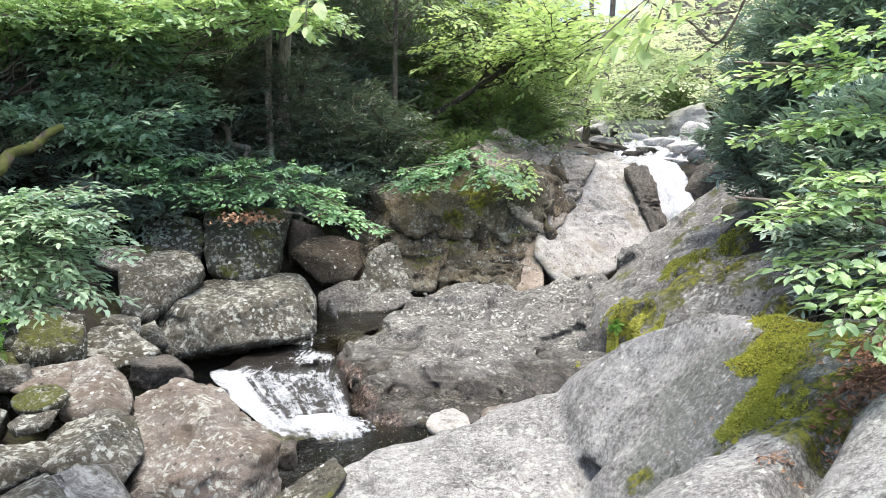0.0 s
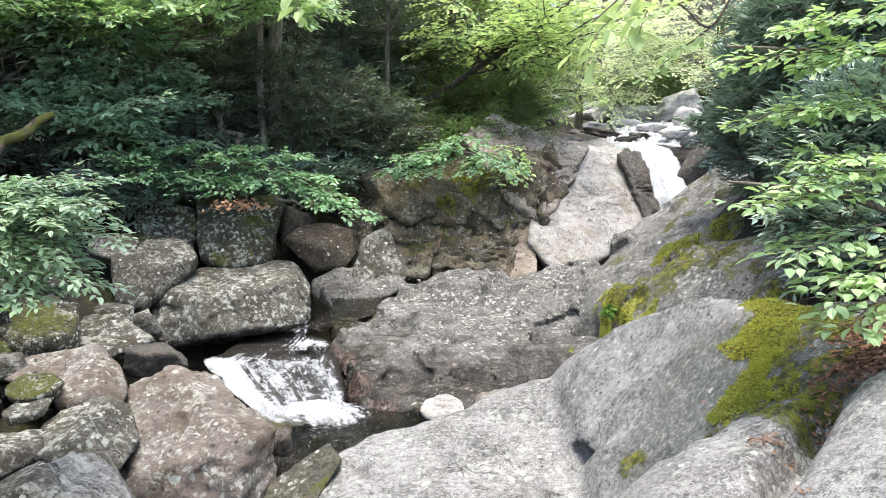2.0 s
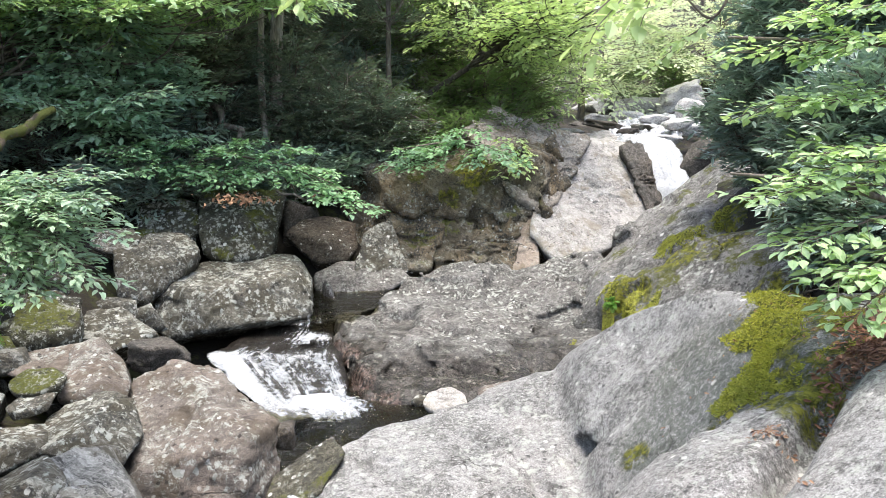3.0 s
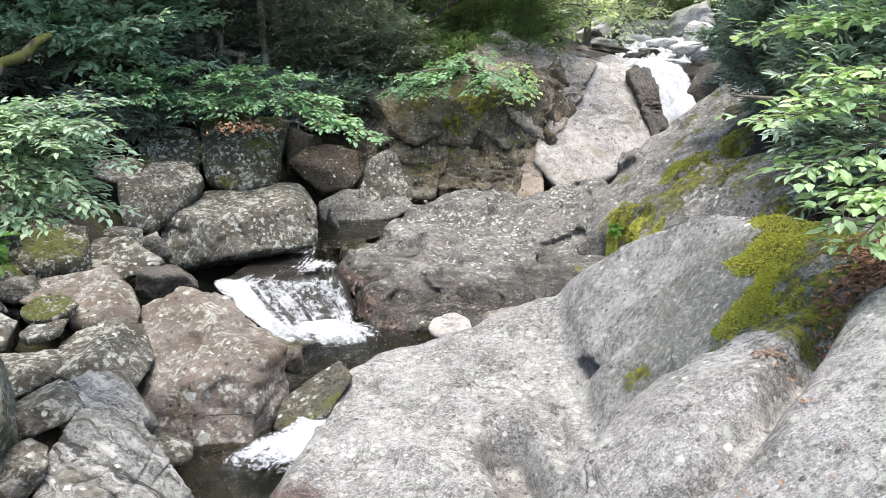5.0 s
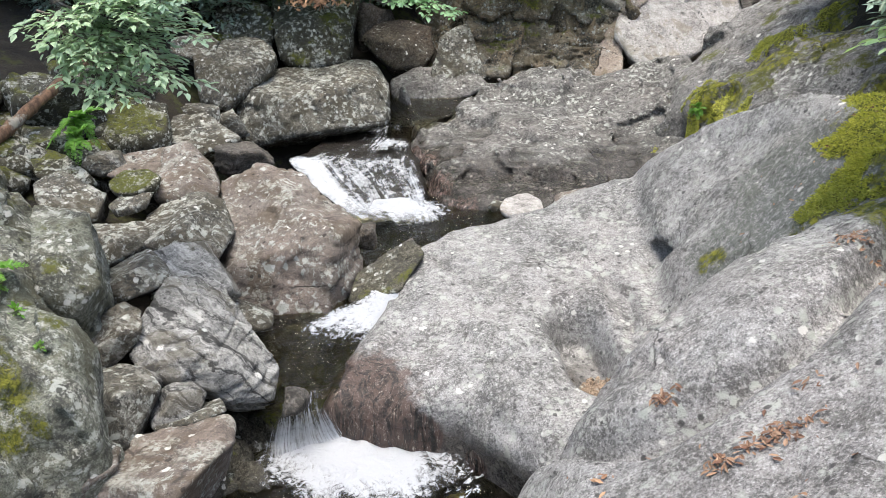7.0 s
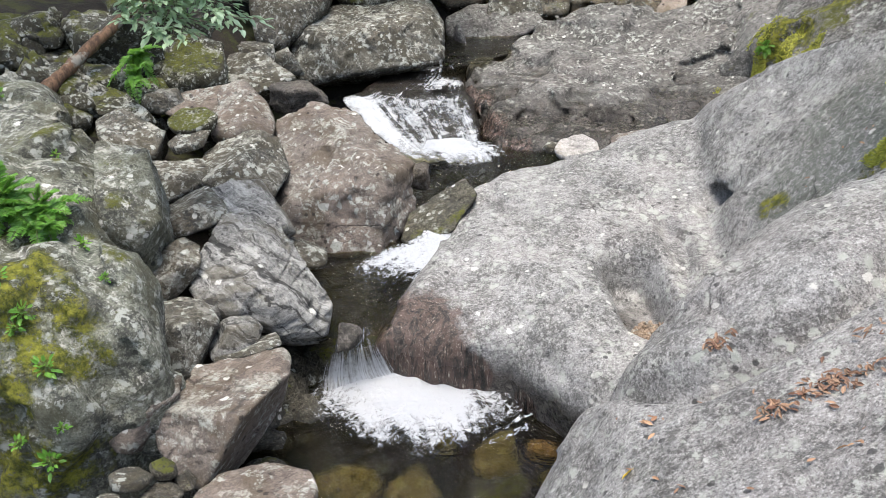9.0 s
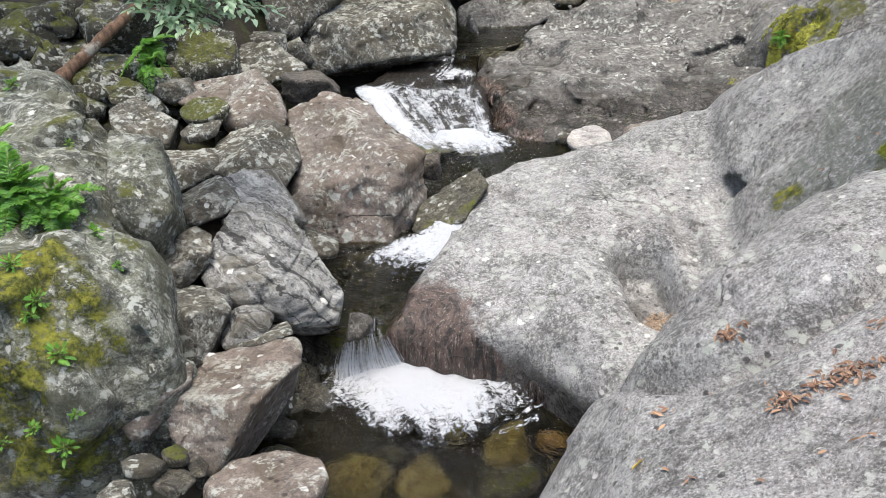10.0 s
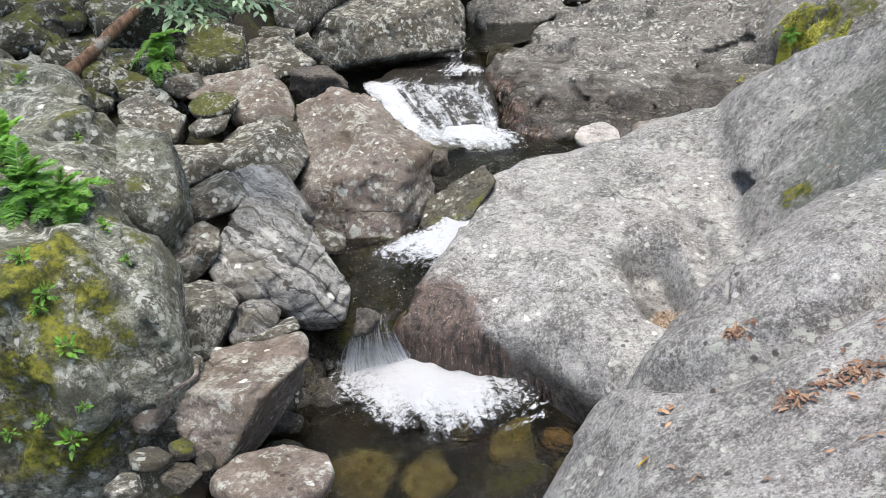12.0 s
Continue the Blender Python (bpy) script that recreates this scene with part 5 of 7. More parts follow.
bedrock("cascade_ledge", [(-2.3, 7.28, -2.25), (-2.16, 8.14, -2.25), (-1.7, 8.77, -2.25), (-1.26, 8.9, -2.25), (-0.93, 7.32, -2.25), (-0.77, 6.37, -2.4), (-1.51, 6.26, -2.4)],
        lambda x, y: np.interp(y, [5.2, 5.65, 6.1, 6.6, 7.0, 7.6], [-2.58, -2.52, -2.44, -2.31, -2.24, -2.2]), -2.9, 0.2, 0.04, M_WETLEDGE, "dark smooth ledge under the upper cascade", 0.03, 41)
fall("upper_cascade", [((-1.64, 7.96, -2.08), (-1.2, 7.96, -2.08)), ((-1.7, 7.65, -2.13), (-1.13, 7.66, -2.13)), ((-2, 7.27, -2.16), (-1.05, 7.29, -2.16)), ((-2.22, 7.07, -2.2), (-0.95, 6.88, -2.2)), ((-1.83, 6.54, -2.32), (-0.85, 6.59, -2.32)), ((-1.51, 6.21, -2.42), (-0.74, 6.26, -2.42)), ((-1.4, 5.96, -2.43), (-0.61, 6.05, -2.43))],
     M_FALL, "cascade sliding white over a dark ledge", 70, 80, 0.03, lambda u, v: 0.05 + 0.66 * smooth(v, 0.36, 0.5) + 1.05 * np.exp(-((u - 0.12) / 0.13) ** 2) * smooth(v, 0.34, 0.46) + 0.3 * np.exp(-((0.9 - u) / 0.09) ** 2) * smooth(v, 0.45, 0.7) + 0.7 * smooth(v, 0.78, 0.9) + 0.95 * np.exp(-((v - 0.24) / 0.06) ** 2) * smooth(u, 0.3, 0.6) + 0.3 * np.exp(-((v - 0.06) / 0.06) ** 2) * np.exp(-((u - 0.5) / 0.25) ** 2) - 0.2 * np.exp(-((v - 0.68) / 0.08) ** 2 - ((u - 0.55) / 0.25) ** 2) - 0.5 * np.abs(2 * u - 1) ** 14 - 1.6 * smooth(v, 0.9, 1.0), 3)
fall("middle_cascade", [((-0.96, 4.84, -2.4), (-0.71, 4.86, -2.4)), ((-1.06, 4.64, -2.44), (-0.7, 4.61, -2.43)), ((-1.32, 4.44, -2.48), (-0.71, 4.36, -2.47)), ((-1.41, 4.25, -2.49), (-0.78, 4.11, -2.48)), ((-1.31, 4.02, -2.5), (-0.91, 3.96, -2.5))],
     M_FROTH, "short white chute of water between rocks", 40, 40, 0.02, lambda u, v: 1.3 - 1.6 * np.maximum(smooth(v, 0.45, 1.0), np.abs(2 * u - 1) ** 4), 5)
fall("lower_fall", [((-1.36, 3.53, -2.52), (-1.07, 3.65, -2.52)), ((-1.34, 3.43, -2.56), (-1.04, 3.51, -2.56)), ((-1.41, 3.46, -2.78), (-0.98, 3.56, -2.78)), ((-1.43, 3.4, -2.88), (-0.85, 3.53, -2.88))],
     M_VEIL, "small veil of water dropping into the lower pool", 60, 40, 0.015, lambda u, v: 0.25 + 0.85 * smooth(v, 0.2, 0.6) - 0.8 * np.abs(2 * u - 1) ** 5, 7)
fall("lower_froth", [((-1.54, 3.57, -2.86), (-0.57, 3.68, -2.87)), ((-1.53, 3.33, -2.86), (-0.22, 3.58, -2.88)), ((-1.37, 3.1, -2.86), (-0.08, 3.27, -2.88)), ((-1.15, 2.9, -2.87), (-0.18, 3.05, -2.89)), ((-1.01, 2.71, -2.89), (-0.48, 2.82, -2.89))],
     M_FROTH, "bright white froth boiling in the lower pool", 70, 60, 0.03, lambda u, v: 1.7 - 2.1 * np.minimum(np.abs(2 * u - 0.93) ** 1.8 + smooth(v, 0.3, 1.0), 1.0), 9, 0.06)
fall("pool_eddy", [((-0.53, 3.63, -2.888), (-0.39, 3.70, -2.888)), ((-0.41, 3.46, -2.888), (-0.20, 3.63, -2.888)), ((-0.42, 3.26, -2.888), (-0.09, 3.42, -2.888)), ((-0.53, 3.09, -2.888), (-0.17, 3.15, -2.888))],
     M_LACE, "thin lace of foam turning in the lower pool", 40, 40, 0.008, lambda u, v: 0.34 - 0.5 * np.abs(2 * u - 1) ** 3 - 0.25 * smooth(v, 0.5, 1.0), 19)
fall("foot_froth", [((-1.67, 6.4, -2.39), (-0.68, 6.45, -2.39)), ((-1.49, 6.04, -2.41), (-0.42, 6.18, -2.41)), ((-1.22, 5.6, -2.42), (-0.45, 5.86, -2.42))],
     M_FROTH, "white froth at the foot of the upper cascade", 40, 30, 0.03, lambda u, v: 1.45 - 1.85 * np.minimum(np.abs(2 * u - 1) ** 2.5 + smooth(v, 0.25, 1.0), 1.0), 11, 0.02)
fall("waterfall", [((3.01, 13.87, -0.38), (4.04, 13.61, -0.37)), ((3.34, 12.97, -0.43), (3.95, 12.8, -0.46)), ((3.29, 12.35, -0.76), (3.94, 12.15, -0.84)), ((3.38, 11.76, -1.29), (3.91, 11.6, -1.23)), ((3.38, 11.59, -1.79), (3.88, 11.43, -1.77))],
     M_FROTH, "bright white waterfall pouring through a rock chute", 30, 60, 0.06, lambda u, v: 1.6 - 1.0 * np.abs(2 * u - 1) ** 6, 13, 0.1)
fall("rapid", [((5.86, 23.27, 0.24), (7.56, 22.78, 0.23)), ((4.63, 19.46, 0), (6.25, 19, -0.03)), ((3.71, 16.59, -0.21), (5.21, 16.18, -0.23)), ((3.08, 13.96, -0.42), (4.17, 13.67, -0.41))],
     M_FALL, "white rapids running over boulders upstream", 50, 60, 0.12, lambda u, v: 0.95 + 0 * u, 15)
fall("far_fall", [((3.85, 25.71, 0.52), (4.36, 25.63, 0.52)), ((3.75, 24.72, 0.18), (4.24, 24.64, 0.18)), ((3.67, 23.72, -0.2), (4.24, 23.62, -0.13))],
     M_FROTH, "distant white fall beside the trees", 16, 24, 0.08, lambda u, v: 1.3 + 0 * u, 17)


# ---------------------------------------------------------------- leaves and branches
def frames(n):
    """Two directions at right angles to each row of n."""
    a = np.cross(n, np.where(np.abs(n[:, 2:]) < 0.9, [[0, 0, 1.0]], [[1.0, 0, 0]]))
    a /= np.linalg.norm(a, axis=1)[:, None]
    return a, np.cross(n, a)


BLADE = np.array([(0, 0, 0), (0.30, 0.36, 0.04), (0.68, 0.30, 0.03), (1, 0, -0.10), (0.68, -0.30, 0.03), (0.30, -0.36, 0.04), (0.35, 0, -0.03)])
BLADE_F = np.array([(0, 6, 1, 1), (6, 2, 1, 1), (6, 3, 2, 2), (6, 4, 3, 3), (6, 5, 4, 4), (6, 0, 5, 5)])[:, :3]
SIMPLE = np.array([(0, 0, 0), (0.5, 0.3, 0.03), (1, 0, -0.06), (0.5, -0.3, 0.03)])
SIMPLE_F = np.array([(0, 2, 1), (0, 3, 2)])


def blades(pos, ahead, up, length, width, fine=True):
    """Leaf blades at points: direction of the midrib, upper side, length and width of each."""
    ahead = ahead / np.linalg.norm(ahead, axis=1)[:, None]
    side = np.cross(up, ahead)
    side /= np.linalg.norm(side, axis=1)[:, None] + 1e-9
    up = np.cross(ahead, side)
    shape, faces = (BLADE, BLADE_F) if fine else (SIMPLE, SIMPLE_F)
    l = np.broadcast_to(length, (len(pos),))[:, None, None]
    w = np.broadcast_to(width, (len(pos),))[:, None, None]
    v = pos[:, None] + l * shape[None, :, 0, None] * ahead[:, None] + w * shape[None, :, 1, None] * 1.35 * side[:, None] + l * shape[None, :, 2, None] * up[:, None]
    f = faces[None] + (np.arange(len(pos)) * len(shape))[:, None, None]
    return v.reshape(-1, 3), f.reshape(-1, 3)


class Heap:
    """Gathers triangles for one mesh."""

    def __init__(self):
        self.v, self.f, self.n = [], [], 0

    def add(self, v, f):
        self.v.append(v)
        self.f.append(f + self.n)
        self.n += len(v)

    def mesh(self, name, smooth_shade=True):
        return mesh_of(name, np.concatenate(self.v), np.concatenate(self.f), smooth_shade)


def tube(pts, radii, sides=6):
    """Triangles of a tapering tube along points."""
    pts = np.asarray(pts, float)
    radii = np.asarray(radii, float)
    d = np.gradient(pts, axis=0)
    d /= np.linalg.norm(d, axis=1)[:, None] + 1e-9
    a, b = frames(d)
    th = np.linspace(0, 2 * np.pi, sides, endpoint=False)
    v = pts[:, None] + radii[:, None, None] * (np.cos(th)[None, :, None] * a[:, None] + np.sin(th)[None, :, None] * b[:, None])
    n = len(pts)
    i = np.arange(n * sides).reshape(n, sides)
    j = np.roll(i, -1, 1)
    f = np.concatenate([np.stack([i[:-1], i[1:], j[:-1]], -1).reshape(-1, 3), np.stack([j[:-1], i[1:], j[1:]], -1).reshape(-1, 3)])
    return v.reshape(-1, 3), f


def wobble(a, b, n, amount, rg, sag=0.0, rings=3):
    a, b = np.array(a, float), np.array(b, float)
    t = np.linspace(0, 1, n)[:, None]
    p = a + (b - a) * t
    p[1:-1] += rg.normal(0, amount, (n - 2, 3))
    p[:, 2] -= sag * (t[:, 0] ** 2)
    return spline(p, n * rings)


def spray(wood, leaf, base, tip, width, rg, leaf_len=0.09, leaf_wide=0.055, twigs=12, per=9, sag=0.1, fine=True, flat=0.25, droop=0.3, thick=0.008, rings=3):
    """A flat leafy branch: a stem, side twigs in one layer, alternate leaves along them."""
    stem = wobble(base, tip, 5, np.linalg.norm(np.subtract(tip, base)) * 0.03, rg, sag, rings)
    wood.add(*tube(stem, np.linspace(thick, thick * 0.25, len(stem)), 5))
    ahead = np.subtract(tip, base)
    side = np.cross(ahead, (0, 0, 1.0))
    side /= np.linalg.norm(side) + 1e-9
    pos, way = [], []
    ahead_n = ahead / np.linalg.norm(ahead)
    for k in range(twigs):
        u = 0.12 + 0.86 * (k + rg.uniform(0, 0.8)) / twigs
        p = stem[int(u * (len(stem) - 1))]
        s = 1 if k % 2 else -1
        ln = width * (0.35 + 0.65 * math.sin(math.pi * min(0.92, 0.25 + 0.7 * u))) * rg.uniform(0.7, 1.15)
        d = s * side * rg.uniform(0.6, 1) + ahead_n * rg.uniform(0.5, 1.0) + np.array([0, 0, rg.normal(0, 0.12)])
        d /= np.linalg.norm(d)
        tw = wobble(p, p + d * ln, 2 if rings == 1 else 3, ln * 0.04, rg, droop * ln * 0.4, rings)
        wood.add(*tube(tw, np.linspace(thick * 0.35, thick * 0.12, len(tw)), 3))
        m = max(3, int(per * ln / width))
        q = np.linspace(0.15, 1, m)
        at = np.stack([np.interp(q * (len(tw) - 1), np.arange(len(tw)), tw[:, c]) for c in range(3)], 1)
        for j in range(m):
            s2 = 1 if j % 2 else -1
            o = np.cross(d, (0, 0, 1.0)) * s2
            w = d * rg.uniform(0.4, 1.0) + o * rg.uniform(0.4, 1.0) if j < m - 1 else d
            pos.append(at[j] + rg.normal(0, 0.012, 3))
            way.append(w)
    pos, way = np.array(pos), np.array(way)
    way[:, 2] += rg.normal(-droop * 0.5, flat, len(way))
    up = np.tile((0, 0, 1.0), (len(pos), 1)) + rg.normal(0, flat, (len(pos), 3))
    size = rg.uniform(0.65, 1.2, len(pos))
    leaf.add(*blades(pos, way, up, leaf_len * size, leaf_wide * size, fine))


MODELS = {}


def models(length, width, **kw):
    """Eight sprays of one kind, pointing along x from the origin, to be set down many times."""
    key = (length, width, *sorted(kw.items()))
    if key not in MODELS:
        MODELS[key] = []
        for k in range(8):
            rg, wood, leaf = np.random.default_rng(900 + k), Heap(), Heap()
            spray(wood, leaf, (0, 0, 0), (length, 0, 0), width, rg, sag=0.08 * length, rings=1, **kw)
            MODELS[key].append([np.concatenate(wood.v), np.concatenate(wood.f), np.concatenate(leaf.v), np.concatenate(leaf.f)])
    return MODELS[key]


def set_down(wood, leaf, rows, rg, length, width, **kw):
    """Sprays from the models at rows of (base, tip, width)."""
    kinds = models(length, width, **kw)
    for base, tip, w in rows:
        d = np.subtract(tip, base)
        s = np.linalg.norm(d) / length
        d = d / np.linalg.norm(d)
        side = np.cross((0, 0, 1.0), d)
        side /= np.linalg.norm(side) + 1e-9
        side = side + np.array([0, 0, rg.normal(0, 0.2)])
        up = np.cross(d, side)
        m = np.stack([d * s, side * s * rg.choice((-1, 1)), up * s])
        wv, wf, lv, lf = kinds[rg.integers(8)]
        wood.add(wv @ m + base, wf)
        leaf.add(lv @ m + base, lf)


def branchy(name, label, category, sprays, mat, seed, bark=None, stem=None, stem_r=(0.02, 0.006), group="", many=None, **kw):
    """A shrub or bough: an optional main stem and many leafy sprays (base, tip, width)."""
    rg = np.random.default_rng(seed)
    wood, leaf = Heap(), Heap()
    if stem is not None:
        s = spline(stem, 24)
        wood.add(*tube(s, np.linspace(stem_r[0], stem_r[1], len(s)), 8))
    if many:
        set_down(wood, leaf, sprays, rg, *many, **kw)
    else:
        for base, tip, width in sprays:
            spray(wood, leaf, base, tip, width, rg, **kw)
    root = new(name)
    root.location = sprays[0][0] if stem is None else stem[0]
    bpy.context.view_layer.update()
    tagged(root, label, category, group)
    tagged(part("branchwork", wood.mesh("branchwork"), bark or M_TWIG, root), kind="stuff")
    tagged(part("foliage", leaf.mesh("foliage", False), mat, root), kind="stuff")
    return root


def spread(centre, half, count, rg, out=(0, 0, 0), length=(0.4, 0.9), width=(0.25, 0.45), lift=0.1):
    """Sprays filling an ellipsoid, pointing outwards and along a given direction."""
    rows = []
    c, h = np.array(centre), np.array(half)
    while len(rows) < count:
        q = rg.uniform(-1, 1, 3)
        if q @ q > 1:
            continue
        p = c + q * h
        d = q * np.array([1, 1, 0.25]) * 0.8 + np.array(out) + rg.normal(0, 0.35, 3) * np.array([1, 1, 0.3])
        d /= np.linalg.norm(d) + 1e-9
        ln = rg.uniform(*length)
        rows.append((p, p + d * ln + np.array([0, 0, lift * ln]), rg.uniform(*width)))
    return rows


def forest_tree(name, label, x, y, top, radius, crown_mat, seed, clouds=(), leaf_len=0.1, leaf_wide=0.06, bark=None, limbs=5, twigs=10, per=8, fine=False, lean=(0, 0), length=(0.4, 1.0), width=(0.25, 0.5)):
    """A tree: tapered trunk up to a height, limbs, and a crown of leafy sprays in clouds (centre, half sizes, count)."""
    rg = np.random.default_rng(seed)
    z = float(ground_height(np.array(float(x)), np.array(float(y)))) - 0.2
    root = new(name)
    root.location = (x, y, z)
    bpy.context.view_layer.update()
    tagged(root, label, "tree", "trees along the stream")
    pts = [(x + lean[0] * t + rg.normal(0, 0.05), y + lean[1] * t + rg.normal(0, 0.05), z + (top - z) * t) for t in np.linspace(0, 1, 6)]
    s = spline(pts, 30)
    wood = Heap()
    wood.add(*tube(s, radius * (1 - 0.75 * np.linspace(0, 1, 30)) + 0.3 * radius * np.exp(-np.linspace(0, 14, 30)), 10))
    part("trunk", wood.mesh("trunk"), bark or M_BARK, root)
    twig, leaf = Heap(), Heap()
    for c, half, count in clouds:
        c = np.array(c)
        k = int(np.clip((c[2] - z) / (top - z) * 29, 3, 29))
        for n in range(limbs):
            end = c + rg.uniform(-0.8, 0.8, 3) * np.array(half)
            w = wobble(s[max(2, k - 4)], end, 5, 0.12, rg)
            limb = Heap()
            limb.add(*tube(w, np.linspace(radius * 0.28, 0.006, len(w)), 5))
            part("limb", limb.mesh("limb"), bark or M_BARK, root)
        rows = spread(c, half, count, rg, (0, -0.3, 0), length, width)
        set_down(twig, leaf, rows, rg, sum(length) / 2, sum(width) / 2, leaf_len=leaf_len, leaf_wide=leaf_wide, twigs=twigs, per=per, fine=fine)
    tagged(part("twig_mass", twig.mesh("twig_mass"), bark or M_TWIG, root), kind="stuff")
    tagged(part("crown", leaf.mesh("crown", False), crown_mat, root), kind="stuff")
    return root


L_HEM = "dark hemlock on the shaded bank"
L_HARD = "slender broadleaf tree leaning over the stream"
L_LAUREL = "olive-leaved laurel shrub above the cliff"


def bank_tree(foot, top, r, mat, seed, label, clouds, **kw):
    return forest_tree("tree", label, foot[0], foot[1], top, r, mat, seed, clouds, **kw)


NEEDLE = dict(leaf_len=0.075, leaf_wide=0.03, twigs=11, per=12, length=(0.4, 0.9), width=(0.2, 0.4))
bank_tree((-2.87, 14.21, 0), 7, 0.16, M_HEMLOCK, 1, L_HEM, [((-2.6, 13.81, 2.05), (1.6, 1.0, 1.3), 110), ((-1.91, 14.41, 1.34), (1.6, 1.0, 1.3), 110)], **NEEDLE)
bank_tree((-2.75, 12.5, 0), 6, 0.07, M_HEMLOCK, 2, L_HEM, [((-3.44, 12.47, 1.24), (1.2, 0.8, 1.2), 110), ((-3.16, 13.02, 0.28), (1.3, 0.8, 0.8), 90)], **NEEDLE)
bank_tree((-3.48, 11.69, -0.42), 5, 0.09, M_HEMLOCK, 3, L_HEM, [((-3.76, 12, 0.77), (0.9, 0.8, 1.0), 90)], bark=M_MBARK, **NEEDLE)
bank_tree((-5.54, 13.94, -0.2), 8, 0.12, M_HEMLOCK, 9, L_HEM, [((-5.4, 13.87, 1.87), (2.0, 1.0, 1.6), 130), ((-5.67, 13.34, 0.29), (1.8, 0.8, 1.0), 100)], **NEEDLE)
bank_tree((-7.57, 13.52, -0.49), 8, 0.14, M_HEMLOCK, 10, L_HEM, [((-7.06, 13.18, 1.22), (2.0, 1.0, 2.0), 140)], **NEEDLE)
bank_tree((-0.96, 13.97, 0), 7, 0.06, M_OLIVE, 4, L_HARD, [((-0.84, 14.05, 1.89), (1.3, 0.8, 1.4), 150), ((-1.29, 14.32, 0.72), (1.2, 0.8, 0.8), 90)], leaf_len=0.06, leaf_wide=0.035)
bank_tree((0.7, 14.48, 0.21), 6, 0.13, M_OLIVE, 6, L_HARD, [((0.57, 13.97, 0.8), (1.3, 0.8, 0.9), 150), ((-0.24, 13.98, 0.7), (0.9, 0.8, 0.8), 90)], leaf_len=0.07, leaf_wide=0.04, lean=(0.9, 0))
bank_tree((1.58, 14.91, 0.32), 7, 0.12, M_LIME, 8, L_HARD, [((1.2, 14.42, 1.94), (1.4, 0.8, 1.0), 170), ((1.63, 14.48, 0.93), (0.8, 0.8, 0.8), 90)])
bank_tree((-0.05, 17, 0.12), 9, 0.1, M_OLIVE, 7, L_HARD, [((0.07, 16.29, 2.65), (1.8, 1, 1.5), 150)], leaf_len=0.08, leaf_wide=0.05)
bank_tree((-5.15, 10.28, -0.37), 7, 0.09, M_TEAL, 5, L_HARD, [((-4.43, 10.03, 0.93), (1.0, 0.6, 0.4), 90), ((-4.54, 9.71, 1.31), (1.1, 0.6, 0.3), 70), ((-4.09, 9.99, 0.25), (0.8, 0.6, 0.3), 70), ((-4.93, 9.38, 0.34), (0.6, 0.5, 0.3), 50)], twigs=14, per=10)
bank_tree((-5.43, 8.97, -0.52), 6, 0.08, M_NEAR, 11, L_HARD, [((-4.64, 8.98, 1.33), (1.0, 0.7, 0.3), 60), ((-3.97, 9.52, 1.35), (0.7, 0.6, 0.3), 45), ((-2.89, 10.05, 1.7), (0.8, 0.6, 0.3), 45), ((-2.01, 10.27, 1.67), (0.4, 0.4, 0.2), 20)], twigs=14, per=10)

bank_tree((-2.37, 10.9), 6.5, 0.055, M_HEMLOCK, 21, "slim grey hemlock trunk in the shaded wood", [((-2.3, 11.2, 2.6), (0.9, 0.6, 0.4), 30)], bark=M_PALEBARK, **NEEDLE)
bank_tree((-2.25, 11.3), 7, 0.11, M_HEMLOCK, 22, "pale grey hemlock trunk in the shaded wood", [((-2.2, 11.6, 3.0), (0.9, 0.6, 0.4), 30)], bark=M_PALEBARK, **NEEDLE)
bank_tree((-0.75, 12.4), 7, 0.05, M_OLIVE, 23, L_HARD, [((-0.7, 12.6, 2.6), (0.9, 0.6, 0.5), 40)], leaf_len=0.06, leaf_wide=0.035)

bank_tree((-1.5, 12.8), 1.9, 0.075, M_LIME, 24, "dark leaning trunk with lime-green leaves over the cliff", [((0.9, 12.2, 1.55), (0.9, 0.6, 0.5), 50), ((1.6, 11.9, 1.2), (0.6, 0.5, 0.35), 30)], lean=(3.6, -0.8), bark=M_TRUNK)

# unseen trees beside the bank, added so their crowns shade the boulders
bank_tree((-6.2, 7.5), 8, 0.16, M_TEAL, 12, L_HARD, [((-5.4, 6.8, 4.2), (1.6, 1.6, 0.7), 34), ((-4.6, 7.6, 5.2), (1.4, 1.4, 0.6), 24)], twigs=12, per=9, leaf_len=0.14, leaf_wide=0.085)
bank_tree((-6.0, 4.5), 8, 0.18, M_TEAL, 13, L_HARD, [((-5.6, 5.0, 4.2), (1.2, 1.2, 0.6), 22)], twigs=12, per=9, leaf_len=0.14, leaf_wide=0.085)


# shrubs
def thicket(name, label, centre, half, count, mat, seed, leaf_len=0.11, leaf_wide=0.035, length=(0.25, 0.5), width=(0.12, 0.22), per=10, twigs=7, fine=False, out=(0, -0.4, 0.1), **kw):
    rg = np.random.default_rng(seed)
    rows = spread(np.array(centre), half, count, rg, out, length, width, 0.25)
    c = np.array(centre)
    foot = np.array((c[0], c[1], float(ground_height(c[0], c[1])) - 0.1))
    return branchy(name, label, "shrub", rows, mat, seed, M_TWIG, [foot, (foot + c) / 2 + rg.normal(0, 0.1, 3), c], many=(sum(length) / 2, sum(width) / 2), leaf_len=leaf_len, leaf_wide=leaf_wide, twigs=twigs, per=per, fine=fine, **kw)


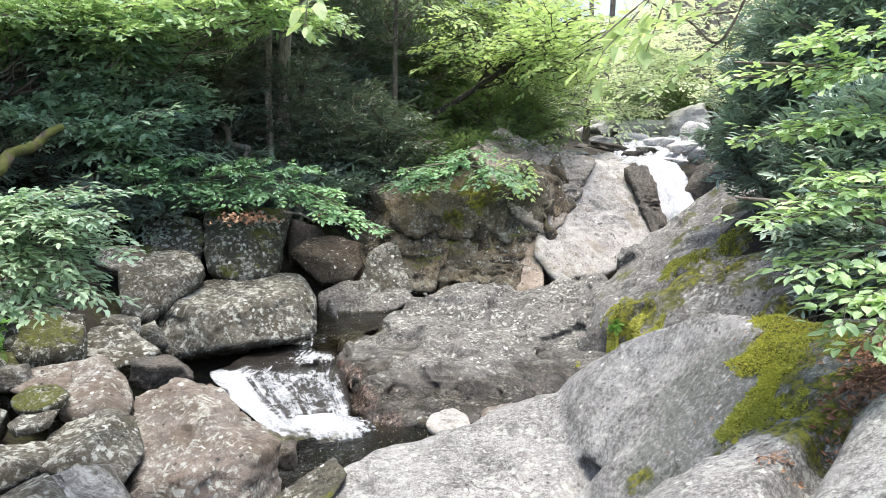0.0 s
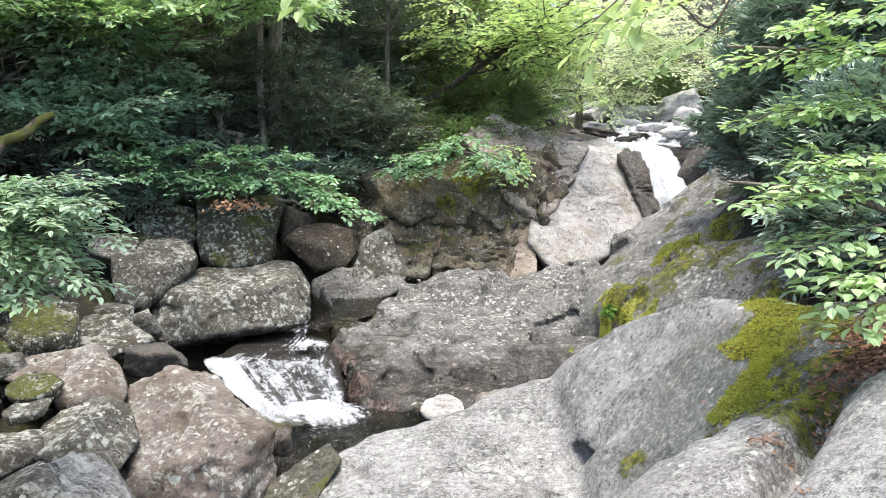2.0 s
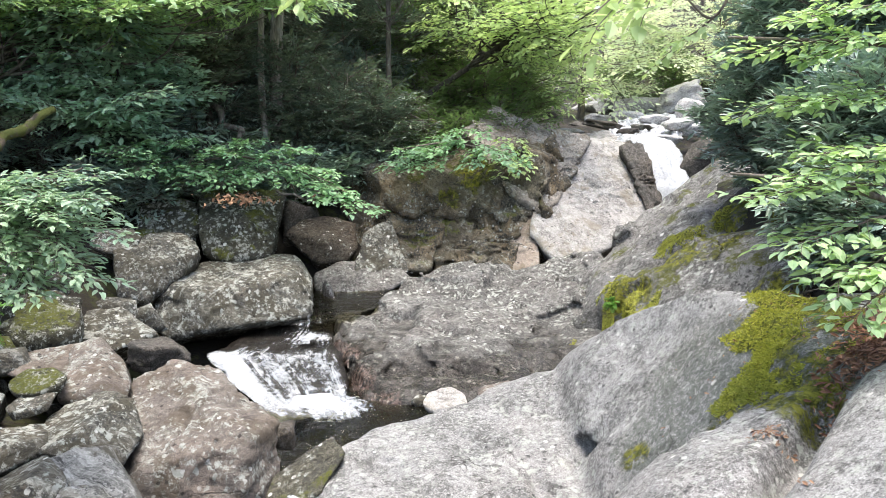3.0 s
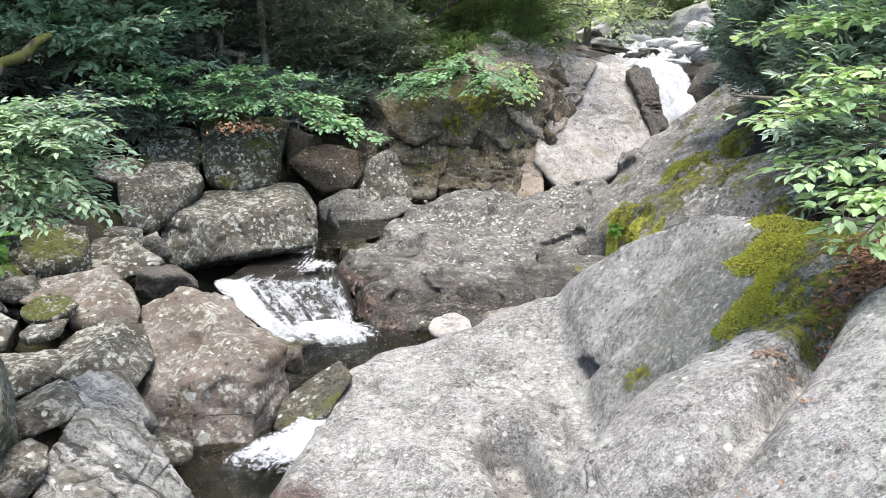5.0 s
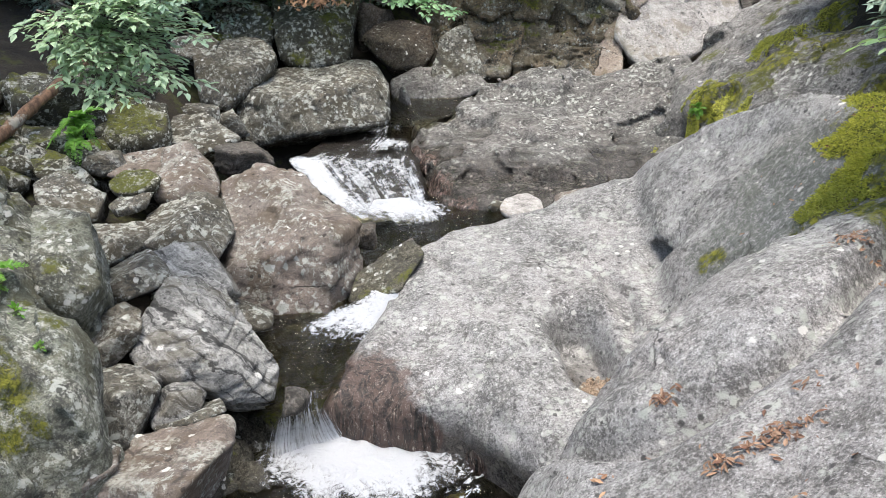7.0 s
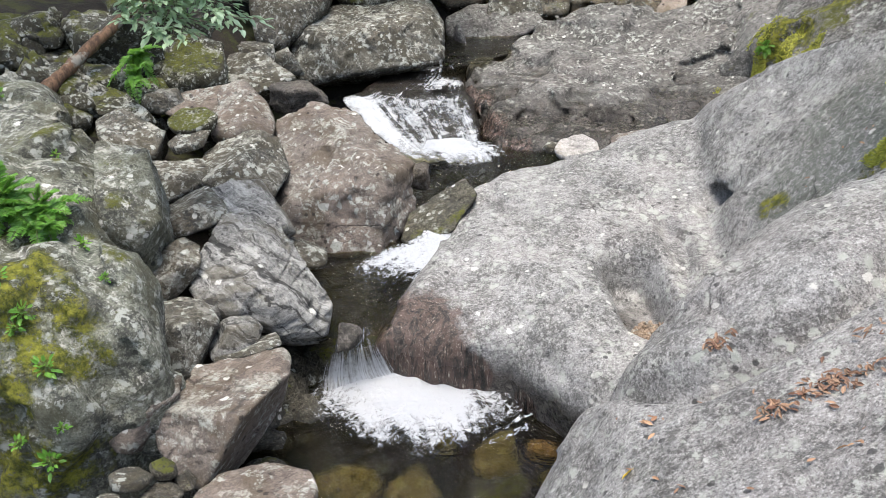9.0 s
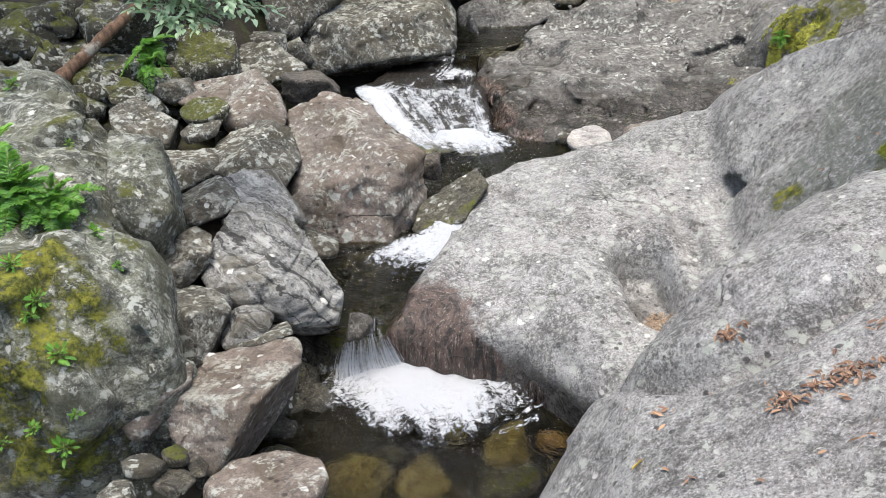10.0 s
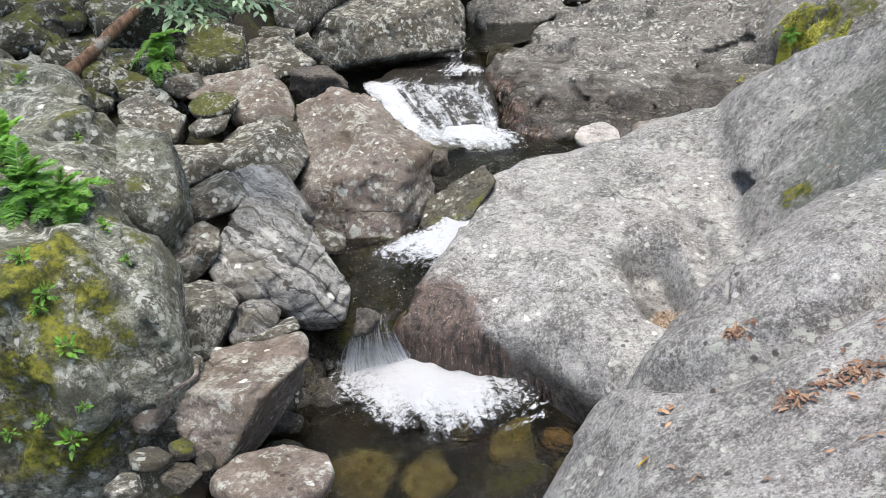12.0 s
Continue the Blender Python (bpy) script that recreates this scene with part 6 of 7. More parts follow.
L_RH = "dark rhododendron thicket in the shade of the bank"
thicket("rhododendron", L_RH, (-1.6, 11.88, -0.43), (1.0, 0.6, 0.6), 170, M_RHODO, 31)
thicket("rhododendron", L_RH, (-2.86, 12.06, -0.26), (1.1, 0.6, 0.6), 170, M_RHODO, 37)
thicket("rhododendron", L_RH, (-3.81, 10.73, -0.55), (1.2, 0.6, 0.6), 170, M_RHODO, 32)
thicket("rhododendron", L_RH, (-5.15, 10.61, -0.23), (1.2, 0.6, 0.9), 170, M_RHODO, 33)
thicket("rhododendron", L_RH, (-5.58, 9.47, -0.34), (0.8, 0.6, 0.9), 130, M_RHODO, 38)
thicket("rhododendron", L_RH, (-2.05, 10.98, -0.8), (0.7, 0.5, 0.35), 130, M_RHODO, 47)
thicket("rhododendron", L_RH, (-1.05, 11.53, -0.67), (0.5, 0.5, 0.4), 110, M_RHODO, 48)
thicket("rhododendron", L_RH, (-2.79, 10.4, -0.83), (0.8, 0.5, 0.25), 110, M_RHODO, 49)
thicket("rhododendron", L_RH, (-3.92, 9.59, -0.84), (0.7, 0.5, 0.25), 110, M_RHODO, 50)
thicket("rhododendron", L_RH, (-1.74, 13.07, 0.66), (1.2, 0.6, 0.7), 170, M_RHODO, 51)
thicket("rhododendron", L_RH, (-2.97, 12.65, 0.46), (1.2, 0.6, 0.6), 150, M_RHODO, 52)
thicket("laurel", L_LAUREL, (-0.58, 12.49, -0.18), (0.9, 0.6, 0.5), 150, M_OLIVE, 34, leaf_len=0.07, leaf_wide=0.03)
thicket("laurel", L_LAUREL, (0.81, 12.97, 0.28), (1.0, 0.6, 0.5), 170, M_OLIVE, 39, leaf_len=0.07, leaf_wide=0.03)
L_RG = "glossy rhododendron crowding the bank rock"
thicket("rhododendron", L_RG, (3.2, 5.7, -0.25), (0.38, 0.5, 0.45), 390, M_RHODO, 35, leaf_len=0.09, leaf_wide=0.03, fine=False, per=13)
thicket("rhododendron", L_RG, (2.85, 4.8, -0.72), (0.35, 0.4, 0.3), 225, M_RHODO, 40, leaf_len=0.09, leaf_wide=0.03, fine=False, per=13)
thicket("rhododendron", L_RG, (3.17, 7.35, 0), (0.3, 0.6, 0.7), 300, M_RHODO, 36, leaf_len=0.09, leaf_wide=0.03, fine=False, per=13)
thicket("rhododendron", L_RG, (3.76, 7.02, 0.75), (0.8, 0.7, 0.8), 450, M_RHODO, 46, leaf_len=0.09, leaf_wide=0.03, fine=False, per=13)


# layered boughs over the rocks
def bough(name, label, stem, rows, mat, seed, **kw):
    return branchy(name, label, "branch", rows, mat, seed, M_TWIG, stem, **kw)


bough("maple_bough", "layered green maple bough reaching over the boulders", [(-3.32, 9.94, -0.58), (-2.58, 9.65, -0.42), (-1.79, 9.21, -0.54), (-1.21, 8.89, -0.71)],
      [((-3.22, 9.67, -0.35), (-3.2, 9.05, -0.13), 0.4), ((-2.84, 9.58, -0.42), (-2.33, 9, -0.26), 0.45), ((-2.58, 9.65, -0.42), (-1.49, 9.08, -0.26), 0.4), ((-2.09, 9.36, -0.48), (-0.94, 8.82, -0.77), 0.35), ((-1.94, 9.28, -0.54), (-0.67, 8.73, -0.93), 0.3), ((-2.45, 9.68, -0.49), (-2.5, 8.83, -0.64), 0.4), ((-3.16, 9.48, -0.41), (-3.45, 8.62, -0.5), 0.4), ((-3.09, 9.71, -0.42), (-2.97, 8.89, -0.65), 0.35), ((-3.41, 9.6, -0.42), (-3.69, 8.64, -0.25), 0.45), ((-3.03, 9.73, -0.35), (-2.08, 9.37, -0.13), 0.4), ((-2.69, 9.51, -0.55), (-1.84, 8.79, -0.64), 0.35), ((-2.27, 9.52, -0.48), (-1.2, 8.9, -0.52), 0.35), ((-1.79, 9.21, -0.57), (-0.92, 8.6, -0.94), 0.25), ((-3.47, 9.58, -0.42), (-3.46, 8.84, -0.32), 0.4), ((-3.35, 9.41, -0.55), (-2.58, 8.92, -0.52), 0.4)],
      M_MAPLE, 41, twigs=20, per=13, leaf_len=0.075, leaf_wide=0.046, fine=True)
bough("maple_bough", "layered green maple bough reaching over the cliff", [(0.61, 10.98, -0.4), (0.12, 10.49, -0.3), (-0.47, 9.98, -0.36)],
      [((0.6, 10.78, -0.31), (-0.69, 9.97, -0.29), 0.4), ((0.28, 10.59, -0.38), (-0.47, 9.97, -0.58), 0.35), ((0.51, 10.58, -0.31), (1.06, 9.93, -0.5), 0.35), ((0.77, 10.97, -0.16), (-0.03, 10.4, -0.15), 0.4), ((0.92, 10.86, -0.31), (0.34, 10.18, -0.52), 0.35), ((-0.03, 10.8, -0.31), (-0.63, 10.17, -0.52), 0.35), ((0.44, 10.79, -0.23), (-0.25, 9.99, -0.36), 0.35)],
      M_MAPLE, 42, twigs=20, per=13, leaf_len=0.075, leaf_wide=0.046, fine=True)
bough("birch_bough", "pale green birch bough hanging at the stream's edge", [(-2.74, 4.38, -0.55), (-2.35, 4.28, -0.41), (-1.92, 4.18, -0.24)],
      [((-2.59, 4.26, -0.4), (-1.8, 4.12, -0.18), 0.3), ((-2.5, 4.19, -0.46), (-1.7, 4.13, -0.52), 0.3), ((-2.5, 4.18, -0.5), (-1.76, 3.94, -0.72), 0.26), ((-2.54, 4.15, -0.52), (-2.06, 3.78, -0.74), 0.22), ((-2.59, 4.27, -0.31), (-2, 3.91, -0.26), 0.25), ((-2.45, 4.22, -0.46), (-1.91, 3.93, -0.55), 0.25), ((-2.49, 4.09, -0.39), (-1.89, 3.84, -0.39), 0.3), ((-2.49, 4.06, -0.57), (-1.84, 3.94, -0.67), 0.28), ((-2.54, 4.18, -0.34), (-1.78, 4.12, -0.39), 0.25), ((-2.55, 4.1, -0.5), (-2.0, 3.8, -0.75), 0.28), ((-2.6, 4.1, -0.45), (-2.1, 3.75, -0.55), 0.28), ((-2.55, 4.2, -0.42), (-1.72, 4.0, -0.3), 0.25)],
      M_BIRCH, 43, twigs=22, per=15, leaf_len=0.062, leaf_wide=0.029, fine=True, droop=0.25)
bough("maple_bough", "sunlit yellow-green bough over the bank rock", [(2.24, 3.53, -0.44), (1.87, 3.64, -0.32), (1.42, 3.73, -0.27)],
      [((2.29, 3.63, -0.21), (1.58, 3.56, -0.21), 0.25), ((2.2, 3.56, -0.34), (1.43, 3.62, -0.28), 0.25), ((2.2, 3.55, -0.44), (1.53, 3.44, -0.51), 0.25), ((2.19, 3.42, -0.56), (1.67, 3.24, -0.65), 0.25), ((2.18, 3.41, -0.63), (1.76, 3.17, -0.76), 0.25), ((2.28, 3.64, -0.13), (1.71, 3.61, -0.1), 0.25)],
      M_NEAR, 44, twigs=18, per=9, leaf_len=0.074, leaf_wide=0.042, fine=True)
bough("maple_bough", "pale green maple bough against dark rhododendron", [(2.45, 3.88, 0.33), (2.05, 3.99, 0.37), (1.52, 4.11, 0.41)],
      [((2.41, 3.9, 0.36), (1.41, 4.04, 0.43), 0.3), ((2.43, 3.91, 0.14), (1.49, 4.03, 0.07), 0.3), ((2.39, 3.9, 0.53), (1.72, 3.9, 0.55), 0.3), ((2.47, 3.88, 0.06), (1.82, 3.78, 0.16), 0.3), ((2.44, 3.88, 0.44), (1.81, 3.77, 0.38), 0.3)],
      M_NEAR, 45, twigs=19, per=11, leaf_len=0.07, leaf_wide=0.042, fine=True)

# woods upstream, their brightness and haze painted into pale leaves
L_UP = "yellow-green tree upstream, haze and sun put into its leaf colour"
UP = dict(leaf_len=0.13, leaf_wide=0.085, twigs=12, per=10, length=(0.8, 1.8), width=(0.5, 1.0))
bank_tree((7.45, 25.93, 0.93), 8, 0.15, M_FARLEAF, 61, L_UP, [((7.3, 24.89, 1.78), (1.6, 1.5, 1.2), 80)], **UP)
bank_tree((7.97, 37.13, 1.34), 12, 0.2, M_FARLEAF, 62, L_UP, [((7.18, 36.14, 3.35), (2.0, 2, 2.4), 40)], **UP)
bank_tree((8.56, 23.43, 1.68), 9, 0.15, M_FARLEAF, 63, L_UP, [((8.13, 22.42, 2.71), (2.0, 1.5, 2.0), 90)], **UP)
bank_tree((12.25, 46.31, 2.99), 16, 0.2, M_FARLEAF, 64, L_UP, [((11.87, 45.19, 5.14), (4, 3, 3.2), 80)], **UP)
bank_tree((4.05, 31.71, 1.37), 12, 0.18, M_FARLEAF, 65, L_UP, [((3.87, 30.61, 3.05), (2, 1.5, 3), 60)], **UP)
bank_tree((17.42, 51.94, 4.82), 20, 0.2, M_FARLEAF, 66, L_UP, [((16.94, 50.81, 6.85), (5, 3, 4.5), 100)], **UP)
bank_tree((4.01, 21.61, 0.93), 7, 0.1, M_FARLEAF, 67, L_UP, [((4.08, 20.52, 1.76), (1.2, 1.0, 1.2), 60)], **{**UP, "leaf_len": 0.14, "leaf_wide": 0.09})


def brush(name, label, centre, half, count, seed):
    """Bare dead twigs in the shaded wood."""
    rg = np.random.default_rng(seed)
    h = Heap()
    for n in range(count):
        q = rg.uniform(-1, 1, 3) * np.array(half)
        a = np.array(centre) + q
        d = rg.normal(0, 1, 3) * (1, 0.6, 0.7)
        b = a + d / np.linalg.norm(d) * rg.uniform(0.2, 0.8)
        w = wobble(a, b, 4, 0.04, rg, 0.1, 1)
        h.add(*tube(w, np.linspace(rg.uniform(0.004, 0.01), 0.002, len(w)), 3))
    return tagged(part(name, h.mesh(name), M_TWIG), label, "twigs", kind="stuff")


brush("brushwood", "tangle of bare grey twigs in the shaded wood", (-2.22, 11.58, 0.33), (1.3, 0.6, 0.8), 150, 5)
brush("brushwood", "tangle of bare grey twigs in the shaded wood", (-0.86, 11.36, -0.25), (0.8, 0.5, 0.5), 100, 6)
brush("brushwood", "tangle of bare grey twigs in the shaded wood", (-3.66, 11.18, 0.88), (1.0, 0.5, 0.8), 90, 7)
for k, (c, h, num) in enumerate([((-2.1, 11.25, 0.3), (1.2, 0.4, 0.75), 210), ((-0.95, 11.3, -0.1), (0.7, 0.4, 0.5), 120), ((-3.5, 11.05, 0.7), (0.9, 0.4, 0.8), 150), ((-1.5, 12.6, 1.6), (1.3, 0.4, 0.8), 150)]):
    thicket("hemlock_sapling", "fine-needled dark hemlock sapling in the shaded wood", c, h, num, M_HEMLOCK, 150 + k, leaf_len=0.085, leaf_wide=0.03, twigs=8, per=9)
thicket("rhododendron", L_RH, (-3.05, 11.81, 0), (0.7, 0.5, 0.5), 140, M_RHODO, 53)
thicket("rhododendron", L_RH, (-2.34, 13.34, 1.24), (1.4, 0.5, 0.9), 170, M_RHODO, 54)
thicket("laurel", L_LAUREL, (-0.24, 13.73, 1.37), (1.1, 0.6, 0.9), 190, M_OLIVE, 55, leaf_len=0.06, leaf_wide=0.03)
thicket("laurel", L_LAUREL, (6.31, 23.14, 1), (1.5, 1.0, 0.6), 120, M_OLIVE, 56, leaf_len=0.1, leaf_wide=0.05, length=(0.5, 0.9), width=(0.3, 0.5))

bough("maple_bough", "yellowing maple spray over the cliff top", [(1.29, 11.32, -0.24), (1.01, 10.95, -0.36), (0.67, 10.57, -0.46)],
      [((1.27, 11.12, -0.28), (0.58, 10.48, -0.38), 0.3), ((1.25, 10.92, -0.4), (0.81, 10.35, -0.68), 0.25), ((1.17, 10.93, -0.32), (1.11, 10.32, -0.64), 0.25)],
      M_LIME, 57, twigs=12, per=9, leaf_len=0.08, leaf_wide=0.05, fine=True)
thicket("laurel", L_LAUREL, (0.14, 11.8, -0.3), (0.8, 0.4, 0.25), 110, M_OLIVE, 58, leaf_len=0.06, leaf_wide=0.03)
thicket("laurel", L_LAUREL, (1.03, 12.16, -0.13), (0.6, 0.4, 0.25), 90, M_OLIVE, 59, leaf_len=0.06, leaf_wide=0.03)


# ---------------------------------------------------------------- small things
bpy.context.view_layer.update()
BY_NAME = {o.name: o for o in scene.objects}
SLAB, HUMP, GREAT = BY_NAME["bedrock_slab"], BY_NAME["bedrock_hump"], BY_NAME["great_boulder"]


def drop(obs, x, y):
    """The place and normal where a plumb line meets the first of these rocks."""
    best = None
    for ob in obs:
        hit, at, nrm, _ = ob.ray_cast((x, y, 2.0), (0, 0, -1))
        if hit and (best is None or at.z > best[0].z):
            best = (at, nrm)
    return best if best else (Vector((x, y, float(ground_height(x, y)))), Vector((0, 0, 1)))


def litter(name, label, centre, half, count, seed, mat=None, size=(0.015, 0.045), slim=0.34, heap=0.014):
    """Dead leaves lying where they fell."""
    rg = np.random.default_rng(seed)
    pos, way, up = [], [], []
    for n in range(count):
        q = rg.normal(0, 0.5, 2) * half
        at, nrm = drop((SLAB, HUMP), centre[0] + q[0], centre[1] + q[1])
        pos.append(np.array(at) + np.array(nrm) * (0.006 + rg.uniform(0, heap)))
        way.append(rg.normal(0, 1, 3) * (1, 1, 0.15))
        up.append(np.array(nrm) + rg.normal(0, 0.3, 3))
    s = rg.uniform(*size, count)
    pos, way, up = np.array(pos), np.array(way), np.array(up)
    way -= (way * up).sum(1)[:, None] * up * 0.8 / (up * up).sum(1)[:, None]
    h = Heap()
    h.add(*blades(pos - 0.5 * s[:, None] * way / np.linalg.norm(way, axis=1)[:, None], way, up, s, s * slim, True))
    return tagged(part(name, h.mesh(name, False), mat or M_LITTER), label, "leaf litter", kind="stuff")


L_LIT = "curled brown dead leaves gathered on the bare rock"
litter("leaf_litter", L_LIT, (0.86, 2.12, -1.59), (0.13, 0.06), 95, 1)
litter("leaf_litter", L_LIT, (0.68, 2.09, -1.71), (0.05, 0.04), 34, 2)
litter("leaf_litter", L_LIT, (0.63, 2.07, -1.76), (0.04, 0.02), 4, 3)
litter("leaf_litter", L_LIT, (0.32, 2.28, -2.14), (0.08, 0.03), 7, 4)
litter("leaf_litter", L_LIT, (0.59, 2.62, -1.97), (0.06, 0.03), 40, 5)
litter("leaf_litter", L_LIT, (0.8, 1.78, -1.62), (0.05, 0.03), 4, 6)
litter("leaf_litter", L_LIT, (0.23, 2.04, -2.12), (0.02, 0.02), 1, 7, M_YELLOW, (0.06, 0.07), 0.5)
litter("leaf_litter", L_LIT, (1.46, 3.19, -1.71), (0.10, 0.07), 60, 8)
litter("leaf_litter", L_LIT, (1.36, 2.65, -1.64), (0.05, 0.03), 4, 9)
litter("leaf_litter", L_LIT, (0.99, 2.3, -1.66), (0.07, 0.04), 8, 10)
litter("leaf_litter", "thick drift of reddish dead leaves on the soil above the rock", (2, 3.41, -1.26), (0.17, 0.22), 1000, 11, M_DRIFT, (0.02, 0.06), 0.3, 0.03)
litter("leaf_litter", "thick drift of reddish dead leaves on the soil above the rock", (2.32, 3.71, -1.06), (0.25, 0.3), 1000, 12, M_DRIFT, (0.02, 0.06), 0.3, 0.03)
litter("leaf_litter", L_LIT, (2.06, 4.43, -1.06), (0.15, 0.1), 40, 13)
litter("leaf_litter", L_LIT, (1.73, 4.15, -1.38), (0.5, 0.4), 26, 14)
litter("leaf_litter", L_LIT, (0.59, 2.07, -1.85), (0.7, 0.5), 26, 15)


def pebbles(name, label, centre, half, count, seed, size, mat, onto=None):
    rg = np.random.default_rng(seed)
    d, f = ico(2)
    h = Heap()
    for n in range(count):
        q = rg.uniform(-1, 1, 2)
        if q @ q > 1:
            continue
        x, y = centre[0] + q[0] * half[0], centre[1] + q[1] * half[1]
        if onto is None:
            z = float(ground_height(x, y))
        else:
            z = drop(onto, x, y)[0].z
        r = rg.uniform(*size) ** 1.0 * rg.uniform(0.6, 1.3, 3)
        pl = rg.normal(size=(9, 3))
        pl /= np.linalg.norm(pl, axis=1)[:, None]
        k = (((np.maximum(d @ pl.T, 0) / rg.uniform(0.7, 1.0, 9)) ** 30).sum(1) + 1e-3) ** (-1 / 30)
        v = d * np.minimum(k, 1.3)[:, None] * r
        c, s = math.cos(n), math.sin(n)
        v = v @ np.array([[c, s, 0], [-s, c, 0], [0, 0, 1]])
        h.add(v + (x, y, z + r[2] * 0.3), f)
    return tagged(part(name, h.mesh(name), mat), label, "stones", kind="stuff")


pebbles("gravel", "handful of brown gravel in a pothole", (0.49, 3.9, -2.57), (0.1, 0.14), 420, 3, (0.008, 0.019), M_GRAVEL, (HUMP,))
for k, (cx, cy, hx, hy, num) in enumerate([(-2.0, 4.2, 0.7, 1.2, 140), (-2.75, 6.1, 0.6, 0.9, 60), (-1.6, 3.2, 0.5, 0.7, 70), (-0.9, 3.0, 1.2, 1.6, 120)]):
    pebbles("stone_rubble", "loose stones filling the gaps between boulders, colour darkened for shade", (cx, cy), (hx, hy), num, 20 + k, (0.04, 0.13), M_RUBBLE)
for k, (cx, cy, hx, hy, num) in enumerate([(-3.9, 6.2, 0.9, 1.0, 130), (-3.6, 7.2, 0.6, 0.6, 40), (-4.6, 5.4, 0.8, 0.8, 80)]):
    pebbles("stone_rubble", "mossy loose stones on the bank, shade put into their colour", (cx, cy), (hx, hy), num, 40 + k, (0.06, 0.18), M_MOSSY)
for k, (at, w, mat) in enumerate([((-0.1, 3.18, -3.02), 0.1, M_AMBER), ((-0.35, 3.09, -3.03), 0.17, M_OLIVESTONE), ((-0.65, 3.21, -3.05), 0.1, M_OLIVESTONE), ((-1.49, 3.18, -3.06), 0.13, M_AMBER),
                                  ((-1.11, 2.81, -3.04), 0.2, M_OLIVESTONE), ((-0.34, 2.82, -3.03), 0.2, M_RUBBLE), ((-0.74, 2.8, -3.05), 0.16, M_OLIVESTONE), ((-1.71, 3.5, -3.05), 0.12, M_AMBER), ((-1, 2.99, -3.06), 0.12, M_RUBBLE), ((-0, 2.97, -3.05), 0.12, M_OLIVESTONE)]):
    boulder(at[0], at[1], at[2], w, w * 0.75, 0.09, 0, 40 * k, mat, "rounded olive-brown stone under the pool's water", 300 + k, 3, 4, 0.05, "stone")


# ferns and small herbs on the great boulder
def fern(x, y, z, size, fronds, seed, mat, label, facing=(0.5, -0.6, 0.5), herb=False):
    """A tuft: arching fronds with leaflets on both sides, or a rosette of plain leaves."""
    rg = np.random.default_rng(seed)
    wood, leaf = Heap(), Heap()
    o = np.array((x, y, z))
    for k in range(fronds):
        d = rg.normal(0, 0.75, 3) + np.array(facing)
        d /= np.linalg.norm(d)
        ln = size * rg.uniform(0.6, 1.1)
        t = np.linspace(0, 1, 9)[:, None]
        p = o + d * ln * t + np.array((0, 0, -0.35 * ln)) * t ** 2
        wood.add(*tube(p, np.linspace(0.004, 0.001, 9), 3))
        if herb:
            side = np.cross(d, (0, 0, 1))
            leaf.add(*blades(p[5:6], d[None], np.array([[0.2, -0.5, 1.0]]) + rg.normal(0, 0.2, (1, 3)), ln * 0.75, ln * 0.33))
            continue
        side = np.cross(d, (0, 0, 1.0))
        side /= np.linalg.norm(side)
        q = np.linspace(0.10, 0.98, 40)
        base = o + d * ln * q[:, None] + np.array((0, 0, -0.35 * ln)) * q[:, None] ** 2
        ll = 0.19 * ln * np.sin(np.pi * np.clip(0.18 + 0.8 * q, 0, 1)) + 0.01
        for s in (-1, 1):
            leaf.add(*blades(base, s * side + 0.5 * d + rg.normal(0, 0.16, (40, 3)), np.tile((0, -0.3, 1.0), (40, 1)) + rg.normal(0, 0.25, (40, 3)), ll, ll * 0.24))
    root = new("fern" if not herb else "herb")
    root.location = o
    bpy.context.view_layer.update()
    tagged(root, label, "fern" if not herb else "plant", "plants on the great boulder")
    tagged(part("stalkwork", wood.mesh("stalkwork"), M_STALK, root), kind="stuff")
    tagged(part("leafage", leaf.mesh("leafage", False), mat, root), kind="stuff")
    return root


def on_great(px, back=0.02):
    """A place on the great boulder's skin along the line of sight through a point in front of it."""
    e = Vector((0, 0, -0.05))
    hit, at, nrm, _ = GREAT.ray_cast(e, (Vector(px) - e).normalized())
    return tuple(at + nrm * back) if hit else tuple(px)


L_FERN = "bright green fern growing from moss on the great boulder"
L_HERB = "small bright green herb rooted in the boulder's moss"
fern(*on_great((-2.29, 2.51, -1.27)), 0.30, 26, 1, M_FERN, L_FERN)
fern(*on_great((-2.19, 2.57, -1.32)), 0.26, 22, 2, M_FERN, L_FERN)
fern(*on_great((-2.47, 2.67, -1.16)), 0.28, 20, 3, M_FERN, L_FERN)
fern(*on_great((-2.15, 2.57, -1.4)), 0.16, 10, 4, M_FERN, L_FERN)
for k, (px, sz) in enumerate([((-1.99, 2.53, -1.46), 0.075), ((-1.92, 2.5, -1.59), 0.05), ((-2.1, 2.22, -1.58), 0.09), ((-2, 2.14, -1.79), 0.08), ((-1.88, 1.9, -2.01), 0.09), ((-1.97, 1.89, -1.93), 0.06), ((-2.16, 2.23, -1.45), 0.07), ((-3.15, 3.73, -1.17), 0.09), ((-2.11, 2.17, -1.63), 0.06), ((-1.87, 1.99, -1.93), 0.05), ((-2.05, 1.81, -1.92), 0.05), ((-2.48, 3.17, -1.29), 0.05)]):
    fern(*on_great(px), sz * 0.62, 26, 50 + k, M_FERN, L_HERB, (0.35, -0.7, 0.6), True)
fern(*(-3.54, 5.76, -1.44), 0.3, 14, 9, M_FERN, "fern hanging from the mossy bank")
fern(*(-3.38, 5.47, -1.54), 0.2, 10, 10, M_FERN, "fern hanging from the mossy bank")
fern(*(1.99, 3.81, -1.34), 0.14, 12, 11, M_TEAL, "dark green seedling in the dead leaves", (0, 0, 1), True)
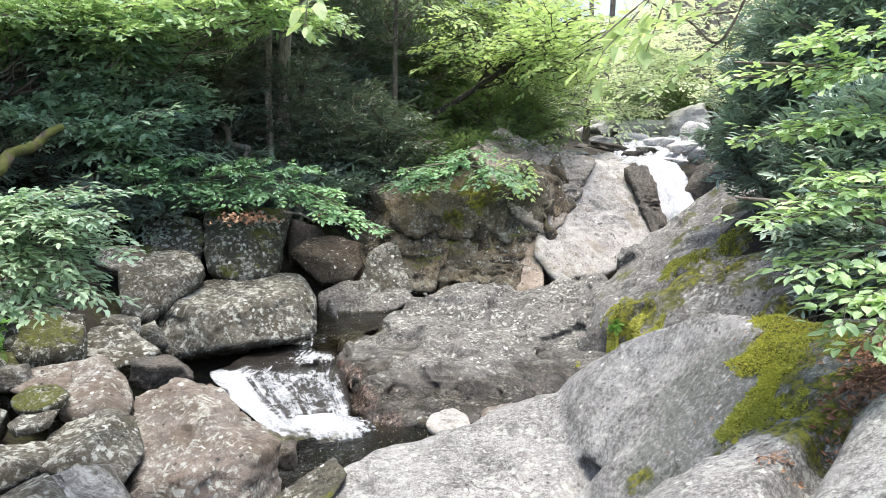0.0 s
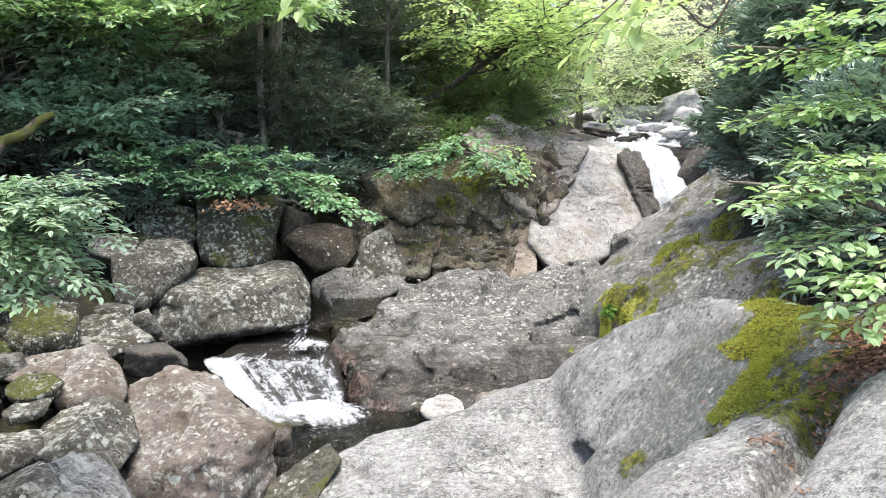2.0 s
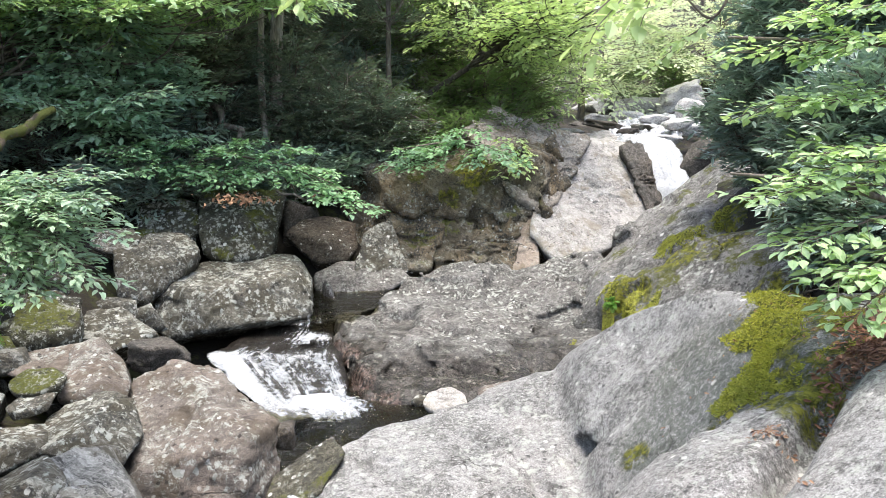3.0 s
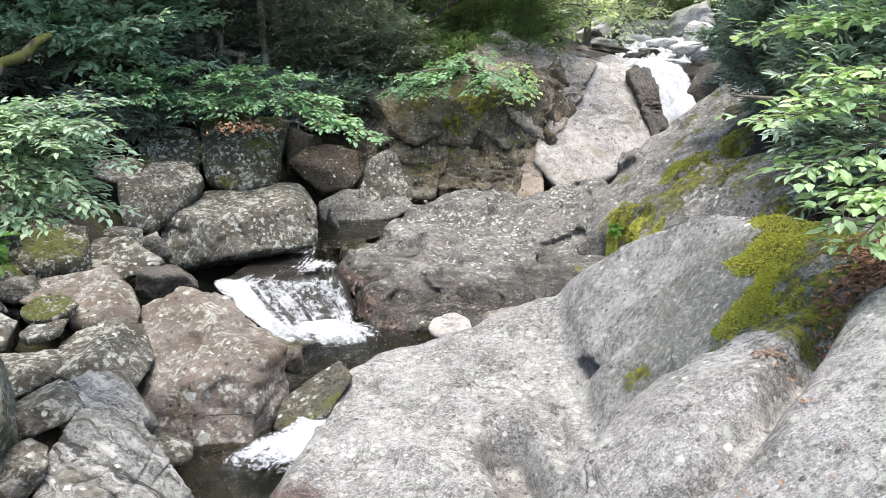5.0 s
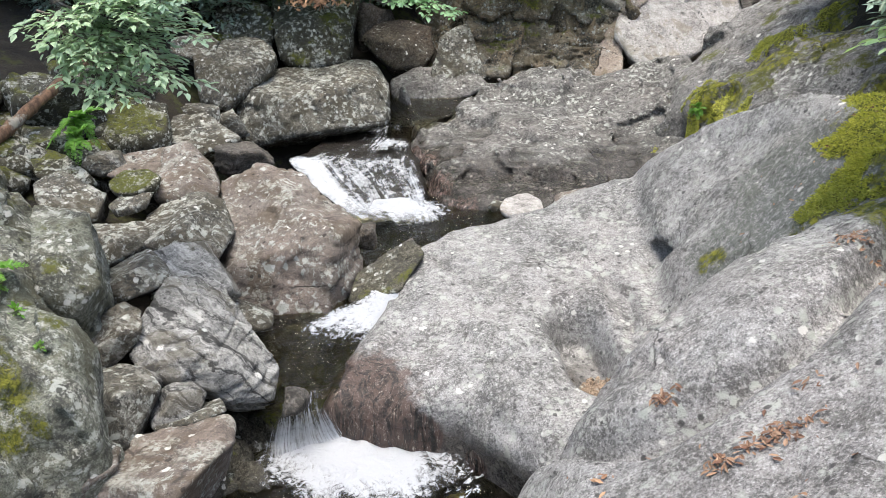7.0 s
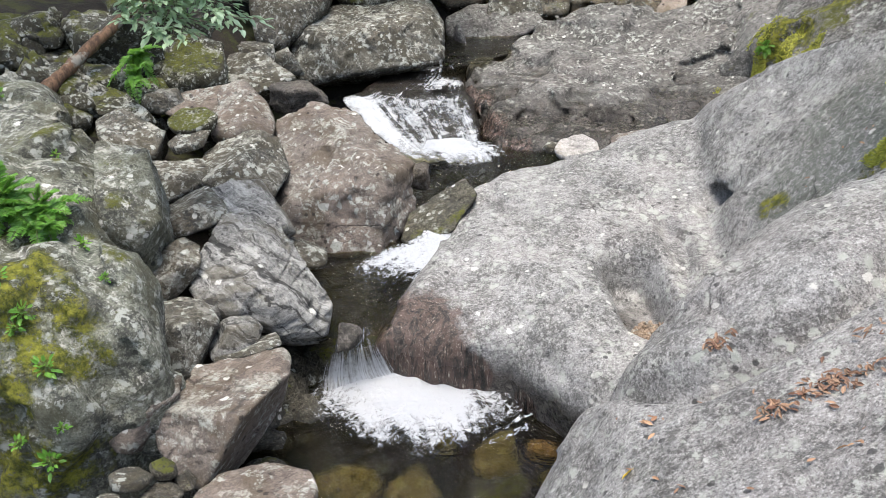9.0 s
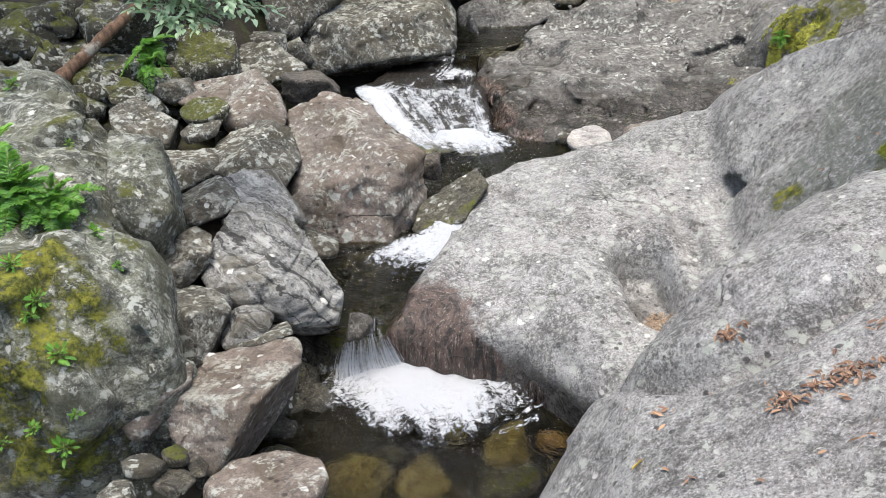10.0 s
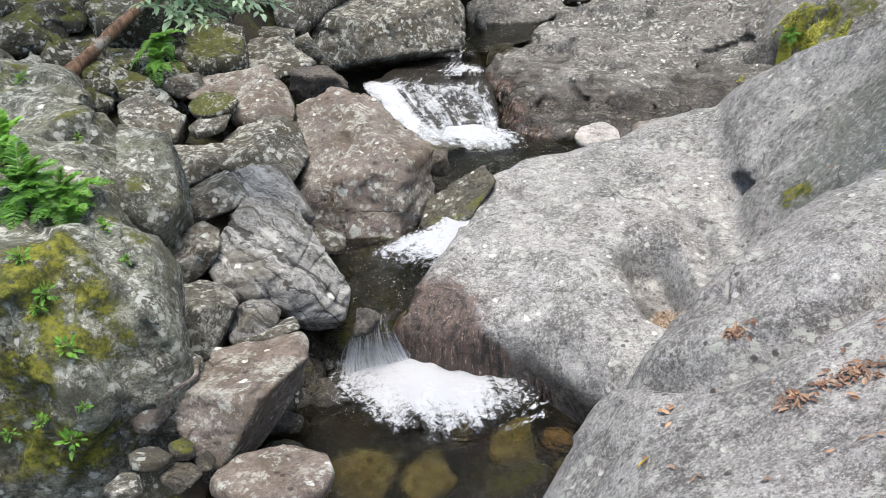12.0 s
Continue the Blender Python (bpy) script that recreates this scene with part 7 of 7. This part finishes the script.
fern(*(1.58, 6.83, -1.66), 0.1, 14, 12, M_FERN, "fern in a moss cushion between rocks", (-0.3, -0.7, 0.4))


# moss draped over the rocks where they meet
def moss_drape(centre, half, rocks, seed, count, label, deep=0.06):
    """A thick sheet of moss lying on the rocks below it, ragged at the rim, with a nap of short shoots."""
    rg = np.random.default_rng(seed)
    n = 64
    u, v = np.meshgrid(np.linspace(-1, 1, n), np.linspace(-1, 1, n), indexing="ij")
    x, y = centre[0] + u * half[0], centre[1] + v * half[1]
    q = np.stack([x, y, 0 * x], -1)
    thick = 0.62 - 0.9 * np.hypot(u, v) + 0.75 * fbm(q * 6, 4, seed)
    z = np.array([[drop(rocks, a, b)[0].z for a, b in zip(r, c)] for r, c in zip(x, y)])
    z = z + deep * np.clip(thick, -0.4, 0.5) + 0.012 * fbm(q * 30, 2, seed + 3)
    p = np.stack([x, y, z], -1).reshape(-1, 3)
    k = np.arange(n * n).reshape(n, n)
    f = np.stack([k[:-1, :-1], k[1:, :-1], k[1:, 1:], k[:-1, 1:]], -1).reshape(-1, 4)
    f = f[(thick > -0.1)[:-1, :-1].ravel()]
    root = part("moss_drape", mesh_of("moss_drape", p, f), M_MOSS)
    tagged(root, label, "moss")
    a, b, c = (p[f[:, m]] for m in (0, 1, 3))
    nrm = np.cross(b - a, c - a)
    area = np.linalg.norm(nrm, axis=1)
    pick = rg.choice(len(f), count, p=area / area.sum())
    nrm = nrm / (area[:, None] + 1e-12)
    at = a[pick] + rg.uniform(0, 1, (count, 1)) * (b - a)[pick] + rg.uniform(0, 1, (count, 1)) * (c - a)[pick]
    h = Heap()
    h.add(*blades(at, nrm[pick] * 0.6 + rg.normal(0, 0.6, (count, 3)) - np.array((0, 0, 0.5)), rg.normal(0, 1, (count, 3)), rg.uniform(0.014, 0.035, count), 0.008, False))
    tagged(part("moss_fuzz", h.mesh("moss_fuzz", False), M_MOSSLEAF, root), kind="stuff")
    return root


CLEFT = [BY_NAME[k] for k in ("bedrock_shelf", "bank_rock", "bank_ridge", "bedrock_hump")]
moss_drape((1.62, 6.95), (0.34, 0.62), CLEFT, 5, 9000, "thick yellow-green moss draped in a cleft of the rock")
moss_drape((2.55, 7.6), (0.35, 0.3), CLEFT, 6, 3000, "yellow-green moss along the crest of the rock ridge", 0.02)
moss_drape((1.98, 4.25), (0.26, 0.5), CLEFT, 7, 6500, "bright yellow-green moss running down the bedrock hump", 0.02)
moss_drape((1.7, 3.82), (0.2, 0.42), CLEFT, 8, 5000, "bright yellow-green moss running down the bedrock hump", 0.02)


# fallen wood
def log(name, a, b, r, mat, label, seed, bend=0.03):
    rg = np.random.default_rng(seed)
    w = wobble(a, b, 7, bend, rg)
    w = spline(w, 48)
    sides = 12
    v, f = tube(w, r * (1 - 0.35 * np.linspace(0, 1, len(w))), sides)
    core = np.repeat(w, sides, 0)
    v = core + (v - core) * (1 + 0.22 * fbm(v * 9, 3, seed) + 0.12 * fbm(v * np.array([40, 40, 12]), 2, seed + 3))[:, None]
    h = Heap()
    h.add(v, f)
    return tagged(part(name, h.mesh(name), mat), label, "fallen branch")


log("log", (-3.98, 5.20, -1.56), (-3.62, 6.30, -1.06), 0.055, M_LOG, "reddish-brown barkless log leaning on the mossy bank", 1, 0.008)
log("log", (-4.37, 7.4, -0.32), (-4.05, 8.26, 0.15), 0.065, M_MBARK, "mossy fallen trunk under the trees", 2)
log("dead_branch", (-3.1, 10.76, 0.23), (-2.55, 10.29, -0.26), 0.05, M_BARK, "pale dead branch broken against a trunk", 3)
log("dead_branch", (-3.14, 10.85, 0.24), (-3.19, 10.73, -0.39), 0.06, M_BARK, "pale dead branch broken against a trunk", 4)
log("dead_branch", (-1.88, 8.97, -0.8), (-1.39, 8.84, -0.92), 0.018, M_BARK, "bare grey twig hanging under the maple bough", 5)
log("dead_branch", (-1.84, 9.2, -0.64), (-1.61, 8.91, -0.95), 0.014, M_BARK, "bare grey twig hanging under the maple bough", 6)
for k, (a, b, r) in enumerate([((-3.62, 10.36, 0.74), (-3.89, 9.85, 0.43), 0.02), ((-4.05, 9.79, 0.28), (-3.97, 9.8, 0.77), 0.012), ((-0.81, 11.96, 0.52), (-0.2, 11.4, -0.16), 0.02), ((-3.18, 11.52, 1.07), (-2.63, 11.65, 1.16), 0.03), ((-1.66, 12.46, 0.8), (-0.73, 11.97, 0.52), 0.03), ((-2.05, 12.22, 1.65), (-3.03, 11.98, 1.86), 0.02), ((-1.23, 11.74, -0.08), (-1.92, 11.84, 0.43), 0.012), ((-1.12, 12.5, 1.07), (-1.24, 11.73, -0.42), 0.012)]):
    log("dead_branch", a, b, r, M_BARK, "bare grey branch in the shaded wood", 20 + k, 0.03)
brg = np.random.default_rng(77)
sprig = Heap()
bp = np.array((-2.18, 8.69, -0.85)) + brg.normal(0, 1, (90, 3)) * (0.22, 0.1, 0.03)
sprig.add(*blades(bp, brg.normal(0, 1, (90, 3)) * (1, 1, 0.4) - (0, 0, 0.7), brg.normal(0, 1, (90, 3)), 0.07, 0.03))
tagged(part("dead_sprig", sprig.mesh("dead_sprig", False), M_LITTER), "withered brown leaves hanging from the maple bough", "leaves", kind="stuff")

# the branch over the camera and leaves close by
bough("overhanging_branch", "lime-green twig hanging close overhead", [(2.24, 5.65, 1.23), (1.98, 5.62, 0.71), (1.75, 5.68, 0.86), (1.37, 5.75, 1.05)],
      [((1.98, 5.62, 0.71), (1.5, 5.69, 0.41), 0.2), ((2.05, 5.57, 0.9), (1.38, 5.57, 0.83), 0.3), ((1.75, 5.68, 0.86), (1.11, 5.62, 0.91), 0.3), ((2.17, 5.6, 1.06), (1.83, 5.52, 1.01), 0.3)],
      M_LIME, 81, twigs=9, per=6, leaf_len=0.09, leaf_wide=0.055, fine=True, stem_r=(0.012, 0.005))
bough("overhanging_branch", "lime-green twig hanging close overhead", [(0.74, 2.23, 0.48), (0.58, 2.19, 0.4), (0.42, 2.14, 0.27)],
      [((0.58, 2.19, 0.4), (0.4, 2.15, 0.24), 0.07), ((0.65, 2.21, 0.44), (0.54, 2.17, 0.28), 0.06)],
      M_LIME, 82, twigs=5, per=4, leaf_len=0.075, leaf_wide=0.045, fine=True, stem_r=(0.004, 0.002), thick=0.003)
bough("overhanging_branch", "lime-green twig hanging close overhead", [(-0.33, 2.12, 0.5), (-0.35, 2.13, 0.43), (-0.36, 2.08, 0.39)],
      [((-0.35, 2.13, 0.43), (-0.37, 2.09, 0.36), 0.04)], M_LIME, 83, twigs=3, per=3, leaf_len=0.06, leaf_wide=0.035, fine=True, stem_r=(0.004, 0.002), thick=0.003)
